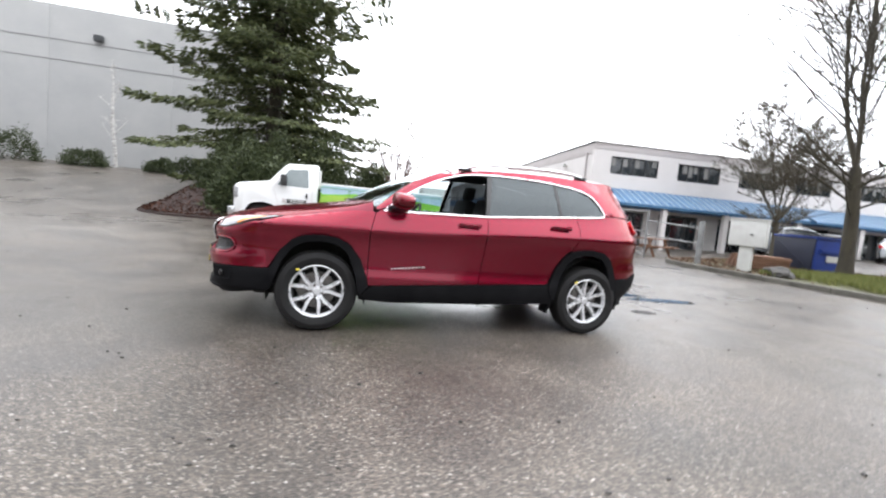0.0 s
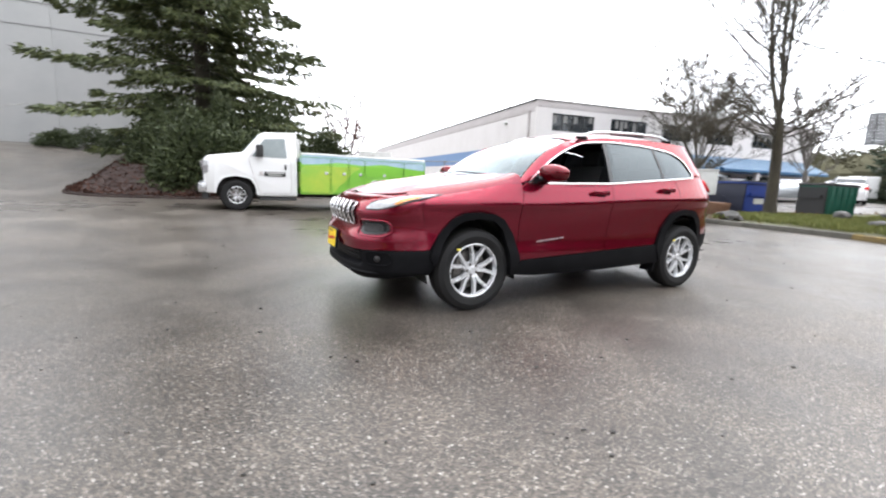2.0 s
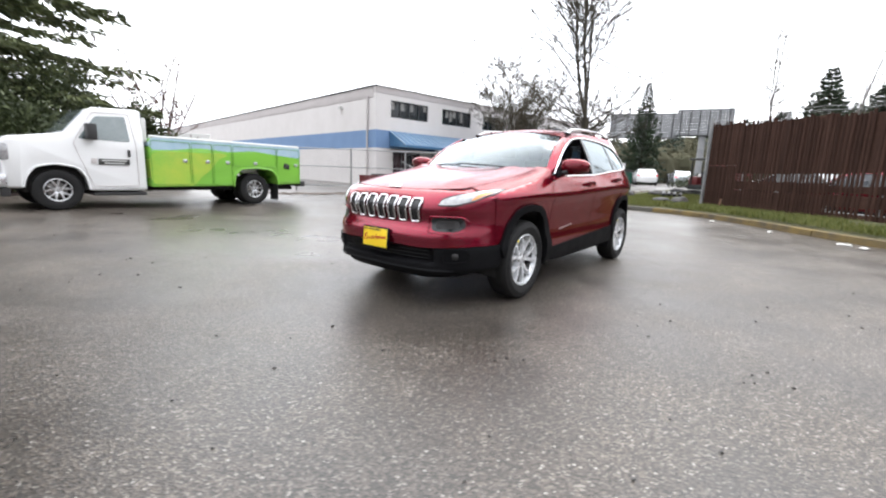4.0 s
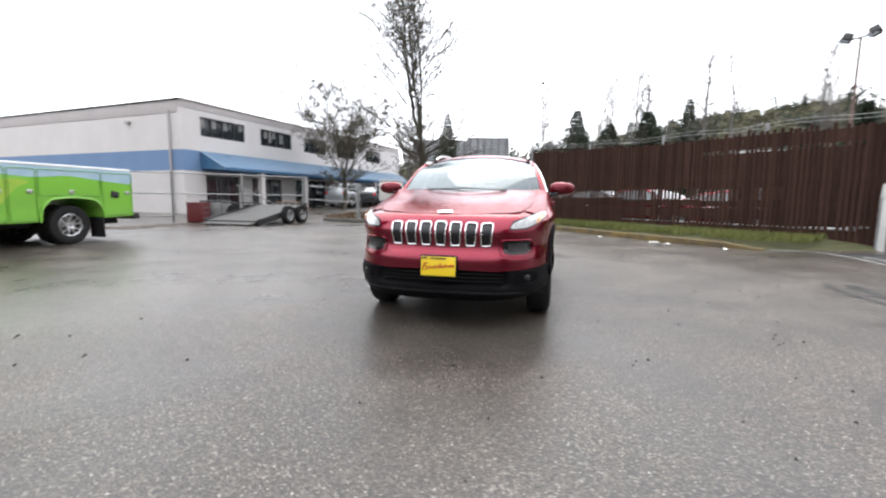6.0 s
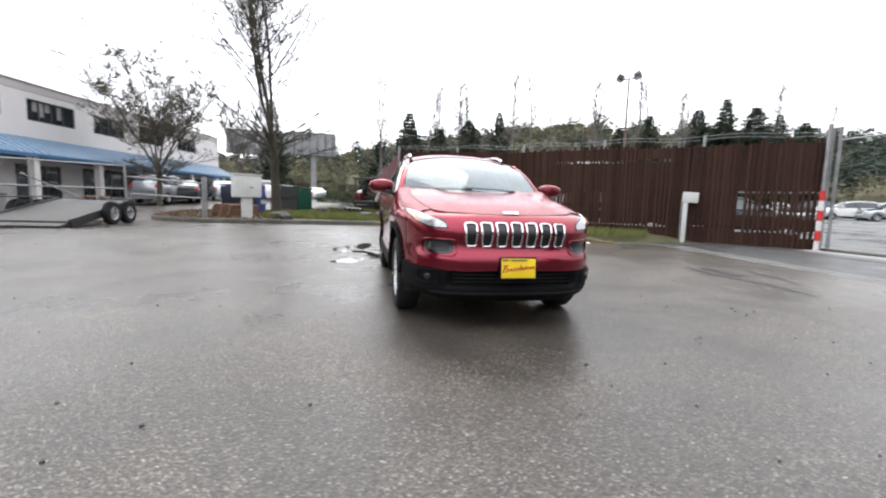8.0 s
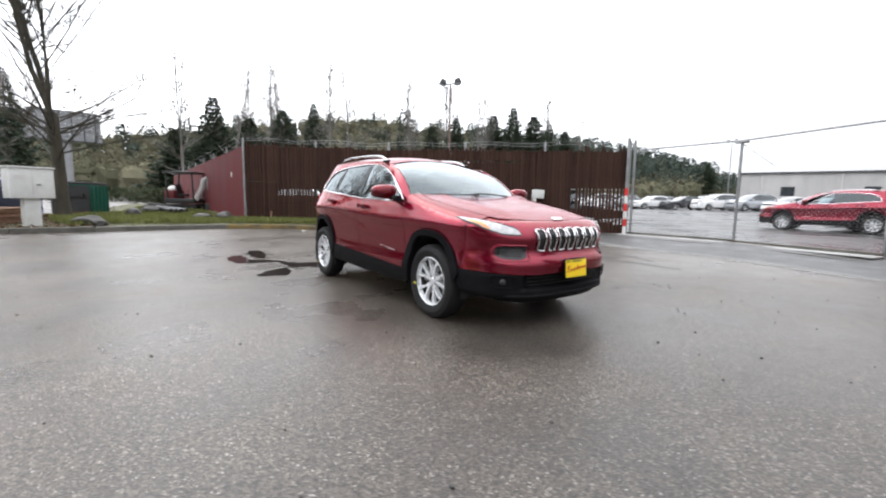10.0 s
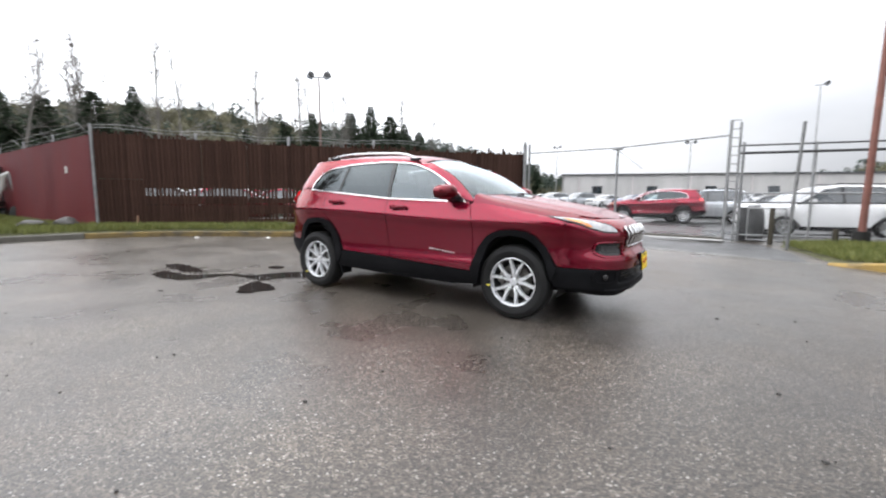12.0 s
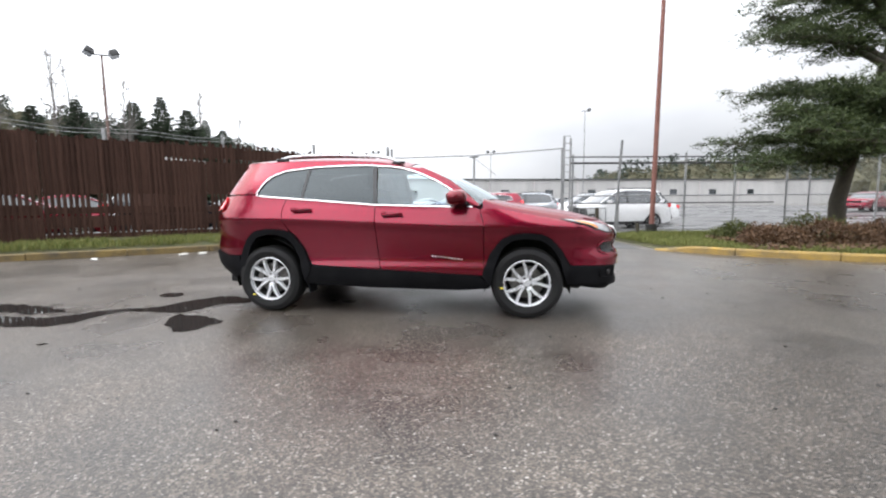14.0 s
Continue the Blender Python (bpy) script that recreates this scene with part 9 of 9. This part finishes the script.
def woods(name, label, count, seed, conifers, material, rmin, rmax, amin, amax, hmin, hmax, leafs):
    """Far woods: uneven pointed and rounded crowns, leafless and evergreen."""
    rng = np.random.default_rng(seed)
    B, A, Ln, Wd, C, S = [], [], [], [], [], []
    for _ in range(count):
        a = rng.uniform(amin, amax)
        r = rng.uniform(rmin, rmax)
        h = rng.uniform(hmin, hmax)
        if float(RIDGE(a)) < 12.5:
            h *= 0.7
        # the trees stand behind the long low building, never before it
        across = Vector((r * math.cos(radians(a)), r * math.sin(radians(a)), 0)) - LB0
        if -6 < across.dot(ld) / L < L + 6 and across.cross(ld).z / L > -30:
            r += 48
        c = np.array([r * math.cos(radians(a)), r * math.sin(radians(a)), hill_z(a, r)])
        C.append(c)
        S.append(h)
        n = 110 if conifers else 150
        t = rng.uniform(0.04, 1.0, n)
        ang = rng.uniform(0, 6.28, n)
        if conifers:
            rad = h * 0.20 * (1 - t)**0.85 * rng.uniform(0.5, 1.15, n)
        else:
            rad = h * 0.36 * np.sqrt(np.clip(t * (1.12 - t), 0, 1)) * rng.uniform(0.4, 1.15, n) * 1.6
        p = c + np.stack([rad * np.cos(ang), rad * np.sin(ang), t * h], 1)
        d = np.stack([np.cos(ang), np.sin(ang), rng.uniform(-0.7, 0.1, n) if conifers else rng.uniform(0.0, 1.2, n)], 1)
        B.append(p)
        A.append(d)
        Ln.append(leafs * h * rng.uniform(0.7, 1.3, n))
        Wd.append(leafs * h * rng.uniform(0.3, 0.6, n))
    v, q = blades(np.concatenate(B), np.concatenate(A), np.concatenate(Ln), np.concatenate(Wd), rng)
    if not conifers:
        # the closed inner growth of each crown
        ua, ub = np.meshgrid(np.linspace(0, 2 * math.pi, 9)[:-1], np.linspace(0.02, 0.98, 6))
        ring = np.stack([np.sin(math.pi * ub) * np.cos(ua), np.sin(math.pi * ub) * np.sin(ua), np.cos(math.pi * ub)], -1).reshape(-1, 3)
        cell = np.array([(i * 8 + j, i * 8 + (j + 1) % 8, i * 8 + 8 + (j + 1) % 8, i * 8 + 8 + j) for i in range(5) for j in range(8)])
        cores, sizes = np.array(C), np.array(S)
        lumps = ring[None] * rng.uniform(0.75, 1.15, (len(cores), len(ring), 1))
        lv = cores[:, None, :] + lumps * sizes[:, None, None] * np.array([0.33, 0.33, 0.40]) + np.array([0, 0, 0.42]) * sizes[:, None, None]
        lq = (cell[None] + (np.arange(len(cores)) * len(ring))[:, None, None]).reshape(-1, 4)
        q = np.concatenate([q, lq + len(v)])
        v = np.concatenate([v, lv.reshape(-1, 3)])
    ob = raw_np(name, v, q, material)
    return tagged(ob, label, "woods", kind="stuff")


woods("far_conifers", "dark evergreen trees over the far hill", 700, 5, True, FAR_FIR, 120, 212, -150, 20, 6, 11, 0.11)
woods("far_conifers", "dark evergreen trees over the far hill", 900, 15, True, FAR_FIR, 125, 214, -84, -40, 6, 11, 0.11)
woods("far_bare_woods", "grey-brown leafless woods on the far hill", 2500, 6, False, WOODS, 104, 214, -150, 48, 4.2, 7.6, 0.11)
woods("near_thicket", "olive-brown leafless thicket beyond the street", 420, 7, False, WOODS, 74, 100, -16, 32, 4.5, 8.6, 0.07)

# billboards seen from behind
for i, (x, y, a) in enumerate(((69.0, 16.8, 106), (71.0, 8.8, 100))):
    bb = thing("billboard", "grey slatted back of a roadside billboard on a post", "billboard", at=(x, y, 0.4), turn=a, group="billboards by the street")
    z0, z1 = (7.2, 10.9) if i == 0 else (7.6, 11.4)
    w = 9.8 if i == 0 else 7.4
    n = 9
    for k in range(n):
        part("slat", boxed((0, 0, z0 + (z1 - z0) * (k + 0.5) / n), (w, 0.10, (z1 - z0) / n - 0.02)), BOARD_GREY, bb)
    for k in range(6):
        part("strut", boxed((-w / 2 + w * (k + 0.5) / 6, 0.14, (z0 + z1) / 2), (0.12, 0.18, z1 - z0)), DARK_FRAME, bb)
    part("walkway", boxed((0, 0.5, z0 - 0.1), (w, 0.9, 0.1)), DARK_FRAME, bb)
    part("post", rodded(((0, 0.2, -0.4), (0, 0.2, z0), 0.45), sides=16), BOARD_GREY, bb)
for i, (x, y, L_) in enumerate(((30.5, 1.2, 6.0), (37.0, 2.8, 5.0), (31.0, -0.2, 4.0))):
    bush("street_hedge", "clipped dark hedge along the street", (x, y, gz(x, y)), (L_, 1.6, 1.1), 120 + i, HEDGE, 2600, 0.14, turn=80)
bus = thing("delivery_van", "white van parked on the far street", "van", at=on_ground(47.0, 13.6), turn=200)
slab("body", [(-2.6, 0.4), (-2.6, 1.1), (-1.7, 1.3), (-1.2, 2.1), (2.6, 2.2), (2.6, 0.4)], -0.95, 0.95, WHITE_PAINT, bus, "", 0.06, 0.1)
part("windscreen", boxed((-1.47, 0, 1.72), (0.04, 1.6, 0.75), (0, 32, 0)), OFFICE_GLASS, bus)
for wx in (-1.7, 1.7):
    for sg in (-1, 1):
        car_wheel(bus, (wx, sg * 0.86, 0.36), sg, 0, r=0.36, rim=0.21, width=0.2, rim_mat=SATIN, pairs=5, tag=0.0)

# ---- grass blades on the verges ----
def grass(name, label, pts, seed, count, tall, root=0.14):
    rng = np.random.default_rng(seed)
    poly = np.array(pts)
    lo, hi = poly.min(0), poly.max(0)
    p = rng.uniform(lo, hi, (count * 3, 2))
    p = p[inside(p[:, 0], p[:, 1], pts)][:count]
    keep = np.array([noise.noise((x * 0.8, y * 0.8, 5.0)) > -0.28 for x, y in p])
    p = p[keep]
    z = ground_z(p[:, 0], p[:, 1]) + root
    base = np.stack([p[:, 0], p[:, 1], z], 1)
    d = rng.normal(size=(len(p), 3)) * np.array([0.4, 0.4, 0.1]) + np.array([0, 0, 1])
    v, q = blades(base, d, tall * rng.uniform(0.5, 1.4, len(p)) + 0.08, rng.uniform(0.012, 0.026, len(p)), rng)
    return tagged(raw_np(name, v, q, GRASS_BLADE), label, "grass", kind="stuff")


grass("verge_grass", "damp uneven green grass along the fence", [(4.9, -6.2), (5.2, -5.4), (6.7, -3.9), (8.1, -2.4), (9.3, -1.1), (10.1, 0.2), (10.3, 3.0), (10.35, 4.3), (13.0, 5.0), (15.5, 5.2), (17.5, 3.4), (22.0, 2.5), (22.0, 0.1), (12.3, 0.0), (5.6, -7.0)], 91, 60000, 0.10)
grass("verge_grass", "bright damp grass below the lot fence", [(-4.15, -8.5), (-4.5, -7.0), (-4.75, -5.8), (-5.2, -5.35), (-6.2, -4.8), (-7.6, -4.1), (-9.5, -3.5), (-9.0, -9.8), (-5.5, -9.9)], 92, 32000, 0.07, 0.06)
rngl = np.random.default_rng(15)
n = 2600
lp = np.stack([rngl.uniform(-13, -6.2, n), rngl.uniform(-7.2, -4.2, n)], 1)
lp = lp[lp[:, 1] < -3.2 - 0.45 * (lp[:, 0] + 6.2) * -1 * 0.35]
lz = ground_z(lp[:, 0], lp[:, 1]) + 0.20
v, q = blades(np.stack([lp[:, 0], lp[:, 1], lz], 1), rngl.normal(size=(len(lp), 3)) * np.array([1, 1, 0.2]), rngl.uniform(0.06, 0.12, len(lp)), rngl.uniform(0.04, 0.07, len(lp)), rngl)
tagged(raw_np("leaf_litter", v, q, SHRUB), "damp brown fallen leaves under the shrubs", "leaves", kind="stuff")

# small loose stones and bits on the asphalt
rngs = np.random.default_rng(33)
n = 520
sp = np.stack([rngs.uniform(-9, 9, n), rngs.uniform(-7, 8, n)], 1)
sv, sq = [], []
for x, y in sp:
    if abs(x) < 2.3 and abs(y) < 0.95:
        continue
    if inside(np.array([x]), np.array([y]), [(4.2, -7.5), (4.9, -5.4), (9.6, -0.2), (10.3, 8.5), (20, 8.5), (20, -7.5)])[0] or inside(np.array([x]), np.array([y]), [(-4.0, -8), (-4.8, -5.2), (-10, -2.7), (-10, -8)])[0]:
        continue
    r = rngs.uniform(0.004, 0.013)
    z = float(ground_z(x, y))
    i = len(sv)
    a0 = rngs.uniform(0, 6.28)
    for zz, k in ((0.0, 1.0), (0.7, 0.75)):
        for j in range(4):
            a = a0 + j * 1.571 + rngs.uniform(-0.3, 0.3)
            sv.append((x + r * k * 1.3 * math.cos(a), y + r * k * math.sin(a), z + 0.002 + zz * r))
    sq += [(i, i + 1, i + 5, i + 4), (i + 1, i + 2, i + 6, i + 5), (i + 2, i + 3, i + 7, i + 6), (i + 3, i, i + 4, i + 7), (i + 4, i + 5, i + 6, i + 7)]
tagged(raw_np("loose_stones", np.array(sv), np.array(sq), STONE), "small dark stones scattered over the asphalt", "stones", kind="stuff")

# bark chips over the mulch bed, laid on its own surface
mulch = bpy.data.objects["mulch_bed"]
mv = np.array([tuple(v.co) for v in mulch.data.vertices]).reshape(61, 25, 3)
rngm = np.random.default_rng(71)
n = 9000
mi, mj = rngm.uniform(1, 59, n), 23 * rngm.uniform(0.02, 0.99, n)
i0, j0 = mi.astype(int), mj.astype(int)
fi, fj = (mi - i0)[:, None], (mj - j0)[:, None]
base = (mv[i0, j0] * (1 - fi) + mv[i0 + 1, j0] * fi) * (1 - fj) + (mv[i0, j0 + 1] * (1 - fi) + mv[i0 + 1, j0 + 1] * fi) * fj
v, q = blades(base + np.array([0, 0, 0.004]), rngm.normal(size=(n, 3)) * np.array([1, 1, 0.35]) + np.array([0, 0, 0.3]), rngm.uniform(0.05, 0.16, n), rngm.uniform(0.025, 0.07, n), rngm)
tagged(raw_np("bark_chips", v, q, MULCH), "loose dark reddish bark chips on the bed", "bark", kind="stuff")

# fallen leaves over the bare end of the east verge
verge = bpy.data.objects["verge_east"]
ev = np.array([tuple(v.co) for v in verge.data.vertices]).reshape(61, 25, 3)
rnge = np.random.default_rng(72)
n = 16000
ei, ej = rnge.uniform(1, 59, n), 23 * rnge.uniform(0.0, 0.99, n)
i0, j0 = ei.astype(int), ej.astype(int)
fi, fj = (ei - i0)[:, None], (ej - j0)[:, None]
base = (ev[i0, j0] * (1 - fi) + ev[i0 + 1, j0] * fi) * (1 - fj) + (ev[i0, j0 + 1] * (1 - fi) + ev[i0 + 1, j0 + 1] * fi) * fj
base = base[base[:, 1] > 4.2 + 0.5 * rnge.normal(size=n)]
k = len(base)
v, q = blades(base + np.array([0, 0, 0.004]), rnge.normal(size=(k, 3)) * np.array([1, 1, 0.3]) + np.array([0, 0, 0.25]), rnge.uniform(0.05, 0.14, k), rnge.uniform(0.03, 0.08, k), rnge)
tagged(raw_np("verge_leaves", v, q, SHRUB), "damp brown fallen leaves along the kerb", "leaves", kind="stuff")
